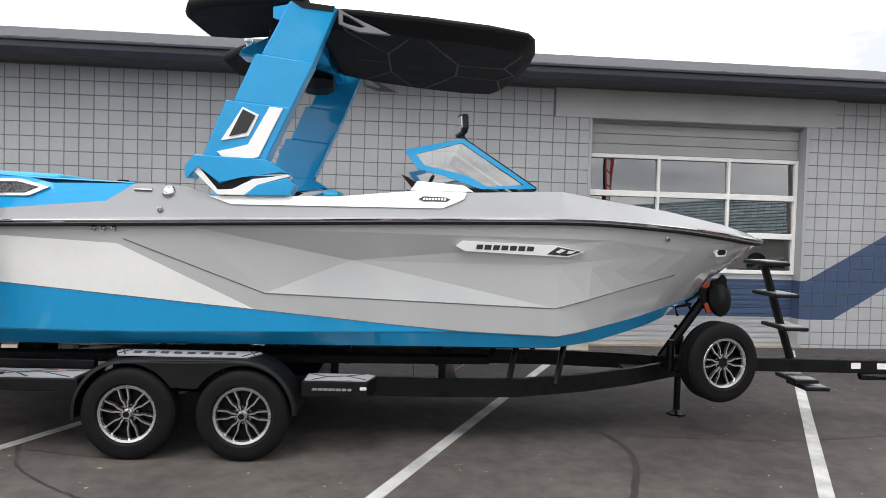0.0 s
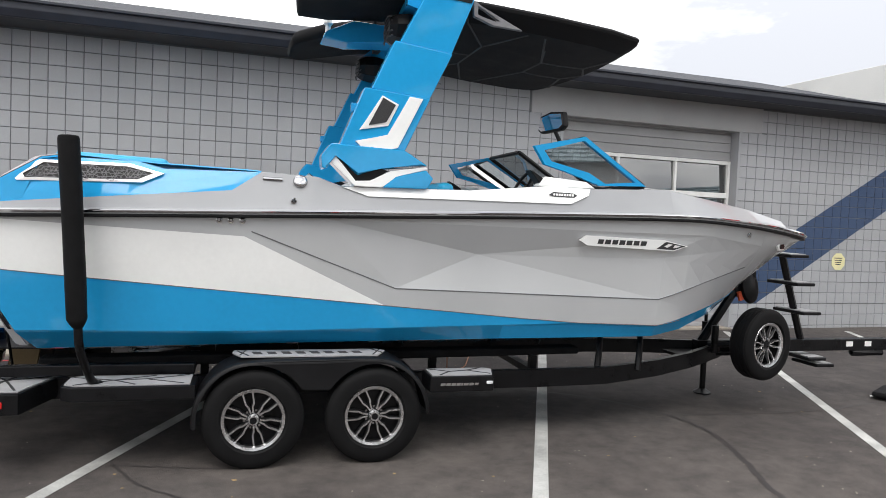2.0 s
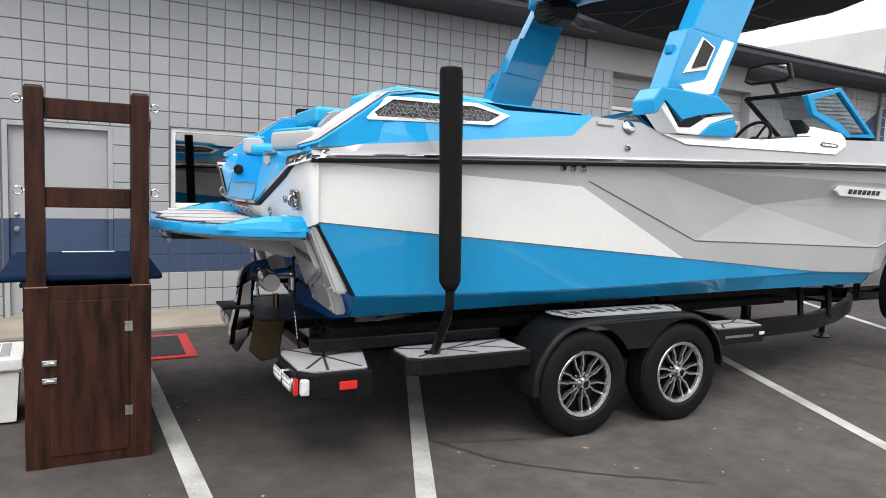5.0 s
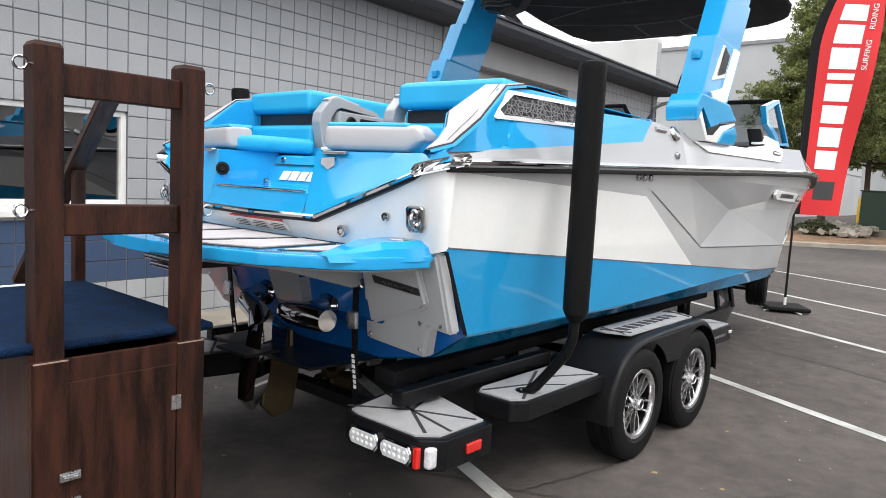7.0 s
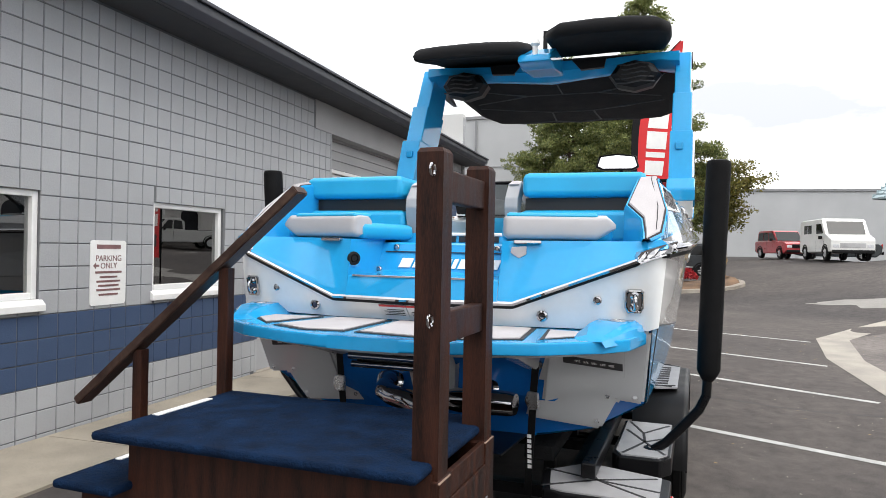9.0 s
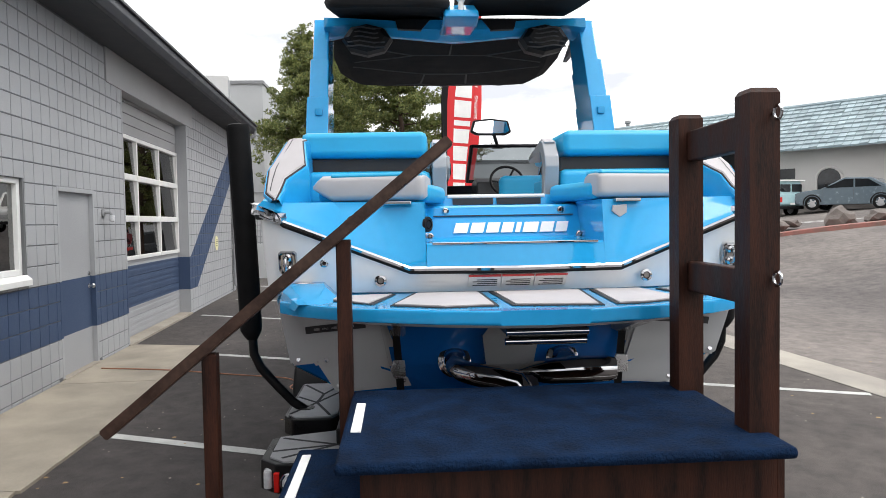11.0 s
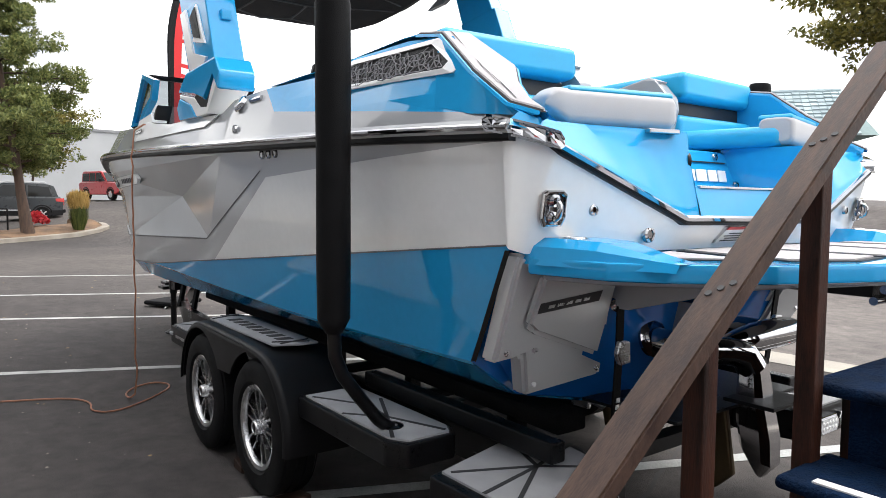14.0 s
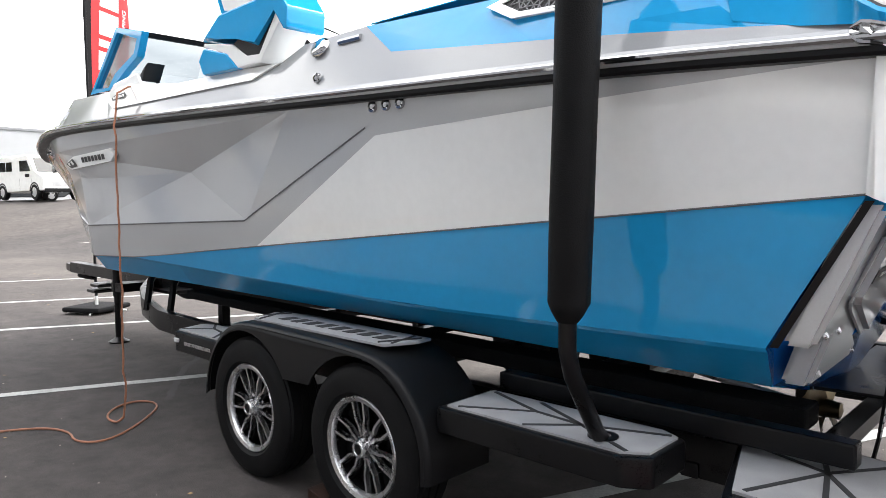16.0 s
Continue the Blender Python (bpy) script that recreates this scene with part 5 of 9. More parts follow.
for s in (-1, 1):
    bm = on_plate([(1.095, 1.335), (1.055, 0.955), (0.93, 0.968), (0.845, 0.80), (0.46, 0.83), (0.585, 1.19), (0.60, 1.275), (0.95, 1.285)], s, 0.0, 0.08)
    bmesh.ops.bevel(bm, geom=bm.edges[:], offset=0.014, segments=2, affect="EDGES")
    sp = part("surf_plate", bm, GREY, boat, "moulded grey surf plate bolted to the stern", smooth=30)
    bm = on_plate([(0.99, 1.265), (0.985, 1.085), (0.94, 1.055), (0.56, 0.925), (0.60, 1.16), (0.62, 1.255)], s, 0.030, 0.01)
    bmesh.ops.bevel(bm, geom=bm.edges[:], offset=0.016, segments=2, affect="EDGES")
    part("raised_panel", bm, GREY, sp, smooth=30)
    part("plate_badge", on_plate([(0.685, 1.152), (0.965, 1.128), (0.965, 1.164), (0.685, 1.190)], s, 0.033, 0.0), INK, sp, "black maker's plate")
    for k in range(5):
        y0 = 0.74 + k * 0.04
        part("badge_bar", on_plate([(y0, 1.164 - (y0 - 0.685) * 0.085), (y0 + 0.026, 1.162 - (y0 - 0.685) * 0.085), (y0 + 0.026, 1.173 - (y0 - 0.685) * 0.085), (y0, 1.175 - (y0 - 0.685) * 0.085)], s, 0.0345, 0.0), BRUSHED, sp)
    for y, z, o in ((1.045, 1.295, 0.0), (1.015, 0.99, 0.0), (0.885, 0.985, 0.0), (0.83, 0.845, 0.0), (0.51, 0.865, 0.0)):
        bm = B()
        turned(bm, [(0, 0.007), (0.010, 0.007), (0.013, 0.0), (0, 0)], 10, pose(plate_x(z), s * y, z) @ pose(0, 0, 0, 0, -66, 0))
        part("bolt", bm, BRUSHED, sp)
    bm = B()
    skin(bm, [[(-2.600, s * 1.117, 1.34), (-2.580, s * 1.121, 1.34)], [(-2.378, s * 1.063, 0.95), (-2.356, s * 1.066, 0.95)]])
    part("edge_seal", bm, BLACKSAT, boat, "black seal along the plate")
    # exhaust flange
    bm = B()
    turned(bm, [(0.05, 0.0), (0.078, 0.0), (0.080, 0.014), (0.066, 0.020), (0.054, 0.034)], 24, pose(-2.485, s * 0.265, 0.965, 0, -78, 0))
    part("exhaust_flange", bm, CHROME, boat, "polished exhaust flange", smooth=35)
    bm = B()
    slab(bm, [(-2.50, 1.262), (-3.20, 1.252), (-2.98, 1.215), (-2.60, 1.11), (-2.52, 1.11)], "y", s * 0.50, s * 0.56, bevel=0.006)
    part("platform_bracket", bm, LGREY, boat, "grey platform bracket")
    bm = B()
    turned(bm, [(0, 0.02), (0.022, 0.018), (0.030, 0.0), (0, 0)], 14, pose(-2.535, s * 0.545, 1.125, 0, -76, 0))
    part("lifting_ring", bm, CHROME, boat, smooth=True)
# port elbow sweeps to the middle; starboard can lies across the stern and drops into the tail pipe
bm = B()
tube(bm, [(-2.46, 0.265, 0.965), (-2.56, 0.262, 0.955), (-2.63, 0.235, 0.945), (-2.675, 0.17, 0.935), (-2.70, 0.08, 0.925), (-2.72, 0.0, 0.905), (-2.735, -0.035, 0.85)], [0.048, 0.05, 0.052, 0.053, 0.054, 0.056, 0.058], 18)
part("exhaust_elbow", bm, CHROME, boat, "polished steel exhaust elbow", smooth=True)
bm = B()
tube(bm, [(-2.46, -0.265, 0.965), (-2.56, -0.268, 0.962), (-2.62, -0.28, 0.955)], 0.05, 16)
tube(bm, [(-2.60, -0.035, 0.925), (-2.625, -0.09, 0.93), (-2.645, -0.17, 0.937), (-2.655, -0.30, 0.943), (-2.665, -0.44, 0.946), (-2.668, -0.475, 0.946)], [0.022, 0.045, 0.060, 0.064, 0.060, 0.052], 18)
part("exhaust_can", bm, CHROME, boat, "polished steel exhaust can", smooth=True)
bm = B()
rings = []
for x, z, hx, hy in ((-2.735, 0.90, 0.045, 0.055), (-2.745, 0.82, 0.050, 0.060), (-2.750, 0.74, 0.058, 0.064), (-2.765, 0.62, 0.070, 0.066), (-2.775, 0.52, 0.064, 0.060), (-2.77, 0.462, 0.022, 0.035)):
    rings.append([(x + hx * a, -0.045 + hy * b, z + 0.03 * a) for a, b in ((-1, -0.6), (-0.6, -1), (0.6, -1), (1, -0.6), (1, 0.6), (0.6, 1), (-0.6, 1), (-1, 0.6))])
skin(bm, rings, close=True, caps=True)
part("exhaust_tail_pipe", bm, CHROME, boat, "tapered tail pipe hanging below the stern", smooth=30)
bm = B()
box(bm, -2.90, -0.16, 0.735, -2.70, 0.10, 0.75, bevel=0.004)
part("tail_pipe_fin", bm, BLACKSAT, boat)
bm = B()
box(bm, -3.21, -0.20, 1.19, -2.70, 0.11, 1.235, bevel=0.008)
lad = part("boarding_ladder", bm, BLACK, boat, "folded boarding ladder under the platform", smooth=30)
for x, z in ((-3.25, 1.222), (-3.22, 1.182)):
    bm = B()
    tube(bm, [(x, -0.19, z), (x, 0.125, z)], 0.014, 10)
    part("ladder_rung", bm, CHROME, lad, "polished steel rung", smooth=True)
# running gear
bm = B()
tube(bm, [(-1.2, 0, 0.66), (-2.28, 0, 0.50)], 0.018, 10)
slab(bm, [(-1.95, 0.64), (-1.75, 0.64), (-1.85, 0.50), (-1.95, 0.50)], "y", -0.012, 0.012, bevel=0.004)
part("shaft", bm, BRUSHED, boat, "steel propeller shaft")
bm = B()
for k in range(4):
    a = k * 90 + 30
    rings = []
    for r in (0.03, 0.09, 0.15, 0.19):
        w = (0.03, 0.075, 0.085, 0.03)[(0.03, 0.09, 0.15, 0.19).index(r)]
        rings.append([(-0.02, -w, r), (0.0, -w * 0.4, r + 0.004), (0.01, w * 0.4, r + 0.004), (0.03, w, r)])
    tmp = bmesh.new()
    skin(tmp, rings)
    bmesh.ops.transform(tmp, matrix=pose(-2.22, 0, 0.52, a, 8, 0), verts=tmp.verts[:])
    vm = {v: bm.verts.new(v.co) for v in tmp.verts}
    for f in tmp.faces:
        bm.faces.new([vm[v] for v in f.verts])
    tmp.free()
turned(bm, [(0, -0.07), (0.03, -0.06), (0.038, 0.0), (0.03, 0.07), (0, 0.08)], 16, pose(-2.22, 0, 0.52, 0, 90, 0))
part("propeller", bm, GOLD, boat, "four-bladed bronze propeller", smooth=True)
bm = B()
slab(bm, [(-2.45, 0.68), (-2.66, 0.68), (-2.70, 0.42), (-2.62, 0.34), (-2.50, 0.36)], "y", -0.015, 0.015, bevel=0.008)
tube(bm, [(-2.52, 0, 0.66), (-2.52, 0, 0.80)], 0.02, 8)
part("rudder", bm, GOLD, boat, "bronze rudder")
bm = B()
slab(bm, [(-2.30, -0.45), (-2.30, 0.45), (-2.72, 0.42), (-2.72, -0.42)], "z", 0.70, 0.712, bevel=0.003)
part("trim_plate", bm, BLACK, boat, "black centre trim plate")
# ---- aft seating ----
def cushion(bm, x0, y0, z0, x1, y1, z1, r=0.035, m=None):
    return box(bm, x0, y0, z0, x1, y1, z1, bevel=r, m=m)


for s in (-1, 1):
    ya, yb = sorted((s * 0.345, s * 1.0))
    bm = B()
    cushion(bm, -2.19, ya - (0.0 if s > 0 else 0.01), 1.978, -1.50, yb + (0.01 if s > 0 else 0.0), 2.112, 0.034, m=pose(-1.8, 0, 2.0, 0, 1.5, -s * 3) @ pose(1.8, 0, -2.0))
    part("headrest", bm, VINYL_B, boat, "bright blue sun pad cushion", smooth=50)
    # black block stands in for the shade in the gap under the cushion
    bm = B()
    box(bm, -2.08, ya + 0.02, 1.89, -1.55, yb - 0.02, 1.985)
    part("gap_shade_block", bm, VINYL_K, boat)
    bm = B()
    cushion(bm, -2.16, ya, 1.735, -1.96, yb, 1.915, 0.035)
    part("backrest", bm, VINYL_B, boat, "bright blue aft-facing backrest", smooth=50)
    SEAT_M = pose(-2.62, s * 0.655, 0, 0, 0, -s * 13.5)
    bm = B()
    cushion(bm, 0.05, -0.27, 1.735, 0.52, 0.27, 1.825, 0.03)
    part("seat_cushion", bm, VINYL_B, boat, "bright blue aft-facing seat", smooth=50, m=SEAT_M)
    bm = B()
    rings = []
    for k in range(25):
        q = -0.262 + 0.537 * k / 24
        lo_ = 1.744 + max(0.0, q - 0.185) * 0.55
        hi_ = 1.866 - 0.9 * max(0.0, q - 0.235)
        e = min(1.0, (q + 0.262) / 0.03, (0.275 - q) / 0.05)
        e = 0.72 + 0.28 * (1 - (1 - e) ** 2)
        hz, hu = (hi_ - lo_) / 2 * e, 0.074 * (0.3 + 0.7 * e)
        rings.append([(0.078 + hu * math.copysign(abs(math.cos(g)) ** 0.5, math.cos(g)), s * q, (lo_ + hi_) / 2 + hz * math.copysign(abs(math.sin(g)) ** 0.5, math.sin(g))) for g in [2 * math.pi * n / 24 for n in range(24)]])
    skin(bm, rings, close=True, caps=True)
    bol = part("bolster", bm, VINYL_G, boat, "pale grey rolled bolster", smooth=60, m=SEAT_M)
    bm = B()
    va, vb = sorted((s * -0.246, s * 0.19))
    cushion(bm, 0.014, va, 1.846, 0.156, vb, 1.874, 0.012)
    part("bolster_top", bm, VINYL_B, bol, "blue top of the bolster", smooth=50)
    # grey-padded side wing running down to the quarter: outer and inner edge, station by station
    wing = (((-2.69, 1.075, 1.755), (-2.685, 1.066, 1.757)), ((-2.599, 1.125, 1.787), (-2.62, 1.060, 1.792)), ((-2.53, 1.131, 1.837), (-2.551, 1.046, 1.855)),
            ((-2.438, 1.137, 1.903), (-2.448, 0.966, 1.927)), ((-2.196, 1.081, 2.069), (-2.249, 1.000, 2.063)), ((-2.05, 1.078, 2.094), (-2.05, 0.99, 2.094)))
    bm = B()
    rings, flank = [], []
    for (xo, yo, zo), (xi, yi, zi) in wing:
        xl = max(xo, -2.64)
        lo_ = (xl, s * (deck_half(xl, zb_aft(xl)) + 0.002), zb_aft(xl) - 0.004)
        if xo > -2.3:
            lo_ = (-2.28, s * (deck_half(-2.28, 1.80) + 0.002), 1.80)
        flank.append([lo_, (xo + 0.004, s * (yo + 0.014), zo - 0.014)])
        rings.append([(xo + 0.004, s * (yo + 0.014), zo - 0.014), (xo + 0.004, s * (yo + 0.010), zo - 0.003), (xi, s * (yi - 0.012), zi - 0.003), (xi, s * (yi - 0.020), zi - 0.02), (max(xi, -2.61), s * (yi - 0.022), 1.72)])
    skin(bm, rings)
    skin(bm, flank[:5])
    rings = []
    for x, yo, z, w in ((-2.06, 1.088, 2.086, 0.10), (-1.95, 1.09, 2.088, 0.10), (-1.5, 1.11, 2.062, 0.10), (-0.9, 1.15, 2.046, 0.12), (-0.83, 1.155, 2.042, 0.12)):
        rings.append([(x, s * yo, z), (x, s * (yo - 0.012), z + 0.008), (x, s * (yo - w), z + 0.008), (x, s * (yo - w - 0.015), z - 0.01), (x, s * (yo - w - 0.02), 1.72)])
    skin(bm, rings)
    part("side_wing", bm, BLUE, boat, "blue inner side of the quarter", smooth=30)
    bm = B()
    rings = []
    for (xo, yo, zo), (xi, yi, zi) in wing:
        rings.append([(xo, s * yo, zo - 0.002), (xo, s * (yo - 0.005), zo + 0.008), (xi, s * (yi + 0.005), zi + 0.008), (xi, s * yi, zi - 0.002)])
    skin(bm, rings, caps=True)
    under = B()
    skin(under, [[(a[0], a[1] + s * 0.006, a[2] - 0.004), (b[0], b[1] + s * 0.006, b[2] - 0.006), (c[0], c[1] - s * 0.006, c[2] - 0.006), (d[0], d[1] - s * 0.006, d[2] - 0.004)] for a, b, c, d in rings], caps=True)
    part("pad_edge", under, FOAMK, boat)
    wpad = part("wing_pad", bm, FOAM, boat, "grey foam pad on the quarter", smooth=30)
    bm = B()
    groove = [tuple(Vector(o).lerp(Vector(i), f)) for (o, i), f in zip(wing[1:], (0.3, 0.3, 0.2, 0.32, 0.3))]
    skin(bm, [[(x, s * (y - 0.002), z + 0.0095), (x, s * (y + 0.002), z + 0.0095)] for x, y, z in groove])
    part("pad_groove", bm, FOAMK, wpad)
    # aisle pillar and speaker pod
    bm = B()
    ya, yb = sorted((s * 0.262, s * 0.340))
    slab(bm, [(-2.115, 1.715), (-2.165, 1.93), (-2.155, 1.985), (-2.075, 2.075), (-2.02, 2.085), (-1.70, 2.025), (-1.68, 1.985), (-2.0, 2.035), (-2.045, 2.02), (-2.085, 1.965), (-2.09, 1.92), (-2.035, 1.715)], "y", ya, yb, bevel=0.010)
    pil = part("aisle_pillar", bm, LGREY, boat, "pale grey aisle pillar with a forward arm", smooth=30)
    bm = B()
    slab(bm, [(-2.10, 2.066), (-2.03, 2.091), (-1.85, 2.060), (-1.86, 2.05), (-2.03, 2.08), (-2.09, 2.056)], "y", *sorted((s * 0.272, s * 0.330)), bevel=0.003)
    part("pillar_pad", bm, FOAM, pil)
    for y in (0.285, 0.317):
        bm = B()
        turned(bm, [(0, 0.004), (0.007, 0.004), (0.009, 0), (0, 0)], 10, pose(-2.123, s * y, 1.765, 0, -90, 0))
        part("screw", bm, BLACKSAT, pil)
    bm = B()
    slab(bm, [(-2.06, 1.70), (-2.07, 1.85), (-2.05, 1.87), (-1.66, 1.87), (-1.62, 1.70)], "y", *sorted((s * 0.30, s * 0.365)), bevel=0.01)
    part("aisle_side", bm, VINYL_B, boat, smooth=30)
# walk-through: lip, dark lockers and floor
bm = B()
box(bm, -2.15, -0.262, 1.765, -2.09, 0.262, 1.785, bevel=0.006)
part("aisle_lip", bm, WHITE, boat, "white threshold of the aisle")
bm = B()
for a, b in ((-0.235, 0.0), (0.02, 0.235)):
    box(bm, -2.166, a, 1.731, -2.12, b, 1.764)
part("aisle_slot", bm, VINYL_K, boat)
bm = B()
box(bm, -2.12, -0.30, 1.60, -1.60, 0.30, 1.66)
part("aisle_floor", bm, VINYL_K, boat)
bm = B()
box(bm, -1.60, -1.0, 1.28, 2.2, 1.0, 1.32)
part("cockpit_floor", bm, FOAM, boat, "grey cockpit floor")
for ya, yb in ((-1.08, -0.36), (0.36, 1.08)):
    bm = B()
    box(bm, -1.62, ya, 1.32, -1.56, yb, 1.92)
    part("cockpit_bulkhead", bm, VINYL_B, boat)
# speaker pod by the port aisle and fold-down tab plates
bm = B()
slab(bm, [(-2.045, 1.935), (-2.03, 2.005), (-1.66, 1.995), (-1.60, 1.955), (-1.62, 1.885), (-1.70, 1.862), (-1.99, 1.872)], "y", 0.235, 0.345, bevel=0.012)
pod = part("speaker_pod", bm, LGREY, boat, "pale grey pod with round speaker and screen", smooth=30)
bm = B()
slab(bm, [(-1.875, 1.90), (-1.875, 1.972), (-1.68, 1.968), (-1.645, 1.945), (-1.655, 1.895)], "y", 0.226, 0.236, bevel=0.003)
part("pod_screen", bm, BLACKSAT, pod)
bm = B()
turned(bm, [(0, 0.002), (0.026, 0.004), (0.034, 0.010), (0.041, 0.006), (0.043, 0.0), (0, 0)], 24, pose(-1.945, 0.236, 1.935, 90, 0, 0))
part("pod_speaker", bm, BLACKSAT, pod, smooth=True)
for s in (-1, 1):
    bm = B()
    box(bm, -0.018, -0.065, 1.722, 0.01, 0.065, 1.738, bevel=0.004)
    part("latch", bm, CHROME, boat, "steel seat latch", m=pose(-2.697, s * 0.525, 0, 0, 0, -s * 13))
    if s > 0:
        continue
    bm = B()
    slab(bm, [(0, 0), (0.035, -0.02), (0.075, 0.006), (0.07, 0.034), (0, 0.038)], "x", -0.012, 0.0, bevel=0.003)
    part("locker_pull", bm, VINYL_G, boat, "grey locker pull", m=pose(-2.719 if s > 0 else -2.694, s * 0.42 - (0.0 if s > 0 else 0.10), 1.672, 0, -4, -s * 13))
eye_fitting((-2.702, 0.396, 1.632), 0.036, pose(0, 0, 0, 90, 0, -35), "socket", "black round socket", BLACKSAT)
for y, z in ((-0.29, 1.695), (0.29, 1.695), (0.37, 1.572), (-0.37, 1.572)):
    eye_fitting((-2.379 if z > 1.6 else -2.438, y, z), 0.018, BACK, "snap", "chrome snap")

# driver's seat, sun visor strip, steering wheel, dash, bow seats
bm = B()
cushion(bm, 0.62, -0.85, 1.55, 1.05, -0.42, 1.72)
cushion(bm, 0.50, -0.86, 1.60, 0.64, -0.41, 2.055, 0.05)
part("driver_seat", bm, VINYL_B, boat, "blue driver's seat", smooth=50)
bm = B()
cushion(bm, 0.2, 0.45, 1.5, 1.2, 1.0, 1.72)
cushion(bm, 1.12, 0.45, 1.6, 1.26, 1.0, 2.03, 0.05)
part("lounge_seat", bm, VINYL_B, boat, "blue port lounge", smooth=50)
bm = B()
slab(bm, [(1.30, 1.60), (1.42, 2.05), (1.62, 2.10), (1.95, 2.07), (1.95, 1.60)], "y", -1.0, -0.30, bevel=0.02)
part("helm_pod", bm, VINYL_K, boat, "black helm pod", smooth=30)
bm = B()
slab(bm, [(1.35, 1.60), (1.48, 2.03), (1.65, 2.08), (1.95, 2.06), (1.95, 1.60)], "y", 0.35, 1.0, bevel=0.02)
part("port_dash", bm, VINYL_K, boat, smooth=30)
bm = B()
ringp = [(0.17 * math.cos(a), 0.17 * math.sin(a), 0) for a in [2 * math.pi * k / 28 for k in range(29)]]
tube(bm, ringp, 0.014, 8, caps=False)
for a in (90, 210, 330):
    tube(bm, [(0, 0, -0.03), (0.165 * math.cos(radians(a)), 0.165 * math.sin(radians(a)), 0)], 0.011, 6)
turned(bm, [(0, 0.0), (0.04, -0.01), (0.045, -0.05), (0, -0.12)], 16)
part("steering_wheel", bm, BLACKSAT, boat, "black steering wheel", smooth=True, m=pose(1.30, -0.60, 2.05, 0, -62, 0))

# ---- windshield ----
for s in (-1, 1):
    yy = lambda x: s * (1.165 - (x - 1.17) * 0.065)
    o = [(1.150, 2.350), (1.585, 2.450), (2.150, 2.095), (1.73, 2.078), (1.45, 2.165), (1.245, 2.215)]
    i = [(1.245, 2.318), (1.570, 2.400), (1.985, 2.140), (1.945, 2.100), (1.79, 2.104), (1.66, 2.175), (1.305, 2.245)]
    wf = None
    bm = B()
    t = 0.022
    n = len(o)
    ii = [(a + (c - a) * k, b + (d - b) * k) for (a, b), (c, d), k in zip([i[0], i[1], i[2], i[4], i[5], i[6]], o, (0.1, 0.35, 0.42, 0.25, 0.15, 0.1))]
    for off in (-t, t):
        vo_ = [bm.verts.new((x, yy(x) + off, z)) for x, z in o]
        vi_ = [bm.verts.new((x, yy(x) + off, z)) for x, z in ii]
        for k in range(n):
            bm.faces.new((vo_[k], vo_[(k + 1) % n], vi_[(k + 1) % n], vi_[k]))
        if off < 0:
            keep_o, keep_i = vo_, vi_
    for k in range(n):
        j = (k + 1) % n
        bm.faces.new((keep_o[k], keep_o[j], vo_[j], vo_[k]))
        bm.faces.new((keep_i[k], keep_i[j], vi_[j], vi_[k]))
    wf = part("windshield_frame", bm, BLUE, boat, "blue side windshield frame")
    bm = B()
    bm.faces.new([bm.verts.new((x, yy(x), z)) for x, z in ii])
    g = part("windshield_glass", bm, GLASSD, wf, "tinted side glass")
    g.visible_shadow = False
    bm = B()
    slab(bm, [(1.20, 2.05), (1.25, 2.125), (1.60, 2.10), (1.68, 2.05)], "y", *sorted((s * 1.08, s * 1.185)), bevel=0.01)
    part("windshield_foot", bm, WHITE, boat, "white windshield base")
    bm = B()
    slab(bm, [(1.18, 2.15), (1.26, 2.10), (1.30, 2.05), (1.24, 2.04), (1.13, 2.17)], "y", *sorted((s * 1.06, s * 1.17)), bevel=0.006)
    part("dash_end", bm, BLACKSAT, boat)
    # forward pane in a black frame
    ya, yb = s * 0.27, s * 1.10
    fr = [(1.60, 2.445), (2.16, 2.085)]
    bm = B()
    tube(bm, [(1.60, ya, 2.44), (1.60, yb, 2.44)], 0.02, 6)
    tube(bm, [(2.14, ya, 2.095), (2.14, yb, 2.095)], 0.02, 6)
    tube(bm, [(1.60, ya, 2.44), (2.14, ya, 2.095)], 0.022, 6)
    tube(bm, [(1.60, yb, 2.44), (2.14, yb, 2.095)], 0.02, 6)
    pf = part("screen_frame", bm, BLACKSAT, boat, "black forward screen frame")
    bm = B()
    bm.faces.new([bm.verts.new(p) for p in ((1.60, ya, 2.44), (1.60, yb, 2.44), (2.14, yb, 2.095), (2.14, ya, 2.095))])
    g = part("screen_glass", bm, GLASSD, pf)
    g.visible_shadow = False
# mirror on its arm
bm = B()
tube(bm, [(1.66, -0.56, 2.44), (1.62, -0.52, 2.55), (1.60, -0.48, 2.62)], 0.018, 8)
box(bm, 1.60, -0.62, 2.42, 1.70, -0.50, 2.46, bevel=0.01)
mr = part("mirror_arm", bm, BLACKSAT, boat, "black mirror arm")
bm = B()
slab(bm, [(-0.225, -0.04), (-0.19, 0.055), (0.0, 0.07), (0.19, 0.055), (0.225, -0.04), (0.16, -0.065), (-0.16, -0.065)], "x", 0.0, 0.05, bevel=0.012)
part("mirror_shell", bm, BLACKSAT, mr, m=pose(1.585, -0.48, 2.64, 0, 0, 6) @ Matrix.Diagonal((1, 1, 1.3, 1)), smooth=30)
bm = B()
slab(bm, [(-0.20, -0.03), (-0.17, 0.042), (0.0, 0.056), (0.17, 0.042), (0.20, -0.03), (0.15, -0.05), (-0.15, -0.05)], "x", -0.004, 0.0)
part("mirror_glass", bm, MIRROR, mr, "wide rear-view mirror glass", m=pose(1.583, -0.48, 2.64, 0, 0, 6) @ Matrix.Diagonal((1, 1, 1.3, 1)))

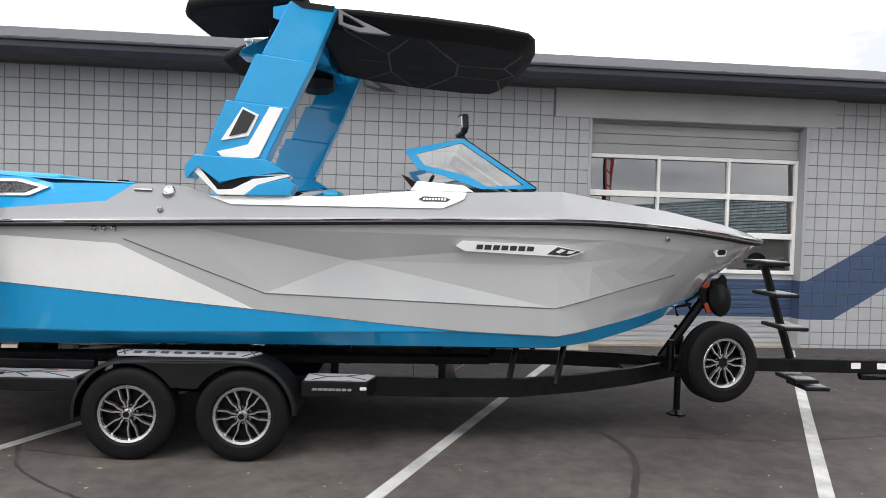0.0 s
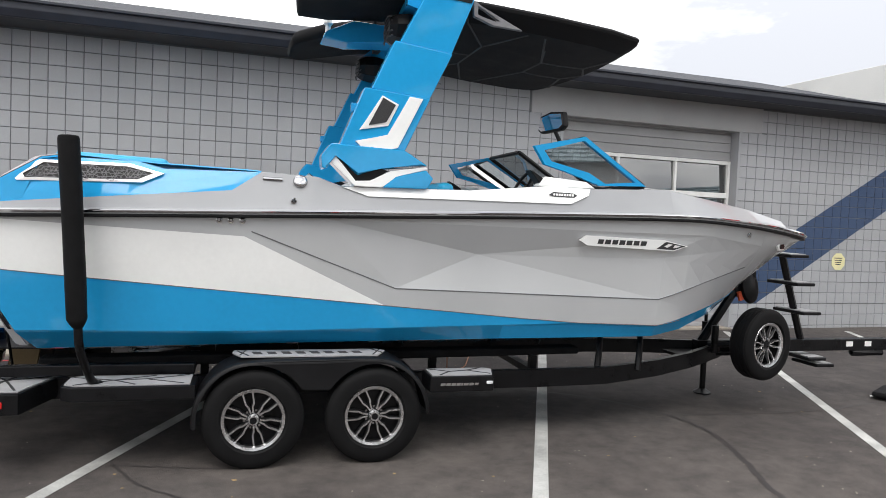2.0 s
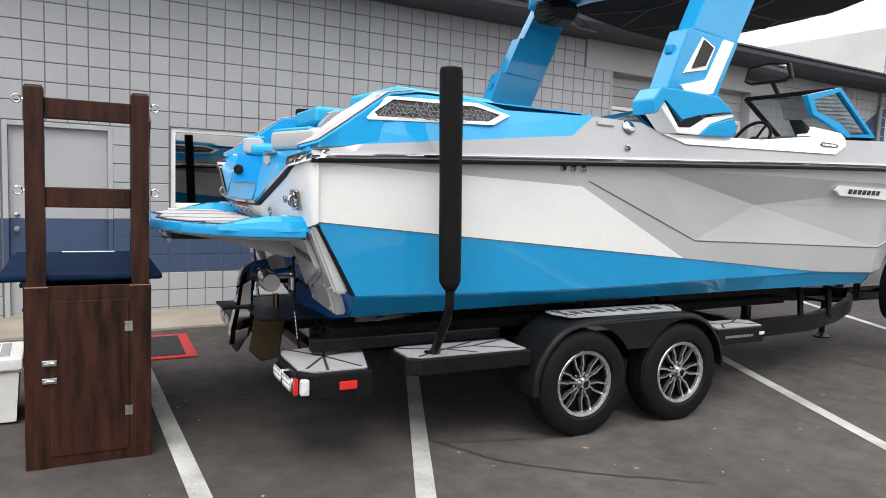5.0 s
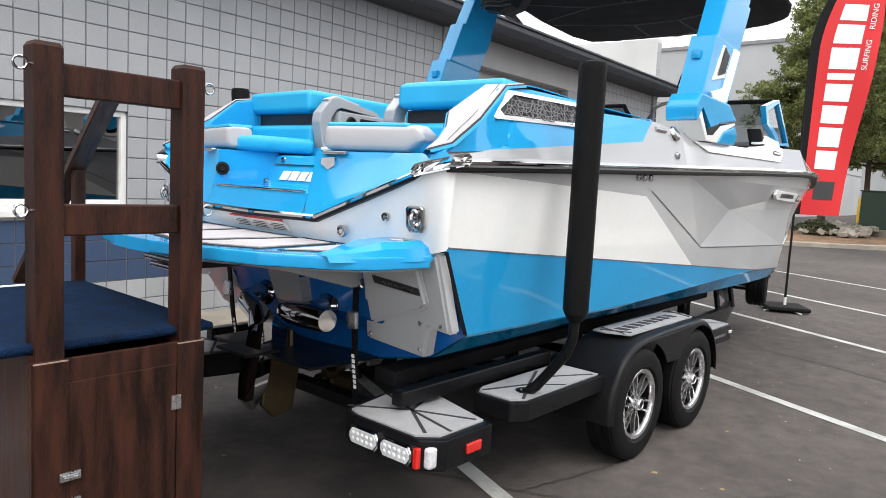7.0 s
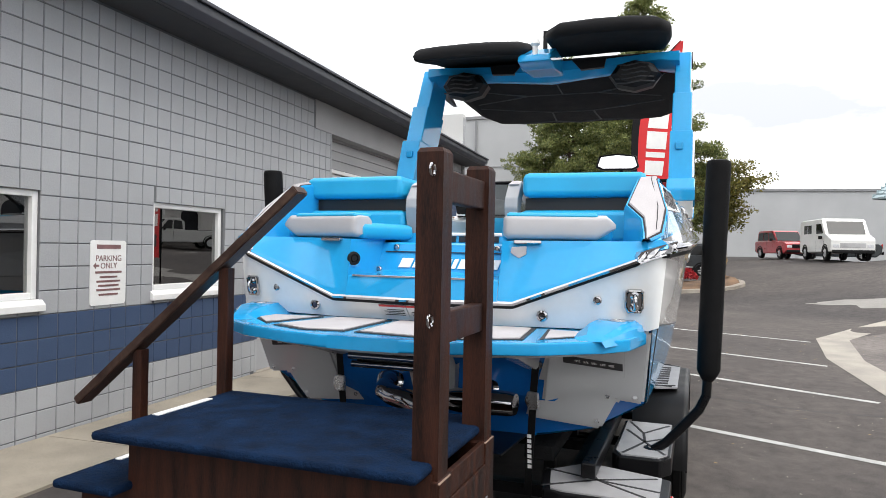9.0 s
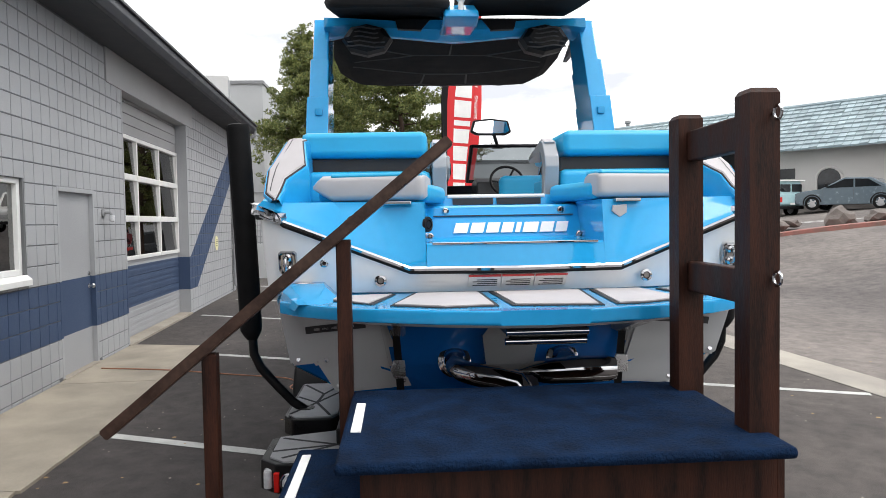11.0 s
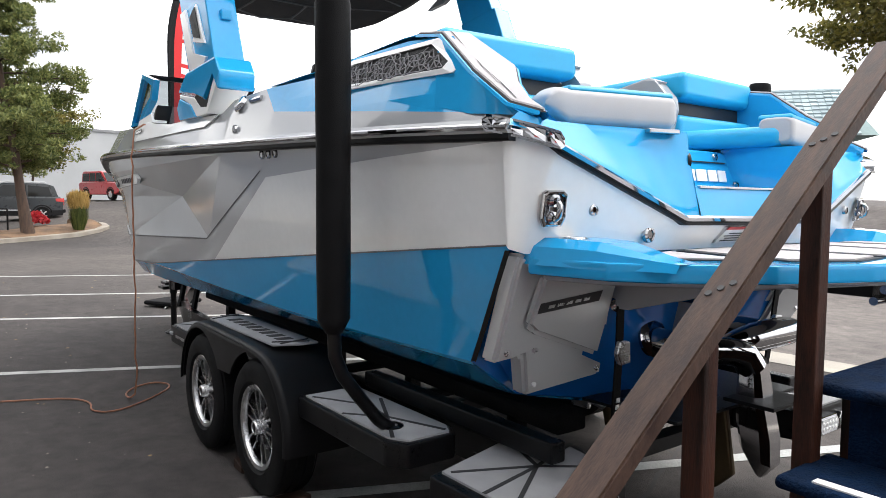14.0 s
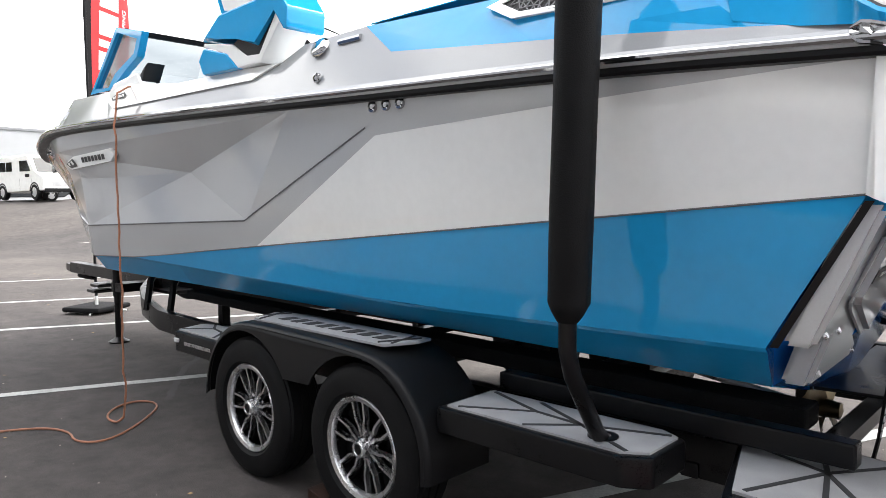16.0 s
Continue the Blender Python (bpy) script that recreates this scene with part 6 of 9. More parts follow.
# ---- folding tower ----
for s in (-1, 1):
    M = Matrix.Diagonal((1, s, 1, 1))
    tw = None
    bm = B()
    slab(bm, [(0.285, 3.40), (0.63, 3.365), (0.468, 2.95), (0.085, 3.0)], "y", 1.085, 1.215, bevel=0.014, m=M)
    tw = part("tower_leg", bm, BLUE, boat, "glossy blue folding tower leg", smooth=30)
    bm = B()
    slab(bm, [(0.05, 3.01), (0.475, 2.955), (0.315, 2.615), (-0.105, 2.66)], "y", 1.075, 1.228, bevel=0.012, m=M)
    part("leg_sleeve", bm, BLUE, tw, smooth=30)
    bm = B()
    slab(bm, [(-0.155, 2.665), (0.32, 2.622), (0.145, 2.235), (-0.315, 2.255)], "y", 1.065, 1.240, bevel=0.012, m=M)
    box(bm, -0.235, s * 1.14 - 0.03, 2.50, -0.17, s * 1.14 + 0.03, 2.56, bevel=0.01)
    part("leg_sleeve", bm, BLUE, tw, smooth=30)
    bm = B()
    slab(bm, [(-0.44, 2.175), (-0.375, 2.262), (0.14, 2.245), (0.315, 2.142), (-0.03, 2.118), (-0.185, 2.048), (-0.345, 2.20), (-0.40, 2.085), (-0.43, 2.085)], "y", 1.055, 1.262, bevel=0.014, m=M)
    part("leg_knee", bm, BLUE, tw, smooth=30)
    bm = B()
    slab(bm, [(-0.01, 1.972), (0.085, 2.056), (0.305, 2.112), (0.36, 2.055), (0.315, 1.978)], "y", 1.06, 1.255, bevel=0.012, m=M)
    part("leg_foot", bm, BLUE, tw, smooth=30)
    bm = B()
    slab(bm, [(-0.372, 2.225), (-0.335, 2.17), (-0.20, 2.005), (-0.095, 2.012), (0.045, 2.092), (0.305, 2.136), (0.318, 2.118), (0.085, 2.06), (-0.008, 1.974), (-0.20, 1.974), (-0.385, 2.15)], "y", 1.07, 1.248, bevel=0.006, m=M)
    part("foot_trim", bm, WHITE, tw, "white hinge trim")
    bm = B()
    slab(bm, [(-0.345, 2.185), (-0.187, 2.05), (-0.03, 2.115), (0.03, 2.09), (-0.095, 2.012), (-0.20, 2.004)], "y", 1.10, 1.244, m=M)
    part("hinge_recess", bm, BLACKSAT, tw)
    bm = B()
    slab(bm, [(-0.03, 2.615), (0.09, 2.56), (0.018, 2.405), (-0.185, 2.365), (-0.15, 2.42)], "y", 1.236, 1.250, bevel=0.004, m=M)
    slab(bm, [(0.165, 2.622), (0.262, 2.612), (0.092, 2.255), (-0.122, 2.202), (-0.21, 2.287), (0.017, 2.341)], "y", 1.236, 1.254, bevel=0.004, m=M)
    part("chevron", bm, WHITE, tw, "white chevron trim")
    bm = B()
    slab(bm, [(-0.025, 2.598), (0.066, 2.554), (0.003, 2.43), (-0.122, 2.40)], "y", 1.2525, 1.256, m=M)
    part("vent", bm, MESH, tw, "black leg vent")
    bm = B()
    slab(bm, [(0.30, 3.40), (0.615, 3.37), (0.60, 3.33), (0.38, 3.35)], "y", 1.2155, 1.222, m=M)
    part("leg_cap", bm, BLACKSAT, tw)
    # bimini bracket: open pointed link
    bm = B()
    o_ = [(0.635, 3.372), (0.70, 3.335), (1.02, 3.195), (0.86, 3.205), (0.79, 3.208), (0.64, 3.262)]
    i_ = [(0.668, 3.335), (0.715, 3.315), (0.84, 3.245), (0.80, 3.238), (0.70, 3.262), (0.668, 3.275)]
    fr_v = [[bm.verts.new((x, s * y, z)) for x, z in q] for q, y in ((o_, 1.165), (i_, 1.165), (i_, 1.125), (o_, 1.125))]
    for a, b in zip(fr_v, fr_v[1:] + fr_v[:1]):
        for k in range(6):
            bm.faces.new((a[k], a[(k + 1) % 6], b[(k + 1) % 6], b[k]))
    bmesh.ops.recalc_face_normals(bm, faces=bm.faces[:])
    part("canopy_bracket", bm, MESHG, tw, "grey open bracket")
    # tower speaker in a ribbed can
    bm = B()
    turned(bm, [(0, -0.03), (0.10, -0.03), (0.135, 0.02), (0.15, 0.10), (0.14, 0.22), (0.09, 0.28), (0, 0.29)], 8, pose(0.10, s * 0.76, 3.20, 0, 90, 0) @ Matrix.Diagonal((0.86, 1.45, 1, 1)))
    spk = part("tower_speaker", bm, BLACKSAT, tw, "black ribbed tower speaker")
    bm = B()
    for k in range(5):
        z = 3.12 + k * 0.038
        tube(bm, [(0.085, s * (0.60 + 0.01 * k), z), (0.065, s * 0.70, z - 0.012), (0.065, s * 0.82, z + 0.008), (0.085, s * (0.93 - 0.01 * k), z)], 0.007, 5)
    part("speaker_rib", bm, SEAM, spk)
bm = B()
rings = []
for y, z, h, w in ((-1.12, 3.33, 0.16, 0.30), (-0.95, 3.345, 0.12, 0.26), (-0.5, 3.325, 0.12, 0.22), (-0.2, 3.32, 0.16, 0.24), (0.0, 3.315, 0.18, 0.26), (0.2, 3.32, 0.16, 0.24), (0.5, 3.325, 0.12, 0.22), (0.95, 3.345, 0.12, 0.26), (1.12, 3.33, 0.16, 0.30)):
    rings.append([(0.30 - w / 2, y, z - h * 0.2), (0.30 - w / 2, y, z + h * 0.3), (0.30, y, z + h / 2), (0.30 + w / 2, y, z + h * 0.3), (0.30 + w / 2, y, z - h / 2), (0.32, y, z - h / 2)])
skin(bm, rings, close=True, caps=True)
arch = part("tower_arch", bm, BLUE, boat, "blue tower cross arch", smooth=30)
for s in (-1, 1):
    bm = B()
    slab(bm, [(s * 0.22, 3.37), (s * 0.52, 3.365), (s * 0.50, 3.29), (s * 0.30, 3.28)], "x", 0.165, 0.22)
    part("arch_light", bm, BLACKSAT, arch, "dark light bar in the arch")
bm = B()
slab(bm, [(-0.36, 3.24), (-0.33, 3.30), (-0.10, 3.41), (0.25, 3.40), (0.25, 3.25), (-0.15, 3.22)], "y", -0.14, 0.14, bevel=0.02)
part("tow_prong", bm, BLUE, arch, "blue tow point", smooth=30)
bm = B()
tube(bm, [(-0.30, 0, 3.28), (-0.30, 0, 3.40)], 0.022, 12)
turned(bm, [(0, 0.06), (0.034, 0.055), (0.040, 0.018), (0.024, 0.0), (0, 0)], 16, pose(-0.30, 0, 3.375))
part("tow_pin", bm, WHITEP, arch, "white tow pin", smooth=True)
bm = B()
tube(bm, [(0.1, 0.0, 3.40), (0.1, 0.0, 3.62)], 0.02, 8)
part("antenna", bm, BLACKSAT, arch)


# ---- bimini canopy: forward panel and two drooping aft boards ----
def pillow(bm, outline, ztop, thick, inner=(1.0, 0.97, 0.5), x_c=0.0, y_c=0.0):
    """A padded sheet over an outline, with soft edges; ztop(x, y) gives its height."""
    rings = []
    for sc, zo in ((0.0, thick / 2), (0.5, thick / 2), (0.9, thick * 0.46), (0.97, thick * 0.32), (1.0, 0.0), (0.97, -thick * 0.34), (0.9, -thick * 0.46), (0.5, -thick / 2), (0.0, -thick / 2)):
        rings.append([(x_c + (x - x_c) * sc, y_c + (y - y_c) * sc, ztop(x_c + (x - x_c) * sc, y_c + (y - y_c) * sc) + zo) for x, y in outline])
    skin(bm, rings, close=True)
    bmesh.ops.remove_doubles(bm, verts=bm.verts[:], dist=1e-4)
    return bm


FR = [(0.35, 0.98), (0.75, 1.10), (1.30, 1.145), (1.80, 1.125), (2.08, 1.03), (2.14, 0.90), (2.22, 0.45), (2.24, 0.0)]
FALL = [(x, -y) for x, y in FR] + [(x, y) for x, y in FR[:-1][::-1]]
fz = lambda x, y: 3.425 - 0.083 * max(0.0, x - 0.35) - 0.04 * (abs(y) / 1.15) ** 3
bm = B()
rings = []
for sc, zo in ((0.0, 0.055), (0.5, 0.055), (0.93, 0.050), (0.985, 0.034), (1.0, 0.016), (0.995, -0.004), (0.96, -0.04), (0.87, -0.10), (0.5, -0.118), (0.0, -0.112)):
    rings.append([(1.25 + (x - 1.25) * sc, y * sc, fz(1.25 + (x - 1.25) * sc, y * sc) + zo) for x, y in FALL])
skin(bm, rings, close=True)
bmesh.ops.remove_doubles(bm, verts=bm.verts[:], dist=1e-4)


def belly(x, y):
    """Depth of the canopy's underside below its spread at a place."""
    r = 0.0
    for (ax, ay), (bx, by) in zip(FALL, FALL[1:] + FALL[:1]):
        nx, ny = by - ay, ax - bx
        reach = (ax - 1.25) * nx + ay * ny
        r = max(r, ((x - 1.25) * nx + y * ny) / reach)
    return lerp_table([(0.0, -0.112), (0.5, -0.118), (0.87, -0.10), (0.96, -0.04), (0.995, -0.004)], r)


can = part("bimini_canopy", bm, CANVAS, boat, "black canvas bimini with bound seams", smooth=25)
for a, b in (((0.634, -0.98), (0.97, -0.35)), ((0.634, 0.98), (0.97, 0.35)), ((0.97, -0.35), (1.16, -0.93)), ((0.97, 0.35), (1.16, 0.93)), ((0.97, -0.35), (0.97, 0.35)), ((1.30, -0.95), (1.58, -0.22)), ((1.30, 0.95), (1.58, 0.22)), ((1.58, -0.22), (1.58, 0.22)), ((1.58, -0.22), (1.44, -0.62)), ((1.58, -0.22), (1.98, -0.25)), ((1.58, 0.22), (1.98, 0.25)), ((1.98, -0.25), (2.06, -0.72)), ((1.98, 0.25), (2.06, 0.72)), ((1.98, -0.25), (2.10, 0.0)), ((1.98, 0.25), (2.10, 0.0)), ((0.5, 0.0), (0.97, 0.0))):
    n = 12
    bm = B()
    tube(bm, [(a[0] + (b[0] - a[0]) * k / n, a[1] + (b[1] - a[1]) * k / n, fz(a[0] + (b[0] - a[0]) * k / n, a[1] + (b[1] - a[1]) * k / n) + belly(a[0] + (b[0] - a[0]) * k / n, a[1] + (b[1] - a[1]) * k / n)) for k in range(n + 1)], 0.010, 6)
    part("seam", bm, SEAM, can)
for s in (-1, 1):
    ol = [(-0.60, 0.50), (-0.58, 0.22), (-0.35, 0.09), (0.05, 0.06), (0.36, 0.06), (0.38, 0.55), (0.36, 1.00), (0.10, 1.06), (-0.30, 1.07), (-0.52, 1.00), (-0.60, 0.80)]
    wz = lambda x, y: (3.455 if y > 0 else 3.49) - (0.24 if y > 0 else 0.13) * max(0.0, 0.2 - x) ** 1.4 + 0.02 * math.cos((abs(y) - 0.55) * 3)
    bm = B()
    pillow(bm, [(x, s * y) for x, y in ol], wz, 0.125, x_c=-0.1, y_c=s * 0.55)
    part("aft_canopy", bm, CANVAS, can, "drooping black canvas aft flap", smooth=60)
# ---- tandem-axle trailer ----
tl = thing("boat_trailer", "black tandem-axle boat trailer with grey step pads", "trailer", pose(0, 0, 0))


def wheel_parts(parent, m, spare=False):
    """Tyre, spoked rim, hub. The wheel's outer face looks along -y."""
    turn = m @ pose(0, 0, 0, 90, 0, 0)
    bm = B()
    R, W = 0.345, 0.105
    prof = [(0.214, -W * 0.8), (0.232, -W), (0.290, -W * 1.04), (0.325, -W * 0.92), (0.338, -W * 0.80), (0.336, -W * 0.74), (R, -W * 0.66), (R, -W * 0.5), (R, -W * 0.28), (R - 0.008, -W * 0.25), (R - 0.008, -W * 0.2), (R, -W * 0.17), (R, W * 0.17), (R - 0.008, W * 0.2), (R - 0.008, W * 0.25), (R, W * 0.28), (R, W * 0.5), (R, W * 0.66), (0.336, W * 0.74), (0.338, W * 0.80), (0.325, W * 0.92), (0.290, W * 1.04), (0.232, W), (0.214, W * 0.8)]
    turned(bm, prof, 56)
    tyre = part("tyre", bm, RUBBER, parent, "black ribbed trailer tyre", smooth=40, m=turn)
    bm = B()
    turned(bm, [(0.208, W * 0.72), (0.216, W * 0.86), (0.212, W * 0.90), (0.198, W * 0.84), (0.194, W * 0.55), (0.190, W * 0.1), (0.190, -W * 0.7)], 56)
    rim = part("rim", bm, BLACK, parent, "black wheel barrel", smooth=40, m=turn)
    bm = B()
    turned(bm, [(0.2085, W * 0.725), (0.2165, W * 0.865), (0.2125, W * 0.905), (0.194, W * 0.86), (0.189, W * 0.74), (0.188, W * 0.62)], 56)
    part("rim_lip", bm, ALLOY, rim, "bright machined rim lip", smooth=40)
    bm = B()
    turned(bm, [(0.0, W * 0.16), (0.192, W * 0.16)], 40)
    part("rim_well", bm, BLACK, rim)
    bm = B()
    bk = B()
    for k in range(6):
        for sg in (-1, 1):
            c0 = k * 60
            pts = []
            for r, off in ((0.045, 0.012), (0.085, 0.014), (0.115, 0.028), (0.195, 0.034)):
                a = radians(c0) + sg * off / r * (1.0 if r > 0.05 else 0.6)
                pts.append((r * math.cos(a), r * math.sin(a)))
            for (x0, y0), (x1, y1), w0, w1 in zip(pts, pts[1:], (0.013, 0.012, 0.011), (0.012, 0.011, 0.011)):
                d = Vector((x1 - x0, y1 - y0)).normalized()
                n = Vector((-d.y, d.x))
                slab(bm, [(x0 + n.x * w0 / 2, y0 + n.y * w0 / 2), (x1 + n.x * w1 / 2, y1 + n.y * w1 / 2), (x1 - n.x * w1 / 2, y1 - n.y * w1 / 2), (x0 - n.x * w0 / 2, y0 - n.y * w0 / 2)], "z", W * 0.45, W * 0.66)
                w2 = w0 * 2.1
                slab(bk, [(x0 + n.x * w2 / 2, y0 + n.y * w2 / 2), (x1 + n.x * w2 / 2, y1 + n.y * w2 / 2), (x1 - n.x * w2 / 2, y1 - n.y * w2 / 2), (x0 - n.x * w2 / 2, y0 - n.y * w2 / 2)], "z", W * 0.28, W * 0.46)
    part("spoke", bm, ALLOY, rim, "bright machined twin spokes")
    part("spoke_back", bk, BLACK, rim)
    bm = B()
    if spare:
        turned(bm, [(0, W * 0.5), (0.04, W * 0.5), (0.05, W * 0.3), (0, W * 0.3)], 20)
    else:
        turned(bm, [(0.0, W * 0.93), (0.020, W * 0.93), (0.024, W * 1.02), (0.032, W * 1.02), (0.038, W * 0.9), (0.040, W * 0.5), (0.055, W * 0.3), (0, W * 0.3)], 24)
    part("hub", bm, ALLOY if not spare else BLACK, rim, smooth=35)
    if not spare:
        bm = B()
        turned(bm, [(0, W * 1.0), (0.020, W * 1.0), (0.023, W * 0.94), (0, W * 0.94)], 16)
        part("hub_cap", bm, BLACK, rim, smooth=35)
    for k in range(6):
        bm = B()
        a = radians(k * 60 + 30)
        tube(bm, [(0.062 * math.cos(a), 0.062 * math.sin(a), W * 0.2), (0.062 * math.cos(a), 0.062 * math.sin(a), W * 0.5)], 0.009, 6)
        part("lug_nut", bm, CHROME, rim)
    return tyre


for x in (0.0, -0.838):
    for s in (-1, 1):
        wh = new("wheel")
        wh.parent = tl
        wheel_parts(wh, pose(x, s * 1.135, 0.343, 0, 0, 0 if s < 0 else 180) @ pose(0, 0, 0, 0, 17.0 if x else 0.0, 0))
sp = new("spare_wheel")
sp.parent = tl
sp["label"] = "spare wheel on the tongue bracket"
wheel_parts(sp, pose(3.90, -0.46, 0.685, 0, 0, 14), spare=True)

FENDER = BLACKSAT
for s in (-1, 1):
    M = Matrix.Diagonal((1, s, 1, 1))
    # double-arched fender
    outer = [(-1.245, 0.30), (-1.245, 0.42), (-1.205, 0.54), (-1.11, 0.665), (-0.98, 0.738), (-0.80, 0.758), (-0.40, 0.765), (0.0, 0.770), (0.14, 0.745), (0.27, 0.665), (0.36, 0.55), (0.405, 0.42), (0.405, 0.36)]
    for _ in range(2):
        outer = outer[:1] + [q for a, b in zip(outer, outer[1:]) for q in ((a[0] * 0.75 + b[0] * 0.25, a[1] * 0.75 + b[1] * 0.25), (a[0] * 0.25 + b[0] * 0.75, a[1] * 0.25 + b[1] * 0.75))] + outer[-1:]
    bm = B()
    rings = []
    for x, z in outer:
        d = Vector((-0.42 - x, 0.30 - z)).normalized()
        at = lambda y, k: (x + d.x * k, s * y, z + d.y * k)
        rings.append([at(0.90, 0.0), at(1.215, 0.0), at(1.236, 0.005), at(1.248, 0.017), at(1.251, 0.034), at(1.238, 0.034), at(1.225, 0.018), at(0.90, 0.014)])
    skin(bm, rings, close=True, caps=True)
    # side plate with the two wheel arches cut out of it
    inner = [(0.383 * math.cos(radians(a)), 0.343 + 0.383 * math.sin(radians(a))) for a in range(4, 150, 9)] + [(-0.838 + 0.383 * math.cos(radians(a)), 0.343 + 0.383 * math.sin(radians(a))) for a in range(33, 178, 9)]
    edge_o = [(x + (-0.42 - x) * 0.02, z - 0.012) for x, z in outer]
    slab(bm, edge_o + inner, "y", *sorted((s * 1.238, s * 1.2485)))
    fen = part("fender", bm, FENDER, tl, "black double-arched fender", smooth=40)
    bm = B()
    slab(bm, [(-0.98, 0.955), (0.04, 0.955), (0.10, 1.01), (0.02, 1.175), (-0.93, 1.175), (-0.99, 1.04)], "z", 0.766, 0.776, m=M)
    part("step_pad", bm, STEPPAD, fen, "grey non-slip fender pad")
    bm = B()
    for k in range(8):
        x0 = -0.86 + k * 0.10
        slab(bm, [(x0, 1.03), (x0 + 0.06, 1.03), (x0 + 0.075, 1.11), (x0 + 0.015, 1.11)], "z", 0.776, 0.778, m=M)
    for a, b in (((-0.96, 0.99), (-0.88, 1.16)), ((-0.90, 0.97), (-0.94, 1.14)), ((0.0, 0.97), (0.06, 1.1)), ((0.06, 0.98), (-0.02, 1.17))):
        tube(bm, [(a[0], s * a[1], 0.776), (b[0], s * b[1], 0.776)], 0.006, 4)
    part("pad_print", bm, FOAMK, fen)

    # step behind the wheels and its pad
    def step(pts, z0, z1, name_lines):
        bm = B()
        slab(bm, pts, "z", z0, z1, bevel=0.012, m=M)
        st = part("step", bm, BLACK, tl, "black trailer step", smooth=30)
        cx, cy = sum(p[0] for p in pts) / len(pts), sum(p[1] for p in pts) / len(pts)
        bm = B()
        slab(bm, [(cx + (x - cx) * 0.93, cy + (y - cy) * 0.86) for x, y in pts], "z", z1, z1 + 0.008, m=M)
        part("step_pad", bm, STEPPAD, st, "grey non-slip step pad")
        bm = B()
        for a, b in name_lines:
            d = Vector((b[0] - a[0], b[1] - a[1])).normalized() * 0.008
            slab(bm, [(a[0] - d.y, a[1] + d.x), (a[0] + d.y, a[1] - d.x), (b[0] + d.y, b[1] - d.x), (b[0] - d.y, b[1] + d.x)], "z", z1 + 0.008, z1 + 0.010, m=M)
        part("pad_groove", bm, FOAMK, st)

    step([(-2.06, 0.90), (-1.99, 0.86), (-1.22, 0.86), (-1.22, 1.175), (-1.98, 1.175), (-2.06, 1.12)], 0.485, 0.585, (((-2.02, 0.92), (-1.75, 1.02)), ((-1.75, 1.02), (-1.98, 1.14)), ((-1.75, 1.02), (-1.60, 1.15)), ((-1.75, 1.02), (-1.50, 0.90)), ((-1.55, 1.0), (-1.30, 1.14)), ((-1.55, 1.0), (-1.28, 0.90)), ((-1.75, 1.02), (-1.55, 1.0))))
    step([(-2.68, 0.69), (-2.66, 0.61), (-2.36, 0.55), (-2.16, 0.74), (-2.28, 1.185), (-2.60, 1.185), (-2.68, 1.10)], 0.415, 0.555, (((-2.63, 0.60), (-2.45, 0.84)), ((-2.45, 0.84), (-2.62, 1.08)), ((-2.45, 0.84), (-2.32, 1.12)), ((-2.45, 0.84), (-2.20, 0.74)), ((-2.45, 0.84), (-2.36, 0.57)), ((-2.45, 0.84), (-2.52, 1.14))))
    step([(0.42, 0.90), (0.92, 0.90), (0.98, 0.96), (0.92, 1.16), (0.42, 1.16)], 0.48, 0.60, (((0.45, 0.93), (0.60, 1.03)), ((0.60, 1.03), (0.50, 1.14)), ((0.60, 1.03), (0.75, 1.0)), ((0.75, 1.0), (0.9, 1.12)), ((0.75, 1.0), (0.88, 0.92))))
    # bar lettering and marker lamps
    bm = B()
    x = 0.50
    for wd in (0.036, 0.034, 0.032, 0.03, 0.012, 0.038, 0.034, 0.03):
        slab(bm, [(x, 0.530), (x + wd, 0.530), (x + wd + 0.005, 0.549), (x + 0.005, 0.549)], "y", 1.160, 1.163, m=M)
        x += wd + 0.007
    part("name_print", bm, BRUSHED, tl, "pale slanted bar lettering")
    for x, y0, z in ((0.86, 1.165, 0.55),):
        bm = B()
        box(bm, x, s * y0 - 0.008, z - 0.012, x + 0.05, s * y0 + 0.008, z + 0.012, bevel=0.005)
        part("marker_lamp", bm, CLEARLENS, tl)
    bm = B()
    box(bm, -2.47, s * 1.190 - 0.008, 0.462, -2.37, s * 1.190 + 0.008, 0.508, bevel=0.006)
    part("marker_lamp", bm, REDLENS, tl, "red side marker lamp")
    for k, y in enumerate((0.785, 0.985)):
        bm = B()
        tmp_m = pose(-2.688, s * y, 0.475, 0, 0, 0)
        slab(bm, [(-0.094, -0.016), (-0.076, -0.042), (0.076, -0.042), (0.094, -0.016), (0.094, 0.016), (0.076, 0.042), (-0.076, 0.042), (-0.094, 0.016)], "x", -0.014, 0.012, bevel=0.006)
        tl_l = part("tail_lamp", bm, CHROME, tl, "chrome-rimmed clear tail lamp", m=tmp_m)
        bm = B()
        slab(bm, [(-0.083, -0.012), (-0.068, -0.033), (0.068, -0.033), (0.083, -0.012), (0.083, 0.012), (0.068, 0.033), (-0.068, 0.033), (-0.083, 0.012)], "x", -0.019, -0.013)
        part("lens", bm, CLEARLENS, tl_l)
        for j in range(10):
            bm = B()
            turned(bm, [(0, 0.004), (0.006, 0.003), (0.010, 0), (0, 0)], 8, pose(-0.019, -0.058 + (j % 5) * 0.029, -0.013 + (j // 5) * 0.026, 0, -90, 0))
            part("diode", bm, WHITEP, tl_l)
    bm = B()
    box(bm, -2.697, s * 1.096 - 0.013, 0.43, -2.67, s * 1.096 + 0.013, 0.52, bevel=0.005)
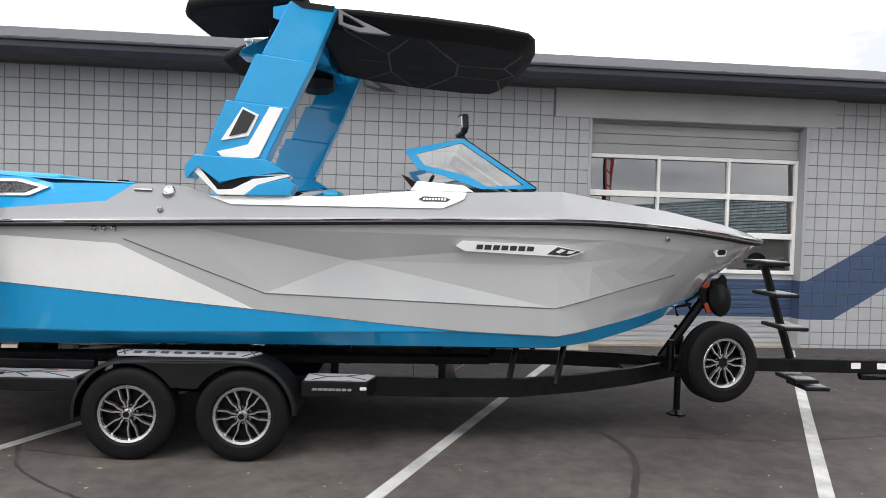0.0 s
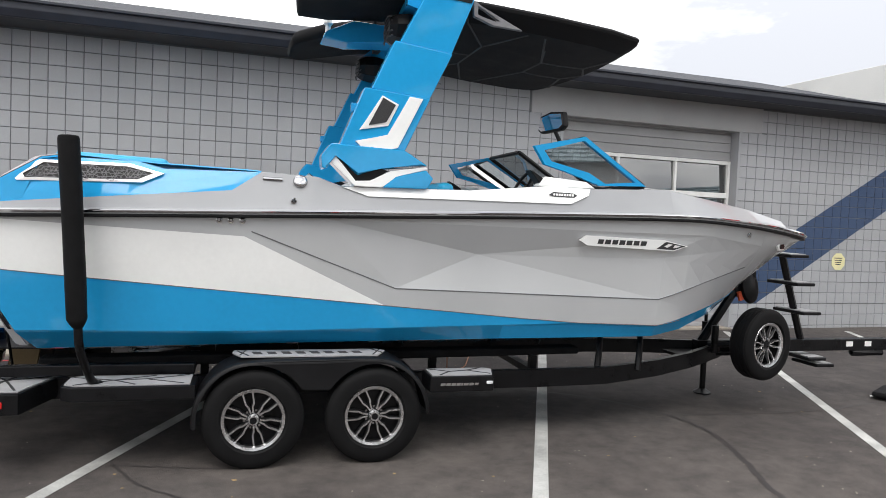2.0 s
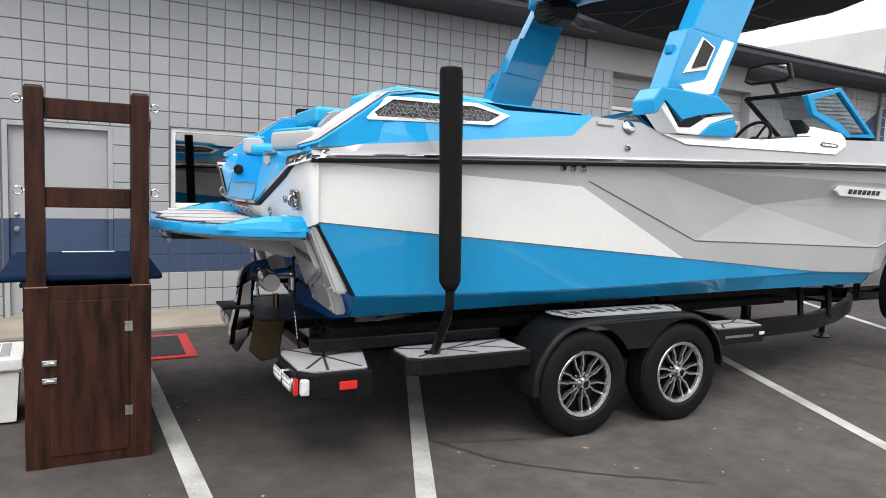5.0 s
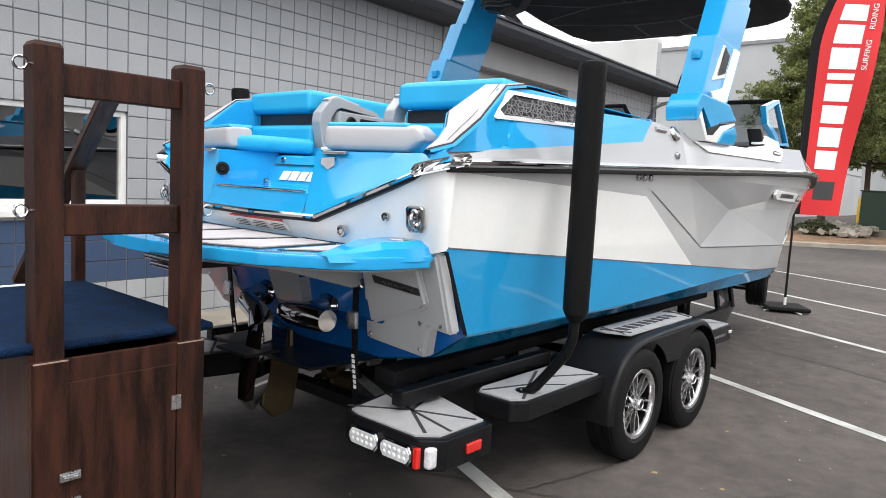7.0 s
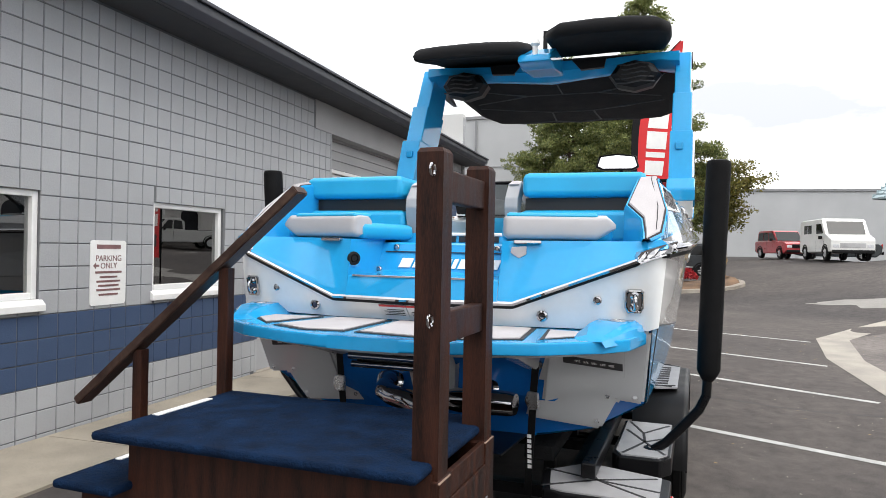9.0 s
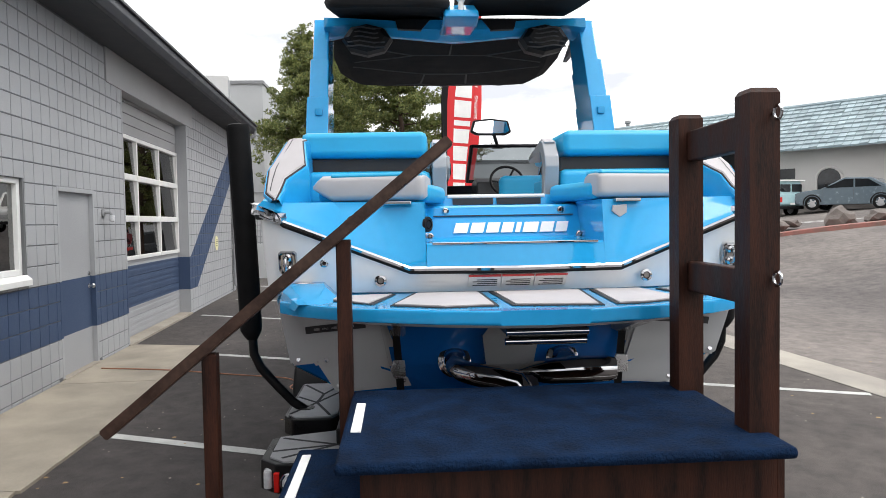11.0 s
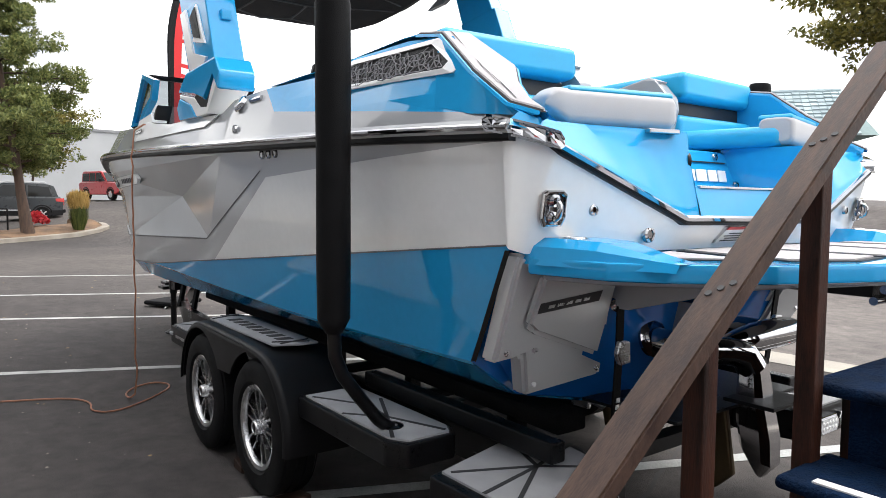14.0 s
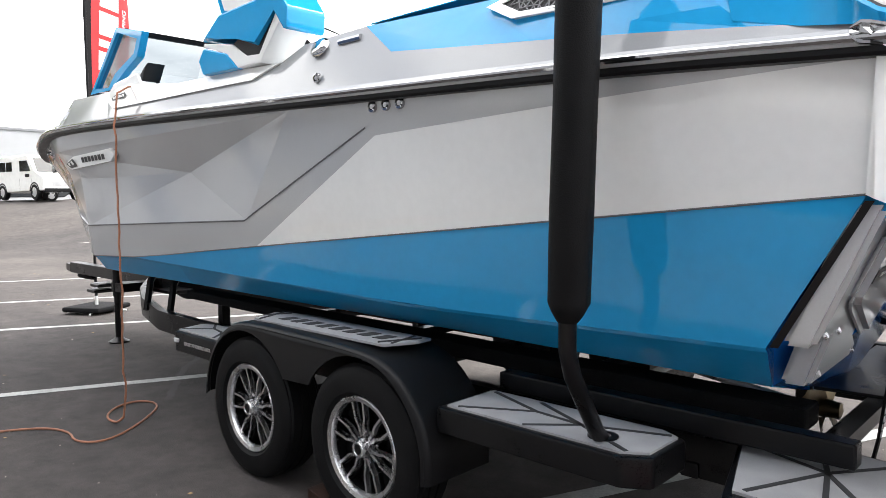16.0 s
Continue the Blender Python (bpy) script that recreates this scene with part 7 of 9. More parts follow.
    part("tail_lamp", bm, REDLENS, tl, "red corner lamp")
    bm = B()
    box(bm, -2.672, s * 1.140 - 0.02, 0.435, -2.62, s * 1.140 + 0.02, 0.525, bevel=0.012)
    part("tail_lamp", bm, CLEARLENS, tl)
    # frame rails and bunks
    bm = B()
    rail_pts = [(-2.45, 0.70), (-1.4, 0.70), (0.2, 0.72), (1.4, 0.74), (2.1, 0.70), (2.7, 0.56), (3.2, 0.36), (3.55, 0.16), (3.75, 0.04)]
    rings = []
    for i, (x, y) in enumerate(rail_pts):
        z = 0.47 + (0.0 if x < 2.2 else (x - 2.2) * 0.05)
        rings.append([(x, s * (y - 0.03), z - 0.07), (x, s * (y + 0.03), z - 0.07), (x, s * (y + 0.03), z + 0.075), (x, s * (y - 0.03), z + 0.075)])
    skin(bm, rings, close=True, caps=True)
    part("frame_rail", bm, BLACK, tl, "curved black frame rail", smooth=40)
    bm = B()
    slab(bm, [(-2.32, 0.585), (1.9, 0.64), (1.9, 0.70), (-2.32, 0.665)], "y", *sorted((s * 0.44, s * 0.60)), bevel=0.012)
    part("bunk", bm, CARPET_K, tl, "black carpeted bunk")
    for x in (-2.0, -1.2, -0.4, 0.6, 1.5):
        bm = B()
        slab(bm, [(0.49, 0.40), (0.74, 0.40), (0.74, 0.45), (0.55, 0.45), (0.55, 0.62), (0.49, 0.62)], "x", x - 0.03, x + 0.03, m=M)
        part("bunk_bracket", bm, BLACK, tl)
    for x in (2.05, 2.45):
        bm = B()
        tube(bm, [(x, s * 0.66, 0.50), (x + 0.05, s * 0.60, 0.72), (x + 0.08, s * 0.54, 0.80)], 0.028, 6)
        part("bow_bracket", bm, BLACK, tl)
    bm = B()
    box(bm, -2.52, min(s * 0.77, s * 0.84), 0.585, -1.25, max(s * 0.77, s * 0.84), 0.66, bevel=0.008)
    part("side_beam", bm, BLACK, tl, "black upper side beam")
    # guide pole with padded sleeve
    bm = B()
    tube(bm, [(-1.86, s * 1.075, 0.585), (-1.875, s * 1.14, 0.635), (-1.89, s * 1.23, 0.74), (-1.90, s * 1.31, 0.84), (-1.905, s * 1.345, 0.92), (-1.91, s * 1.352, 1.06)], 0.026, 12)
    turned(bm, [(0.026, 0), (0.05, 0), (0.05, 0.012), (0.026, 0.014)], 16, pose(-1.86, s * 1.07, 0.585))
    gp = part("guide_pole", bm, BLACK, tl, "black bent guide pole", smooth=40)
    bm = B()
    tube(bm, [(-1.908, s * 1.351, 1.005), (-1.910, s * 1.352, 1.03), (-1.915, s * 1.354, 1.06), (-1.925, s * 1.360, 1.3), (-1.940, s * 1.368, 1.6), (-1.955, s * 1.376, 1.9), (-1.970, s * 1.385, 2.165), (-1.971, s * 1.386, 2.186), (-1.971, s * 1.386, 2.19)], [0.03, 0.046, 0.060, 0.062, 0.061, 0.063, 0.062, 0.056, 0.04], 14)
    part("pole_sleeve", bm, SLEEVE, gp, "padded black vinyl sleeve", smooth=50)
    # axles
for x in (0.0, -0.838):
    bm = B()
    tube(bm, [(x, -1.03, 0.343), (x, 1.03, 0.343)], 0.035, 8)
    part("axle", bm, BLACK, tl, "black axle tube")
for x in (-2.3, -1.35, 0.45, 1.6):
    bm = B()
    box(bm, x - 0.04, -0.72, 0.40, x + 0.04, 0.72, 0.46)
    part("cross_beam", bm, BLACK, tl, "black cross beam")
bm = B()
box(bm, 3.5, -0.055, 0.52, 5.95, 0.055, 0.645, bevel=0.01)
slab(bm, [(5.95, -0.055), (6.15, -0.03), (6.15, 0.03), (5.95, 0.055)], "z", 0.53, 0.62, bevel=0.008)
box(bm, 3.2, -0.12, 0.50, 4.4, 0.12, 0.53, bevel=0.006)
part("tongue", bm, BLACK, tl, "black trailer tongue", smooth=30)
for x in (5.35, 5.60):
    bm = B()
    box(bm, x, -0.0575, 0.565, x + 0.09, -0.055, 0.62)
    part("notice_label", bm, WHITEP, tl, "white notice label on the tongue")
bm = B()
coil = [(5.45 + 0.0016 * k, -0.03 + 0.03 * math.cos(k * 0.9), 0.49 + 0.03 * math.sin(k * 0.9)) for k in range(260)]
tube(bm, coil, 0.006, 5, caps=False)
part("coiled_cable", bm, BLACKSAT, tl, "coiled black cable under the tongue")
# stand with winch strap, boarding steps, jack
bm = B()
tube(bm, [(3.55, 0, 0.60), (3.95, 0, 1.18)], 0.045, 8)
box(bm, 3.90, -0.05, 1.10, 4.02, 0.05, 1.30, bevel=0.012, m=pose(3.96, 0, 1.2, 0, -14, 0) @ pose(-3.96, 0, -1.2))
part("winch_post", bm, BLACK, tl, "black winch post")
bm = B()
turned(bm, [(0, -0.07), (0.10, -0.06), (0.17, -0.02), (0.18, 0.0), (0.17, 0.03), (0.1, 0.07), (0, 0.08)], 20, pose(4.07, -0.04, 1.20, 78, 0, 12) @ Matrix.Diagonal((0.68, 1.0, 0.9, 1)))
slab(bm, [(4.00, 1.30), (4.10, 1.42), (4.13, 1.38), (4.15, 1.16), (4.08, 1.06), (3.99, 1.10)], "y", -0.07, 0.0, bevel=0.012)
part("winch_cover", bm, BLACKSAT, tl, "black winch cover", smooth=True)
bm = B()
box(bm, 3.935, -0.075, 1.055, 3.99, -0.045, 1.15, bevel=0.005, m=pose(3.96, 0, 1.1, 0, -18, 0) @ pose(-3.96, 0, -1.1))
turned(bm, [(0, 0.02), (0.04, 0.02), (0.05, 0), (0, 0)], 14, pose(3.93, -0.05, 1.33, 90, 0, 0))
part("winch_tag", bm, material("orange_red_tag", (0.65, 0.09, 0.03), 0.45, vary=0.1), tl, "orange-red winch tag")
bm = B()
tube(bm, [(3.85, 0, 1.05), (3.78, 0, 1.15), (3.90, -0.03, 1.24)], 0.016, 6)
tube(bm, [(3.70, -0.02, 1.02), (3.66, -0.05, 1.10), (3.80, -0.08, 1.14)], 0.012, 6)
part("bow_strap", bm, BLACKSAT, tl)
bm = B()
tube(bm, [(4.80, 0, 0.63), (4.64, 0, 1.10), (4.50, 0, 1.53)], 0.036, 6)
ld = part("step_post", bm, BLACK, tl, "black raked post of the boarding steps")
for k, (x, z) in enumerate(((4.50, 1.545), (4.60, 1.255), (4.70, 0.955), (4.84, 0.47), (4.95, 0.40))):
    bm = B()
    w = 0.22 if k < 3 else 0.18
    box(bm, x - 0.09, -w, z - 0.03, x + 0.14, w, z + 0.005, bevel=0.01)
    tr_ = part("tread", bm, BLACK, ld)
    bm = B()
    box(bm, x - 0.07, -w + 0.03, z + 0.005, x + 0.12, w - 0.03, z + 0.012)
    part("tread_pad", bm, STEPPAD, tr_)
jk = new("jack")
jk.parent = tl
bm = B()
tube(bm, [(3.86, 0.33, 0.05), (3.86, 0.33, 0.62)], 0.032, 10)
tube(bm, [(3.86, 0.33, 0.45), (3.86, 0.33, 0.78)], 0.042, 10)
box(bm, 3.70, 0.02, 0.50, 3.92, 0.36, 0.58)
part("jack_tube", bm, BLACK, jk, smooth=40)
bm = B()
turned(bm, [(0, 0.0), (0.09, 0.0), (0.095, 0.012), (0.05, 0.035), (0.034, 0.05), (0, 0.05)], 20, pose(3.86, 0.33, 0.004))
part("jack_foot", bm, BLACK, jk, smooth=True)
bm = B()
tube(bm, [(3.86, 0.33, 0.78), (3.86, 0.33, 0.86), (3.80, 0.28, 0.88)], 0.018, 8)
part("jack_handle", bm, BLACKSAT, jk)
bm = B()
tube(bm, [(3.55, -0.14, 0.62), (3.75, -0.34, 0.66), (3.88, -0.40, 0.685)], 0.03, 8)
tube(bm, [(3.58, -0.2, 0.55), (3.58, -0.2, 0.82)], 0.035, 8)
part("spare_bracket", bm, BLACK, tl)
# tie-down straps from the stern rings
for s in (-1, 1):
    line = [(-2.56, 0.545, 1.12), (-2.55, 0.535, 0.98), (-2.535, 0.525, 0.80), (-2.51, 0.51, 0.60), (-2.48, 0.50, 0.45)]
    bm = B()
    skin(bm, [[(x - 0.004, s * y - 0.018, z), (x - 0.004, s * y + 0.018, z), (x + 0.004, s * y + 0.018, z), (x + 0.004, s * y - 0.018, z)] for x, y, z in line], close=True, caps=True)
    st = part("tie_strap", bm, SLEEVE, tl, "black webbing tie-down strap")
    bm = B()
    slab(bm, [(-0.035, -0.04), (0.02, -0.045), (0.04, 0.0), (0.025, 0.045), (-0.03, 0.04)], "x", -0.022, 0.0, bevel=0.006, m=pose(-2.555, s * 0.535, 0.95))
    part("ratchet", bm, BRUSHED, st, "steel strap buckle")
    for k in range(7):
        z = 0.60 + k * 0.026
        x = -2.51 - (z - 0.60) * 0.125
        bm = B()
        box(bm, x - 0.0065, s * 0.515 - 0.010, z, x - 0.004, s * 0.515 + 0.010, z + 0.018)
        part("strap_print", bm, WHITEP, st)

# wood chocks under a tyre
for x in (-0.55, -1.12):
    bm = B()
    slab(bm, [(x, 0.002), (x + 0.12, 0.002), (x + 0.12, 0.035), (x, 0.055)] if x < -1 else [(x, 0.002), (x + 0.12, 0.002), (x + 0.12, 0.055), (x, 0.035)], "y", 1.06, 1.20, bevel=0.005)
    solo("wheel_chock", bm, WOODR, "rough wooden wheel chock against the tyre", "chock", group="wheel chocks")
# ---- carpeted boarding stairs ----
CUTWOOD = material("pale_sawn_wood", (0.30, 0.21, 0.16), 0.7, vary=0.2, fine=90)
st = thing("boarding_stairs", "dark wooden boarding stairs with navy carpet treads", "stairs", pose(0, 0, 0))
X0, X1, Y0 = -3.96, -3.36, -0.553
TREADS = [(1.03, -0.53, 0.70, -4.08, -3.29), (0.83, 0.62, 0.90, -4.06, -3.32), (0.63, 0.82, 1.10, -4.06, -3.32), (0.43, 1.02, 1.30, -4.06, -3.32), (0.23, 1.22, 1.50, -4.06, -3.32)]
for z, y0, y1, x0, x1 in TREADS:
    bm = B()
    box(bm, x0, y0, z - 0.034, x1, y1, z, bevel=0.014)
    tr = part("tread", bm, CARPET, st, "navy carpeted tread", smooth=50)
    bm = B()
    box(bm, x0 + 0.27, y1 - 0.056, z, x1 - (0.20 if z > 1 else 0.08), y1 - 0.026, z + 0.004)
    part("grip_tape", bm, TAPE, tr, "white grip tape strip")
bm = B()
box(bm, X0, Y0 + 0.0, 0.0, X1, Y0 + 0.02, 0.975, bevel=0.003)
cab = part("front_panel", bm, WOOD, st, "dark stained side panel with a door")
bm = B()
box(bm, X0 + 0.115, Y0 - 0.008, 0.06, X1 - 0.105, Y0, 0.895, bevel=0.003)
dr = part("cabinet_door", bm, WOOD, cab, "dark stained plywood door")
for x, z in ((X1 - 0.125, 0.72), (X1 - 0.125, 0.25)):
    bm = B()
    box(bm, x, Y0 - 0.013, z, x + 0.018, Y0 - 0.008, z + 0.055)
    box(bm, x + 0.0185, Y0 - 0.012, z, x + 0.0205, Y0 - 0.008, z + 0.055)
    box(bm, x + 0.021, Y0 - 0.013, z, x + 0.039, Y0 - 0.008, z + 0.055)
    part("hinge", bm, BRUSHED, dr, "steel hinge")
for z in (0.555, 0.46):
    bm = B()
    box(bm, X0 + 0.08, Y0 - 0.02, z, X0 + 0.15, Y0 - 0.008, z + 0.032, bevel=0.004)
    tube(bm, [(X0 + 0.09, Y0 - 0.024, z + 0.016), (X0 + 0.14, Y0 - 0.024, z + 0.016)], 0.006, 8)
    part("latch", bm, BRUSHED, dr, "steel hasp latch")
for xa in (X0, X1 - 0.02):
    bm = B()
    slab(bm, [(Y0 + 0.02, 0.0), (1.46, 0.0), (1.46, 0.196), (1.26, 0.196), (1.26, 0.396), (1.06, 0.396), (1.06, 0.596), (0.86, 0.596), (0.86, 0.796), (0.64, 0.796), (0.64, 0.996), (Y0 + 0.02, 0.996)], "x", xa, xa + 0.02)
    part("side_board", bm, WOOD, st, "dark stained stepped stringer")
for ya, za in ((0.62, 0.99), (0.84, 0.79), (1.04, 0.59), (1.24, 0.39), (1.44, 0.19)):
    bm = B()
    box(bm, X0 + 0.02, ya, 0.0, X1 - 0.02, ya + 0.02, za)
    part("riser", bm, CARPET, st, "navy carpeted riser")
for x in (-3.90, -3.405):
    bm = B()
    rings = []
    for z, w in ((0.0, 0.054), (0.968, 0.054), (0.976, 0.044), (1.990, 0.044), (2.004, 0.036)):
        rings.append([(x - w, -0.505 - w, z), (x + w, -0.505 - w, z), (x + w, -0.505 + w, z), (x - w, -0.505 + w, z)])
    skin(bm, rings, close=True, caps=True)
    po = part("post", bm, WOOD, st, "square dark stained post with a chamfered cap")
    bm = B()
    box(bm, x - 0.0535, -0.5585, 0.9685, x + 0.0535, -0.549, 0.9725)
    part("cut_edge", bm, CUTWOOD, po, "pale sawn edge")
    sx = -1 if x < -3.6 else 1
    for z in (1.93, 1.47):
        bm = B()
        ringp = [(x + sx * (0.075 + 0.02 * math.cos(a)), -0.505 - 0.02, z + 0.02 * math.sin(a)) for a in [2 * math.pi * k / 16 for k in range(17)]]
        tube(bm, ringp, 0.0045, 6, caps=False)
        tube(bm, [(x + sx * 0.03, -0.525, z), (x + sx * 0.056, -0.525, z)], 0.0045, 6)
        part("screw_eye", bm, CHROME, po, "zinc screw eye")
for z in (1.84, 1.385):
    bm = B()
    box(bm, -3.856, -0.535, z, -3.449, -0.490, z + 0.105, bevel=0.006)
    part("rail_board", bm, WOOD, st, "dark stained cross rail")
# slanted handrail on two posts
rt, rb = Vector((-3.325, 0.335, 1.935)), Vector((-3.30, 1.580, 0.905))
bm = B()
d = (rb - rt).normalized()
side = Vector((1, 0, 0))
upv = side.cross(d).normalized()
rings = []
for p in (rt, rb):
    rings.append([p + side * a * 0.045 + upv * b * 0.021 for a, b in ((-1, -1), (1, -1), (1, 1), (-1, 1))])
skin(bm, rings, close=True, caps=True)
bmesh.ops.bevel(bm, geom=bm.edges[:], offset=0.005, segments=2, affect="EDGES")
hr = part("handrail", bm, WOODR, st, "weathered slanted wooden handrail", smooth=30)
for f in (0.28, 0.62):
    for k in range(3):
        bm = B()
        p = rt + (rb - rt) * (f + 0.012 * k) + Vector((0.02 * (k - 1), 0, 0)) + upv * 0.022
        turned(bm, [(0, 0.002), (0.008, 0.002), (0.009, 0), (0, 0)], 8, Matrix.Translation(p) @ pose(0, 0, 0, -40, 0, 0))
        part("screw", bm, INK, hr)
for y, z0 in ((0.722, 0.83), (1.205, 0.43)):
    zt = rt.z + (rb.z - rt.z) * (y - rt.y) / (rb.y - rt.y) - 0.03
    bm = B()
    box(bm, -3.338, y - 0.026, 0.0, -3.286, y + 0.026, zt, bevel=0.004)
    part("rail_post", bm, WOOD, st, "dark stained rail post")

# ---- white cooler behind the stairs ----
cl = thing("ice_chest", "white hard-sided ice chest with grey ribbed lid pad", "cooler", pose(-4.36, 0.25, 0.0, 0, 0, 2))
bm = B()
rings = []
for z, dx, dy in ((0.01, 0.02, 0.02), (0.02, 0.0, 0.0), (0.33, -0.02, -0.02), (0.34, -0.035, -0.035)):
    rings.append([(-0.30 + dx, 0.0 + dy, z), (0.30 - dx, 0.0 + dy, z), (0.30 - dx, 0.42 - dy, z), (-0.30 + dx, 0.42 - dy, z)])
skin(bm, rings, close=True, caps=True)
part("body", bm, WHITEP, cl)
bm = B()
box(bm, -0.345, -0.045, 0.345, 0.345, 0.465, 0.425, bevel=0.02)
lid = part("lid", bm, WHITEP, cl, "white lid", smooth=40)
bm = B()
for k in range(9):
    box(bm, -0.28 + k * 0.062, 0.03, 0.425, -0.28 + k * 0.062 + 0.052, 0.39, 0.430)
part("lid_pad", bm, STEPPAD, lid, "grey ribbed pad")
bm = B()
turned(bm, [(0, 0.015), (0.018, 0.015), (0.022, 0), (0, 0)], 14, pose(0.02, -0.008, 0.07, 90, 0, 0))
part("drain_plug", bm, BLACKSAT, cl)
# ---- extension cord hanging from the port coaming ----
CORD = material("orange_cord", (0.36, 0.15, 0.085), 0.6, vary=0.15)
rc_ = random.Random(6)
hang = [(1.20, 1.20, 2.03), (1.25, 1.235, 2.035), (1.26, 1.30, 1.99), (1.262, 1.315, 1.84)]
z = 1.80
while z > 0.12:
    hang.append((1.262 + rc_.uniform(-0.008, 0.008), 1.318 + rc_.uniform(-0.008, 0.008), z))
    z -= 0.07
loop = [(1.27, 1.33, 0.05), (1.30, 1.36, 0.012), (1.48, 1.36, 0.008), (1.66, 1.24, 0.008), (1.72, 1.06, 0.008), (1.52, 0.98, 0.008), (1.22, 1.24, 0.008), (1.02, 1.52, 0.008), (1.12, 1.66, 0.014), (1.38, 1.60, 0.008), (1.60, 1.72, 0.008), (1.75, 2.1, 0.008), (1.95, 2.6, 0.008), (2.05, 3.0, 0.03), (2.2, 3.5, 0.03), (2.3, 3.95, 0.03)]
bm = B()
for _ in range(2):
    loop = loop[:1] + [q for a, b in zip(loop, loop[1:]) for q in (tuple(u * 0.75 + v * 0.25 for u, v in zip(a, b)), tuple(u * 0.25 + v * 0.75 for u, v in zip(a, b)))] + loop[-1:]
tube(bm, hang + loop, 0.0065, 6)
solo("extension_cord", bm, CORD, "orange extension cord hanging from the boat to the asphalt", "cord", smooth=True)

# ---- yellow notice on the wall ----
bm = B()
slab(bm, [(0.17 * math.cos(radians(22.5 + 45 * k)), 0.17 * math.sin(radians(22.5 + 45 * k))) for k in range(8)], "y", 0, 0.006)
on = solo("wall_notice", bm, material("pale_yellow_plastic", (0.72, 0.68, 0.38), 0.5, vary=0.05), "pale yellow eight-sided notice plate on the block wall", "sign", WM @ pose(9.80, -0.012, 1.25))
bm = B()
for k in range(4):
    box(bm, -0.1 + 0.01 * k, -0.002, 0.06 - k * 0.04, 0.09 - 0.01 * k, 0.0, 0.075 - k * 0.04)
part("print", bm, INK, on)

# ---- white parapet at the far end of the block building ----
PARAPET = material("white_stucco", (0.72, 0.72, 0.70), 0.85, dark=(0.55, 0.55, 0.54), scale=0.5, fine=40, bump=0.2)
bm = B()
box(bm, S1 + 0.001, 0.0, -0.1, S1 + 0.24, 9.0, 5.32, bevel=0.01)
solo("wall_parapet", bm, PARAPET, "white stucco parapet wall above the shingle roof", "wall", WM, kind="structure")
for k in range(26):
    bm = B()
    zz = -0.05 + k * 0.2032
    box(bm, S1 + 0.004, -0.006, zz, S1 + 0.236, 0.004, zz + 0.193, bevel=0.003)
    solo("block_end", bm, BLOCK, "grey painted end block of the wall", "block", WM, group="end blocks", kind="structure")

# ---- feather flag ----
RED = material("red_flag_cloth", (0.58, 0.018, 0.022), 0.7, vary=0.08, scale=2, fine=160, bump=0.1)
ff = thing("feather_flag", "red feather flag with white bar lettering on a black pole", "flag", pose(6.0, -0.25, 0.0, 0, 0, 36))


def flag_edge(z):
    return 0.0 if z < 3.6 else -0.30 * (z - 3.6) ** 2


def flag_pt(u, z, off=0.0):
    e, far = flag_edge(z), -min(0.60 + 0.12 * (z - 1.4), 0.93)
    return (0.045 * math.sin(2.6 * z + 2.2 * u) * u + off, e + u * min(-0.02, far - e), z)


bm = B()
zs = [1.40 + 0.1 * k for k in range(40)]
for off in (-0.002, 0.002):
    skin(bm, [[flag_pt(u / 8, z, off) for u in range(1, 9)] for z in zs])
part("cloth", bm, RED, ff, "red cloth", smooth=True)
bm = B()
skin(bm, [[flag_pt(u, z, o) for u, o in ((-0.02, -0.012), (0.125, -0.004), (0.125, 0.004), (-0.02, 0.012))] for z in zs], close=True)
part("pole_sleeve", bm, CANVAS, ff, "black pole sleeve", smooth=True)
bm = B()
tube(bm, [(0, 0.0, 0.16), (0, 0, 1.4), (0, 0, 3.4)] + [(0, flag_edge(z), z) for z in (3.9, 4.4, 4.9, 5.32)], [0.018, 0.016, 0.012, 0.01, 0.008, 0.007, 0.006], 8)
part("pole", bm, BLACKSAT, ff, smooth=True)
bm = B()
tube(bm, [(0, 0, 0.0), (0, 0, 0.2)], 0.02, 10)
for a in (20, 110, 200, 290):
    tube(bm, [(0, 0, 0.05), (0.34 * math.cos(radians(a)), 0.34 * math.sin(radians(a)), 0.012)], 0.012, 6)
part("base", bm, WHITEP, ff, "pale cross base")
bm = B()
slab(bm, [(-0.3, -0.26), (0.24, -0.3), (0.3, 0.25), (-0.22, 0.3)], "z", 0.028, 0.09, bevel=0.028)
part("ballast_bag", bm, CANVAS, ff, "black ballast bag", smooth=True)
for off in (-0.006, 0.006):
    bm = B()
    z = 2.05
    for h in (0.26, 0.27, 0.25, 0.24, 0.09, 0.29, 0.26, 0.22):
        a, b = (0.30, 0.72) if h > 0.1 else (0.30, 0.72)
        n = 3
        rows = [[flag_pt(a + (b - a) * j / 4, z + h * i / n, off) for j in range(5)] for i in range(n + 1)]
        skin(bm, rows)
        z += h + 0.055
    part("cloth_print", bm, WHITEP, ff, "white bar lettering")
    bm = B()
    skin(bm, [[flag_pt(u, z, off) for u in (0.34, 0.5, 0.66, 0.78)] for z in (1.62, 1.75, 1.88)])
    part("cloth_patch", bm, INK, ff, "black square patch")
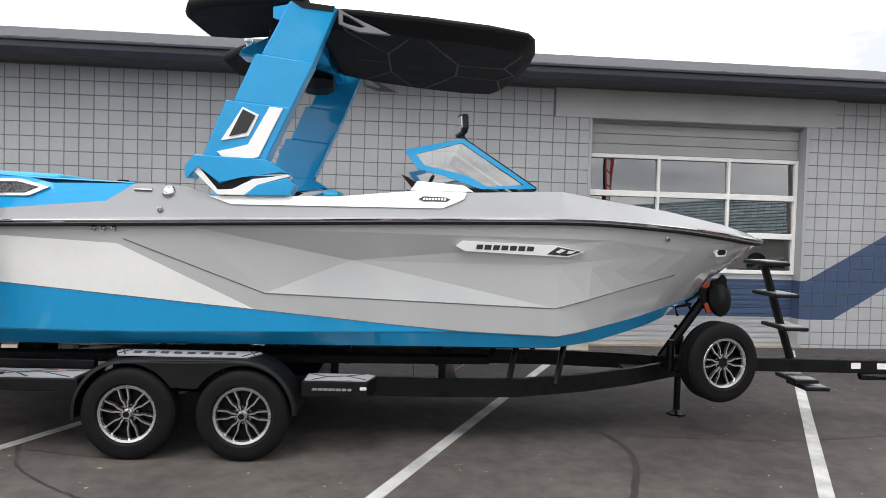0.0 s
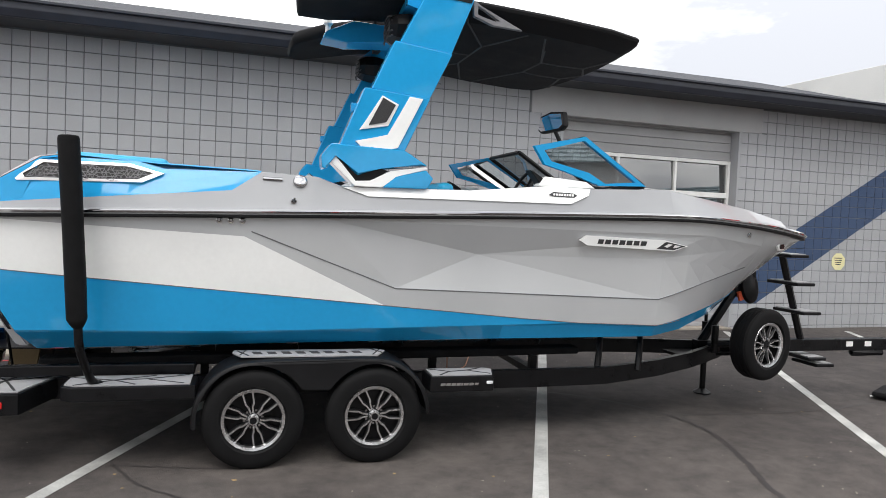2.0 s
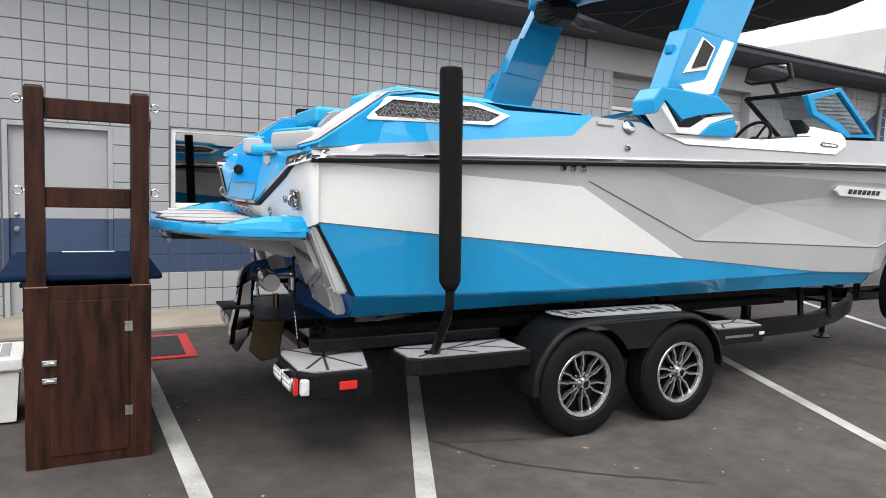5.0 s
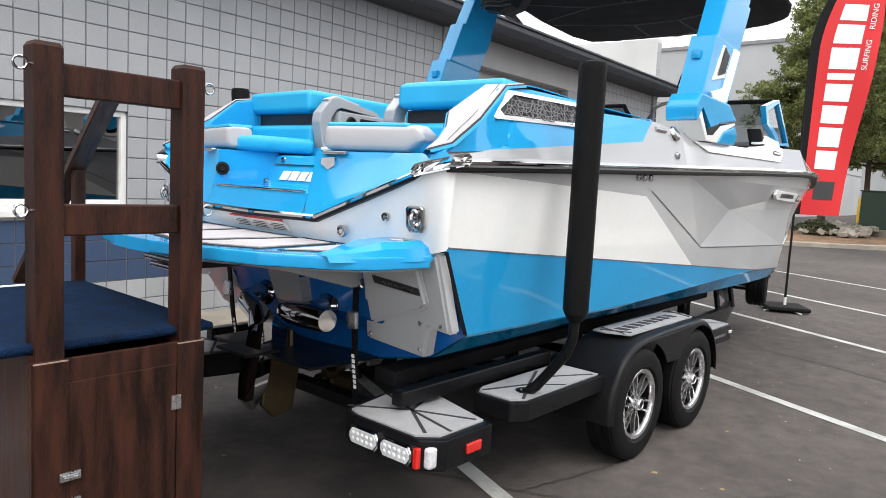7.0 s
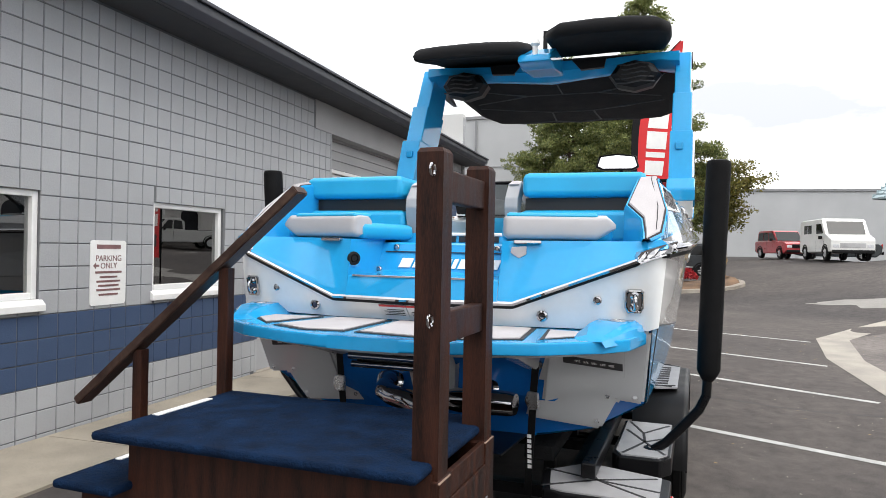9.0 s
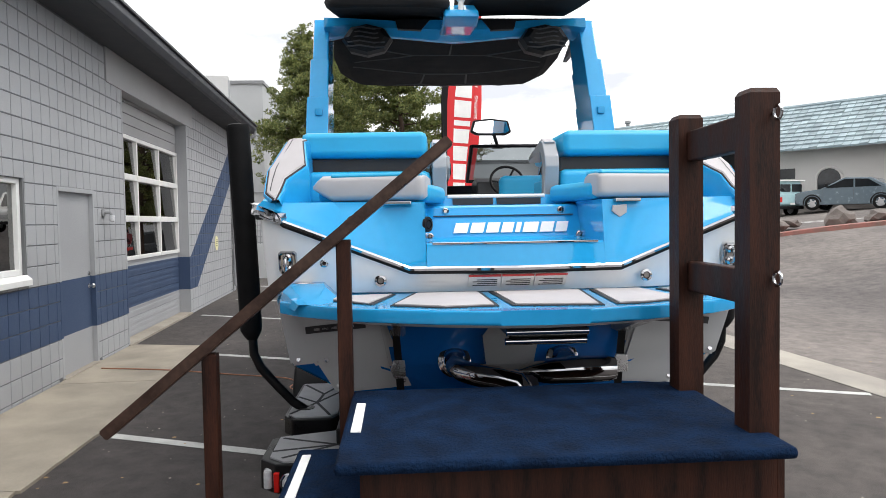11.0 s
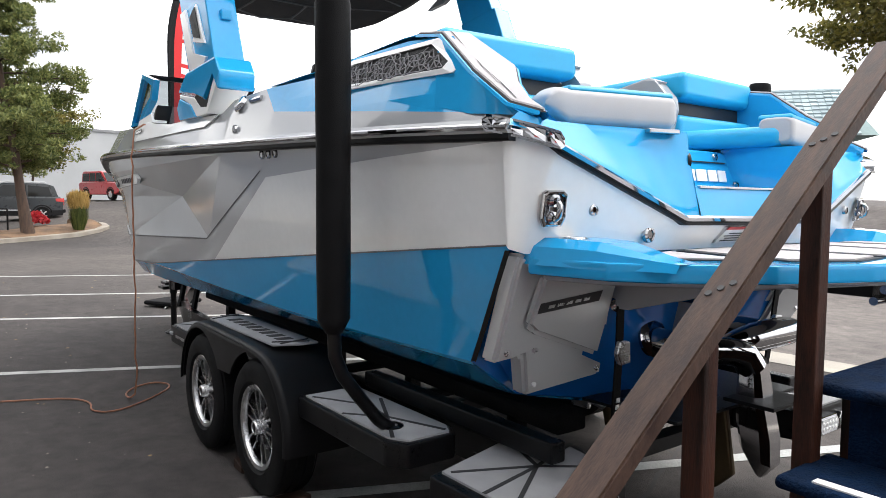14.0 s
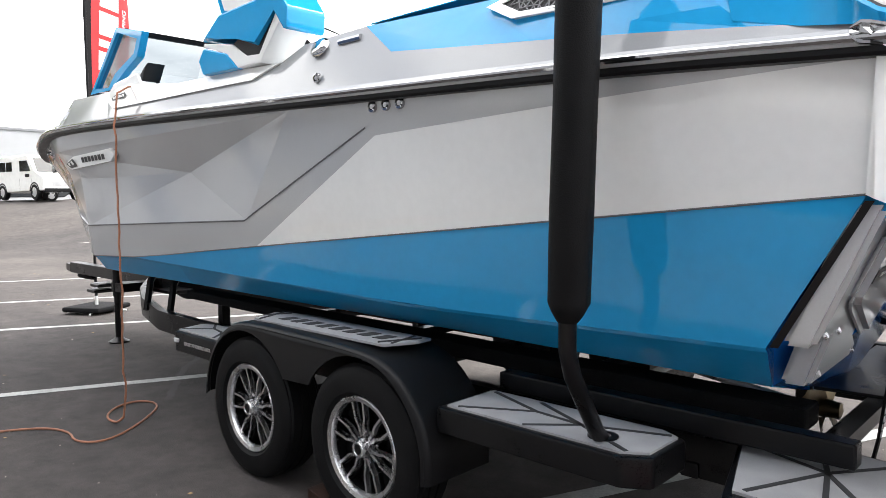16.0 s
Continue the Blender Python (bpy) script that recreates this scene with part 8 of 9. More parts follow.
for k, (word, z) in enumerate((("SURFING", 3.42), ("RIDING", 3.98), ("SKIING", 4.42))):
    fc = bpy.data.curves.new("lettering", "FONT")
    fc.body, fc.size, fc.extrude = word, 0.105, 0.001
    fc.materials.append(WHITEP)
    lt = new("lettering", fc)
    lt.parent = ff
    p = flag_pt(0.86, z)
    lt.matrix_basis = Matrix.Translation((p[0] - 0.016, p[1] - 0.01, z)) @ Matrix(((0, 0, -1, 0), (0, 1, 0, 0), (1, 0, 0, 0), (0, 0, 0, 1))) @ pose(0, 0, 0, 0, 0, -5)


# ---- trees ----
def leaf_material(name, dark, light):
    m = bpy.data.materials.new(name)
    m.use_nodes = True
    nt = m.node_tree
    b = nt.nodes["Principled BSDF"]
    g = nt.nodes.new("ShaderNodeNewGeometry")
    r = nt.nodes.new("ShaderNodeValToRGB")
    r.color_ramp.elements[0].color, r.color_ramp.elements[1].color = (*dark, 1), (*light, 1)
    nt.links.new(g.outputs["Random Per Island"], r.inputs["Fac"])
    nt.links.new(r.outputs["Color"], b.inputs["Base Color"])
    b.inputs["Roughness"].default_value = 0.6
    tl_ = nt.nodes.new("ShaderNodeBsdfTranslucent")
    mx = nt.nodes.new("ShaderNodeMixShader")
    mx.inputs["Fac"].default_value = 0.35
    nt.links.new(r.outputs["Color"], tl_.inputs["Color"])
    nt.links.new(b.outputs["BSDF"], mx.inputs[1])
    nt.links.new(tl_.outputs["BSDF"], mx.inputs[2])
    nt.links.new(mx.outputs["Shader"], nt.nodes["Material Output"].inputs["Surface"])
    return m


NEEDLE = leaf_material("cedar_foliage", (0.052, 0.082, 0.024), (0.290, 0.310, 0.100))
LEAF = leaf_material("broad_leaf", (0.06, 0.066, 0.012), (0.22, 0.19, 0.04))
BARK = material("brown_bark", (0.105, 0.066, 0.048), 0.9, dark=(0.045, 0.03, 0.023), scale=4, fine=30, stretch=(3, 3, 0.6), bump=0.8)


def tree(name, x, y, height, radius, clear, seed, leaf, kind, label, n_leaf, size=0.16, lean=(0, 0)):
    """Tapered trunk, limbs, and sprays of small leaves gathered in clumps along the limbs."""
    rt_ = random.Random(seed)
    rn = np.random.RandomState(seed)
    t = thing(name, label, "tree", pose(x, y, ground_z(x, y) - 0.05))
    bm = B()
    pts = [(lean[0] * k / 8 + rt_.uniform(-0.05, 0.05) * (k > 0), lean[1] * k / 8 + rt_.uniform(-0.05, 0.05) * (k > 0), height * 0.96 * k / 8) for k in range(9)]
    tr_ = 0.0125 * height
    tube(bm, pts, [tr_ * 1.4] + [tr_ * (1 - 0.11 * k) for k in range(1, 9)], 10)
    part("trunk", bm, BARK, t, "brown ridged trunk", smooth=True)
    limb, clumps = B(), []
    n_limb = 74 if kind == "cedar" else 46
    for k in range(n_limb):
        f = (k + rt_.random()) / n_limb
        z0 = clear + (height * 0.97 - clear) * f
        if kind == "cedar":
            reach = radius * (1.0 - 0.93 * f ** 1.7) * (0.75 + 0.25 * min(1.0, f / 0.12)) * rt_.uniform(0.62, 1.12)
            rise = rt_.uniform(-0.05, 0.30) * reach
        else:
            reach = radius * math.sin(math.pi * (0.15 + 0.75 * f)) * rt_.uniform(0.6, 1.1)
            rise = rt_.uniform(0.2, 0.7) * reach
        a = k * 2.4 + rt_.uniform(-0.4, 0.4)
        p0 = Vector((lean[0] * z0 / height, lean[1] * z0 / height, z0))
        p2 = p0 + Vector((math.cos(a) * reach, math.sin(a) * reach, rise))
        p1 = (p0 + p2) / 2 + Vector((0, 0, 0.05 * reach + rt_.uniform(-0.1, 0.1)))
        tube(limb, [p0, p1, p2], [0.05 * (1.1 - f), 0.03 * (1.1 - f) + 0.006, 0.008], 5)
        for c in range(7 + int(reach * 6.5)):
            s = rt_.uniform(0.22, 1.04) ** 0.8
            q = p0 * (1 - s) ** 2 + p1 * 2 * s * (1 - s) + p2 * s * s
            w = 0.14 + 0.09 * reach * s
            q = q + Vector((rt_.gauss(0, w), rt_.gauss(0, w), rt_.gauss(0.05, 0.16)))
            clumps.append((*q, rt_.uniform(0.15, 0.34) * (0.6 + 0.4 * min(1.0, reach / 1.5)) * (1.0 if kind == "cedar" else 2.2)))
    part("limb", limb, BARK, t)
    cl_ = np.array(clumps)
    pick_ = cl_[rn.choice(len(cl_), n_leaf, p=cl_[:, 3] ** 2 / (cl_[:, 3] ** 2).sum())]
    d = rn.normal(size=(n_leaf, 3))
    d /= np.linalg.norm(d, axis=1)[:, None]
    pos = pick_[:, :3] + d * (pick_[:, 3] * rn.uniform(0.35, 1.0, n_leaf) ** 0.6)[:, None] * np.array((1.0, 1.0, 0.62))
    u = d * 0.9 + rn.normal(size=(n_leaf, 3)) * 0.55 + np.array((0, 0, 0.35 if kind == "cedar" else 0.0))
    u *= (size * rn.uniform(0.5, 1.2, n_leaf) / np.linalg.norm(u, axis=1))[:, None]
    v = np.cross(u, rn.normal(size=(n_leaf, 3)))
    v *= (size * (0.30 if kind == "cedar" else 0.45) / np.linalg.norm(v, axis=1))[:, None]
    verts = np.stack((pos - u * 0.5, pos + v * 0.5, pos + u * 0.5, pos - v * 0.5), axis=1).reshape(-1, 3)
    me = bpy.data.meshes.new("crown")
    me.from_pydata(verts.tolist(), [], np.arange(n_leaf * 4).reshape(-1, 4).tolist())
    me.materials.append(leaf)
    share("crown", me, t)
    return t


tree("cedar_tree", 26.6, 3.9, 10.6, 2.95, 2.9, 1, NEEDLE, "cedar", "tall green cedar with a clear brown trunk in mulch", 72000, size=0.17, lean=(0.3, 0.9))
tree("cedar_tree", 31.5, 3.3, 11.0, 2.7, 2.6, 2, NEEDLE, "cedar", "slim green cedar behind the first one", 58000, size=0.22)
tree("cedar_tree", 24.3, -0.38, 13.6, 2.45, 2.3, 3, NEEDLE, "cedar", "tallest green cedar beside the bollards", 84000, size=0.17, lean=(0.2, 1.6))
tree("street_tree", 41.0, -2.4, 6.0, 2.3, 1.8, 5, LEAF, "broad", "rounded yellow-green street tree", 16000, size=0.24)
tree("shade_tree", 2.4, -23.0, 11.5, 6.2, 2.4, 7, LEAF, "broad", "broad olive-green shade tree across the road", 70000, size=0.26)

# ---- planted kerb island ----
isl = thing("island", "mulch-covered island with a pale concrete kerb", "island", pose(0, 0, 0), kind="structure")
edge = [(19.2, 4.6), (20.4, 3.4), (21.6, 2.0), (23.2, -0.35), (24.2, -1.95), (24.7, -2.8), (25.3, -3.2), (26.1, -3.2), (26.9, -2.9)]
bm = B()
rows = []
for x, y in edge:
    g = ground_z(x, y)
    rows.append([(x, y, g - 0.02), (x, y + 0.0, g + 0.14), (x + 0.1, y + 0.12, g + 0.16), (x + 0.22, y + 0.2, g + 0.15), (x + 0.24, y + 0.22, g + 0.05)])
skin(bm, rows)
part("kerb", bm, KERB, isl, "pale concrete kerb")
bm = B()
rows = []
for i, (x, y) in enumerate(edge):
    g, k = ground_z(x, y), 1.0 if i < 3 else 0.3 if i < 6 else 0.1
    rows.append([(x + 0.22, y + 0.2, g + 0.12)] + [(x + 0.22 + dx * k, y + 0.2 + dy * k, g + dz) for dx, dy, dz in ((2, 1.4, 0.25), (5, 3.2, 0.28), (9, 5.5, 0.2), (9.5, 6, -0.1))])
skin(bm, rows)
part("mulch", bm, MULCH, isl, "brown bark mulch", smooth=True)
rr_ = random.Random(12)
bm = B()
for k in range(240):
    x, y = rr_.uniform(23.8, 27.2), rr_.uniform(1.9, 4.2)
    s = rr_.uniform(0.06, 0.16)
    box(bm, -s, -s * 0.8, 0, s, s * 0.8, s, m=pose(x, y, ground_z(x, y) + 0.24, rr_.uniform(-30, 30), rr_.uniform(-30, 30), rr_.uniform(0, 180)))
solo("river_stones", bm, KERB, "scatter of pale grey stones on the mulch", "stones", kind="stuff")
GREENBOX = material("dark_green_cabinet_paint", (0.018, 0.04, 0.026), 0.5, vary=0.1)
ub = thing("utility_cabinet", "dark green metal utility cabinet on a concrete pad", "cabinet", pose(26.9, 1.95, 0.45, 0, 0, -8))
bm = B()
box(bm, -0.42, -0.60, 0.12, 0.42, 0.60, 1.55, bevel=0.03)
part("body", bm, GREENBOX, ub)
bm = B()
box(bm, -0.46, -0.64, 1.55, 0.46, 0.64, 1.60, bevel=0.015)
part("lid", bm, GREENBOX, ub)
bm = B()
box(bm, -0.58, -0.78, -0.2, 0.58, 0.78, 0.12, bevel=0.02)
part("pad", bm, KERB, ub, "concrete pad")
YELLOW = material("safety_yellow_paint", (0.72, 0.42, 0.02), 0.5, vary=0.1)
for x, y in ((26.3, 1.13), (30.5, 3.3)):
    bm = B()
    tube(bm, [(0, 0, 0), (0, 0, 1.05), (0, 0, 1.12)], [0.09, 0.09, 0.05], 14)
    solo("bollard", bm, YELLOW, "yellow steel bollard in the planted island", "bollard", pose(x, y, 0.45 if x < 29 else 0.65), group="bollards", smooth=40)
bm = B()
for y in (-0.5, 0.5):
    tube(bm, [(0, y, 0), (0, y, 0.75)], 0.03, 8)
for z in (0.3, 0.75):
    tube(bm, [(0, -0.5, z), (0, 0.5, z)], 0.03, 8)
solo("bike_rack", bm, BLACK, "low black steel rack beside the island", "rack", pose(24.7, 0.72, 0.40))
rr_ = random.Random(21)
for nm, x, y, r, h, mat_, lab in (("ornamental_grass", 25.0, -2.08, 0.33, 1.02, leaf_material("grass_blade", (0.035, 0.06, 0.010), (0.17, 0.19, 0.05)), "tall ornamental grass clump, green below straw-yellow plumes"),
                                  ("red_shrub", 27.0, -0.9, 0.46, 0.62, leaf_material("red_leaf", (0.25, 0.012, 0.02), (0.6, 0.04, 0.05)), "low crimson shrub on the island"),
                                  ("ground_shrub", 24.6, 3.6, 0.8, 0.6, leaf_material("dark_shrub_leaf", (0.02, 0.03, 0.012), (0.08, 0.09, 0.035)), "low dark shrub at the white wall")):
    verts, faces = [], []
    for k in range(900):
        a, rad = rr_.uniform(0, 6.283), r * rr_.random() ** 0.5
        hh = h * (0.5 + 0.5 * rr_.random())
        if nm == "ornamental_grass":
            p0, p1 = Vector((math.cos(a) * rad * 0.5, math.sin(a) * rad * 0.5, 0)), Vector((math.cos(a) * rad * 1.2, math.sin(a) * rad * 1.2, hh))
            w = Vector((-math.sin(a), math.cos(a), 0)) * 0.012
            i = len(verts)
            verts += [tuple(p0 - w), tuple(p0 + w), tuple(p1 + w * 0.3), tuple(p1 - w * 0.3)]
        else:
            c = Vector((math.cos(a) * rad, math.sin(a) * rad, hh * (1 - 0.6 * (rad / r) ** 2)))
            u = Vector((rr_.gauss(0, 1), rr_.gauss(0, 1), rr_.gauss(0, 1))).normalized() * 0.07
            v = u.cross(Vector((rr_.gauss(0, 1), rr_.gauss(0, 1), rr_.gauss(0, 1)))).normalized() * 0.045
            i = len(verts)
            verts += [tuple(c - u), tuple(c + v), tuple(c + u), tuple(c - v)]
        faces.append((i, i + 1, i + 2, i + 3))
    me = bpy.data.meshes.new(nm)
    me.from_pydata(verts, [], faces)
    me.materials.append(mat_)
    ob = tagged(new(nm, me), lab, "shrub")
    ob.matrix_basis = pose(x, y, ground_z(x, y) + 0.1)
    if nm == "ornamental_grass":
        verts, faces = [], []
        for k in range(1500):
            a, rad = rr_.uniform(0, 6.283), 0.34 * rr_.random() ** 0.5
            z0 = rr_.uniform(0.82, 1.15)
            p0 = Vector((math.cos(a) * rad, math.sin(a) * rad, z0))
            p1 = p0 + Vector((math.cos(a) * rr_.uniform(0, 0.14), math.sin(a) * rr_.uniform(0, 0.14), rr_.uniform(0.28, 0.52) * (1.1 - 0.8 * rad)))
            w = Vector((-math.sin(a), math.cos(a), 0)) * 0.014
            i = len(verts)
            verts += [tuple(p0 - w * 0.4), tuple(p0 + w * 0.4), tuple((p0 + p1) / 2 + w), tuple(p1), tuple((p0 + p1) / 2 - w)]
            faces.append((i, i + 1, i + 2, i + 3, i + 4))
        me = bpy.data.meshes.new("plumes")
        me.from_pydata(verts, [], faces)
        me.materials.append(leaf_material("straw_plume", (0.34, 0.22, 0.06), (0.66, 0.46, 0.17)))
        pl = new("plumes", me)
        pl.parent = ob
        tagged(pl, "straw-yellow feathery plumes")

# concrete valley gutter along the edge of the bays
bm = B()
rows = []
for x, y, w in ((-9, -4.6, 0.5), (-4, -4.35, 0.5), (0, -4.05, 0.5), (3.5, -3.75, 0.52), (7, -3.6, 0.55), (10, -3.9, 0.6), (13, -5.2, 0.6), (15, -7.0, 0.6)):
    rows.append([(x, y - w / 2, ground_z(x, y) + 0.006), (x, y, ground_z(x, y) + 0.003), (x, y + w / 2, ground_z(x, y) + 0.006)])
skin(bm, rows)
solo("gutter_strip", bm, material("weathered_gutter_concrete", (0.38, 0.35, 0.30), 0.9, dark=(0.24, 0.22, 0.195), scale=1.6, fine=120, bump=0.3), "pale sandy concrete gutter strip in the asphalt", "gutter", kind="structure")
bm = B()
rows = [[(x, y, ground_z(x, y) - 0.02), (x, y, ground_z(x, y) + 0.13), (x + 0.12, y - 0.08, ground_z(x, y) + 0.15), (x + 0.8, y - 0.6, ground_z(x, y) + 0.16), (x + 1.3, y - 1.0, ground_z(x, y) - 0.05)] for x, y in ((15.4, -10.4), (15.0, -11.5), (14.6, -12.6), (14.2, -14.0), (13.6, -16.5), (12.5, -20.0))]
skin(bm, rows)
solo("road_kerb", bm, LINE_RED, "faded red-painted kerb beside the road", "kerb", kind="structure")
ROCK = material("brown_grey_rock", (0.20, 0.175, 0.16), 0.95, dark=(0.11, 0.095, 0.085), scale=2.5, fine=30, bump=0.8)
rr_ = random.Random(2)
for x, y, s, h in ((16.1, -11.5, 0.50, 0.55), (16.3, -12.3, 0.36, 0.4), (15.6, -13.6, 0.46, 0.75), (15.2, -14.6, 0.4, 0.5), (16.8, -10.7, 0.25, 0.4)):
    bm = B()
    bmesh.ops.create_icosphere(bm, subdivisions=2, radius=s)
    for v in bm.verts:
        v.co *= 1 + 0.7 * noise.noise(v.co * 2.6 + Vector((x * 3, y, 0))) + rr_.uniform(-0.06, 0.06)
        v.co.z *= h
    solo("boulder", bm, ROCK, "angular brown-grey boulder behind the red kerb", "boulder", pose(x, y, ground_z(x, y) + 0.28 * s + 0.1, 0, 0, 40 * x), group="boulders")
WORNC = material("worn_grey_concrete", (0.29, 0.275, 0.255), 0.9, dark=(0.20, 0.19, 0.175), scale=1.6, fine=120, bump=0.3)
# concrete apron where the lot meets the road, and a cover in the road
bm = B()
skin(bm, [[(x - 1.0, y + 0.25, ground_z(x - 1.0, y + 0.25) + 0.006), (x, y, ground_z(x, y) + 0.01), (x + 0.8, y - 0.2, ground_z(x + 0.8, y - 0.2) + 0.006)] for x, y in ((19.5, -4.6), (18.2, -5.9), (17.2, -7.2), (16.5, -8.4), (15.9, -9.5), (15.3, -10.7), (15.0, -11.6))])
solo("driveway_apron", bm, WORNC, "pale grey concrete apron at the lot entrance", "apron", kind="structure")
bm = B()
turned(bm, [(0, 0.012), (0.27, 0.012), (0.29, 0.004), (0.36, 0.004), (0.37, -0.01)], 28, pose(11.06, -8.42, ground_z(11.06, -8.42) + 0.006, -10.6, -3.4, 0))
solo("manhole_cover", bm, WORNC, "pale round cover set in the road", "manhole cover", smooth=30)
for k in range(4):
    bm = B()
    skin(bm, [[(x - w_, y, ground_z(x, y) + 0.012), (x + w_, y + 0.05, ground_z(x, y) + 0.012)] for w_, x, y in [(0.06, 25.5 - 2.1 * k - 0.64 * j * 0.5, -9.2 - 1.75 * k - 0.77 * j * -0.5 - 0.77 * j) for j in range(8)]])
    solo("bay_line", bm, PARAPET, "worn white parking bay line on the lot", "bay line", kind="structure")

# ---- white commercial building beyond ----
wb = thing("commercial_building", "tall pale grey stucco commercial building behind the cedars", "building", pose(34.0, 8.0, 0, 0, 0, 0))
STUCCO = material("pale_grey_stucco", (0.47, 0.48, 0.49), 0.85, dark=(0.40, 0.41, 0.42), scale=0.4, fine=30, bump=0.15)
bm = B()
box(bm, 0, 0, -0.2, 26, 30, 9.5)
part("wall", bm, STUCCO, wb)
bm = B()
box(bm, -0.08, -0.08, 9.5, 26.08, 30.08, 9.68)
part("roof_cap", bm, TRIMGREY, wb)
for z in (3.4, 6.6):
    bm = B()
    box(bm, -0.03, -0.03, z, 26.03, 30.03, z + 0.05)
    part("panel_joint", bm, TRIMGREY, wb)
for y in (7.5, 15.0, 22.5):
    bm = B()
    box(bm, -0.028, y, 0.0, 0.0, y + 0.05, 9.5)
    part("panel_joint", bm, TRIMGREY, wb)
bm = B()
box(bm, -0.16, 3.2, 0.1, -0.05, 3.32, 9.4, bevel=0.01)
part("downspout", bm, TRIMGREY, wb, "grey downspout")
lw = thing("low_wall", "low white wall topped by a wire mesh panel", "wall", pose(15.7, 3.85, 0, 0, 0, 84))
bm = B()
box(bm, 0, -0.12, -0.1, 2.2, 0.12, 1.05, bevel=0.02)
part("base", bm, STUCCO, lw)
bm = B()
for k in range(23):
    box(bm, 0.1 + k * 0.09, -0.01, 1.05, 0.115 + k * 0.09, 0.01, 1.80)
for z in (1.07, 1.25, 1.43, 1.61, 1.79):
    box(bm, 0.05, -0.02, z, 2.15, 0.02, z + 0.025)
part("mesh_panel", bm, TRIMGREY, lw, "grey wire mesh panel")
fb = thing("far_building", "long pale warehouse across the street", "building", pose(58, -8, 0, 0, 0, 6))
bm = B()
box(bm, 0, -26, 0, 12, 34, 7.0)
part("wall", bm, STUCCO, fb)
bm = B()
box(bm, -0.1, -26.1, 7.0, 12.1, 34.1, 7.2)
part("roof_cap", bm, TRIMGREY, fb)

# ---- auto shop with a pale green tiled mansard ----
L_, R_end = Vector((35.07, -13.18)), Vector((18.03, -27.34))
dirv = (R_end - L_).normalized()
ang = math.degrees(math.atan2(dirv.y, dirv.x))
gz0 = 1.371
shop = thing("auto_shop", "pale stucco shop with a weathered green tiled mansard roof", "building", pose(L_.x, L_.y, gz0, 0, 0, ang) @ Matrix.Scale(1.2, 4))
CREAM = material("cream_stucco", (0.62, 0.60, 0.58), 0.85, dark=(0.52, 0.50, 0.48), scale=0.5, fine=30)
length = 26.0
bm = B()
box(bm, -2.2, 0.0, -0.4, length, 11, 3.3)
part("wall", bm, CREAM, shop)
bm = B()
box(bm, -2.212, -0.012, -0.4, length, 0.0, 1.0)
part("dado", bm, material("brown_grey_dado", (0.16, 0.145, 0.135), 0.8, vary=0.1), shop)
bm = B()
ridge = [(-2.9, 1.9, 4.95), (length, 1.9, 4.95), (length, 9, 4.95), (-2.9, 9, 4.95)]
eave = [(-3.0, -0.8, 2.85), (length + 0.7, -0.8, 2.85), (length + 0.7, 11.7, 2.85), (-3.0, 11.7, 2.85)]
skin(bm, [eave, ridge], close=True)
bm.faces.new([bm.verts.new(p) for p in ridge])
rf = part("roof", bm, material("green_tile_bed", (0.20, 0.27, 0.27), 0.8, vary=0.1), shop)
TILE = material("weathered_green_tile", (0.36, 0.445, 0.47), 0.7, dark=(0.24, 0.305, 0.335), scale=0.7, fine=8, bump=0.2, piece=0.0)
nt_ = TILE.node_tree
gi = nt_.nodes.new("ShaderNodeNewGeometry")
hs_ = nt_.nodes.new("ShaderNodeHueSaturation")
mr_ = nt_.nodes.new("ShaderNodeMapRange")
mr_.inputs["To Min"].default_value, mr_.inputs["To Max"].default_value = 0.76, 1.14
b_ = nt_.nodes["Principled BSDF"]
src_ = b_.inputs["Base Color"].links[0].from_socket
nt_.links.new(gi.outputs["Random Per Island"], mr_.inputs["Value"])
nt_.links.new(mr_.outputs["Result"], hs_.inputs["Value"])
nt_.links.new(src_, hs_.inputs["Color"])
nt_.links.new(hs_.outputs["Color"], b_.inputs["Base Color"])
verts, faces = [], []
rt2 = random.Random(8)
rows_n, tw_ = 11, 0.30
for r in range(rows_n):
    f0, f1 = r / rows_n, (r + 1.12) / rows_n
    y0, z0 = -0.8 + 2.7 * f0, 2.85 + 2.1 * f0
    y1, z1 = -0.8 + 2.7 * f1, 2.85 + 2.1 * f1
    xa = -3.0 + 0.1 * f0
    k = 0
    while xa + k * tw_ < length - 0.1:
        x = xa + k * tw_
        d = rt2.uniform(0.05, 0.10)
        i = len(verts)
        verts += [(x, y0 - 0.02, z0 + d), (x + tw_ * 0.90, y0 - 0.02, z0 + d), (x + tw_ * 0.90, y1, z1 + 0.02), (x, y1, z1 + 0.02), (x, y0, z0), (x + tw_ * 0.93, y0, z0)]
        faces += [(i, i + 1, i + 2, i + 3), (i + 4, i + 5, i + 1, i)]
        k += 1
    ya = -0.8 + 2.7 * f0
    k = 0
    while ya + k * tw_ < 9:
        y = ya + k * tw_
        xx0, xx1 = -3.0 + 0.1 * f0, -3.0 + 0.1 * f1
        d = rt2.uniform(0.05, 0.10)
        i = len(verts)
        verts += [(xx0 - 0.02, y, z0 + d), (xx0 - 0.02, y + tw_ * 0.93, z0 + d), (xx1, y + tw_ * 0.93, z1 + 0.02), (xx1, y, z1 + 0.02), (xx0, y, z0), (xx0, y + tw_ * 0.93, z0)]
        faces += [(i, i + 1, i + 2, i + 3), (i + 4, i + 5, i + 1, i)]
        k += 1
me = bpy.data.meshes.new("roof_tile")
me.from_pydata(verts, [], faces)
me.materials.append(TILE)
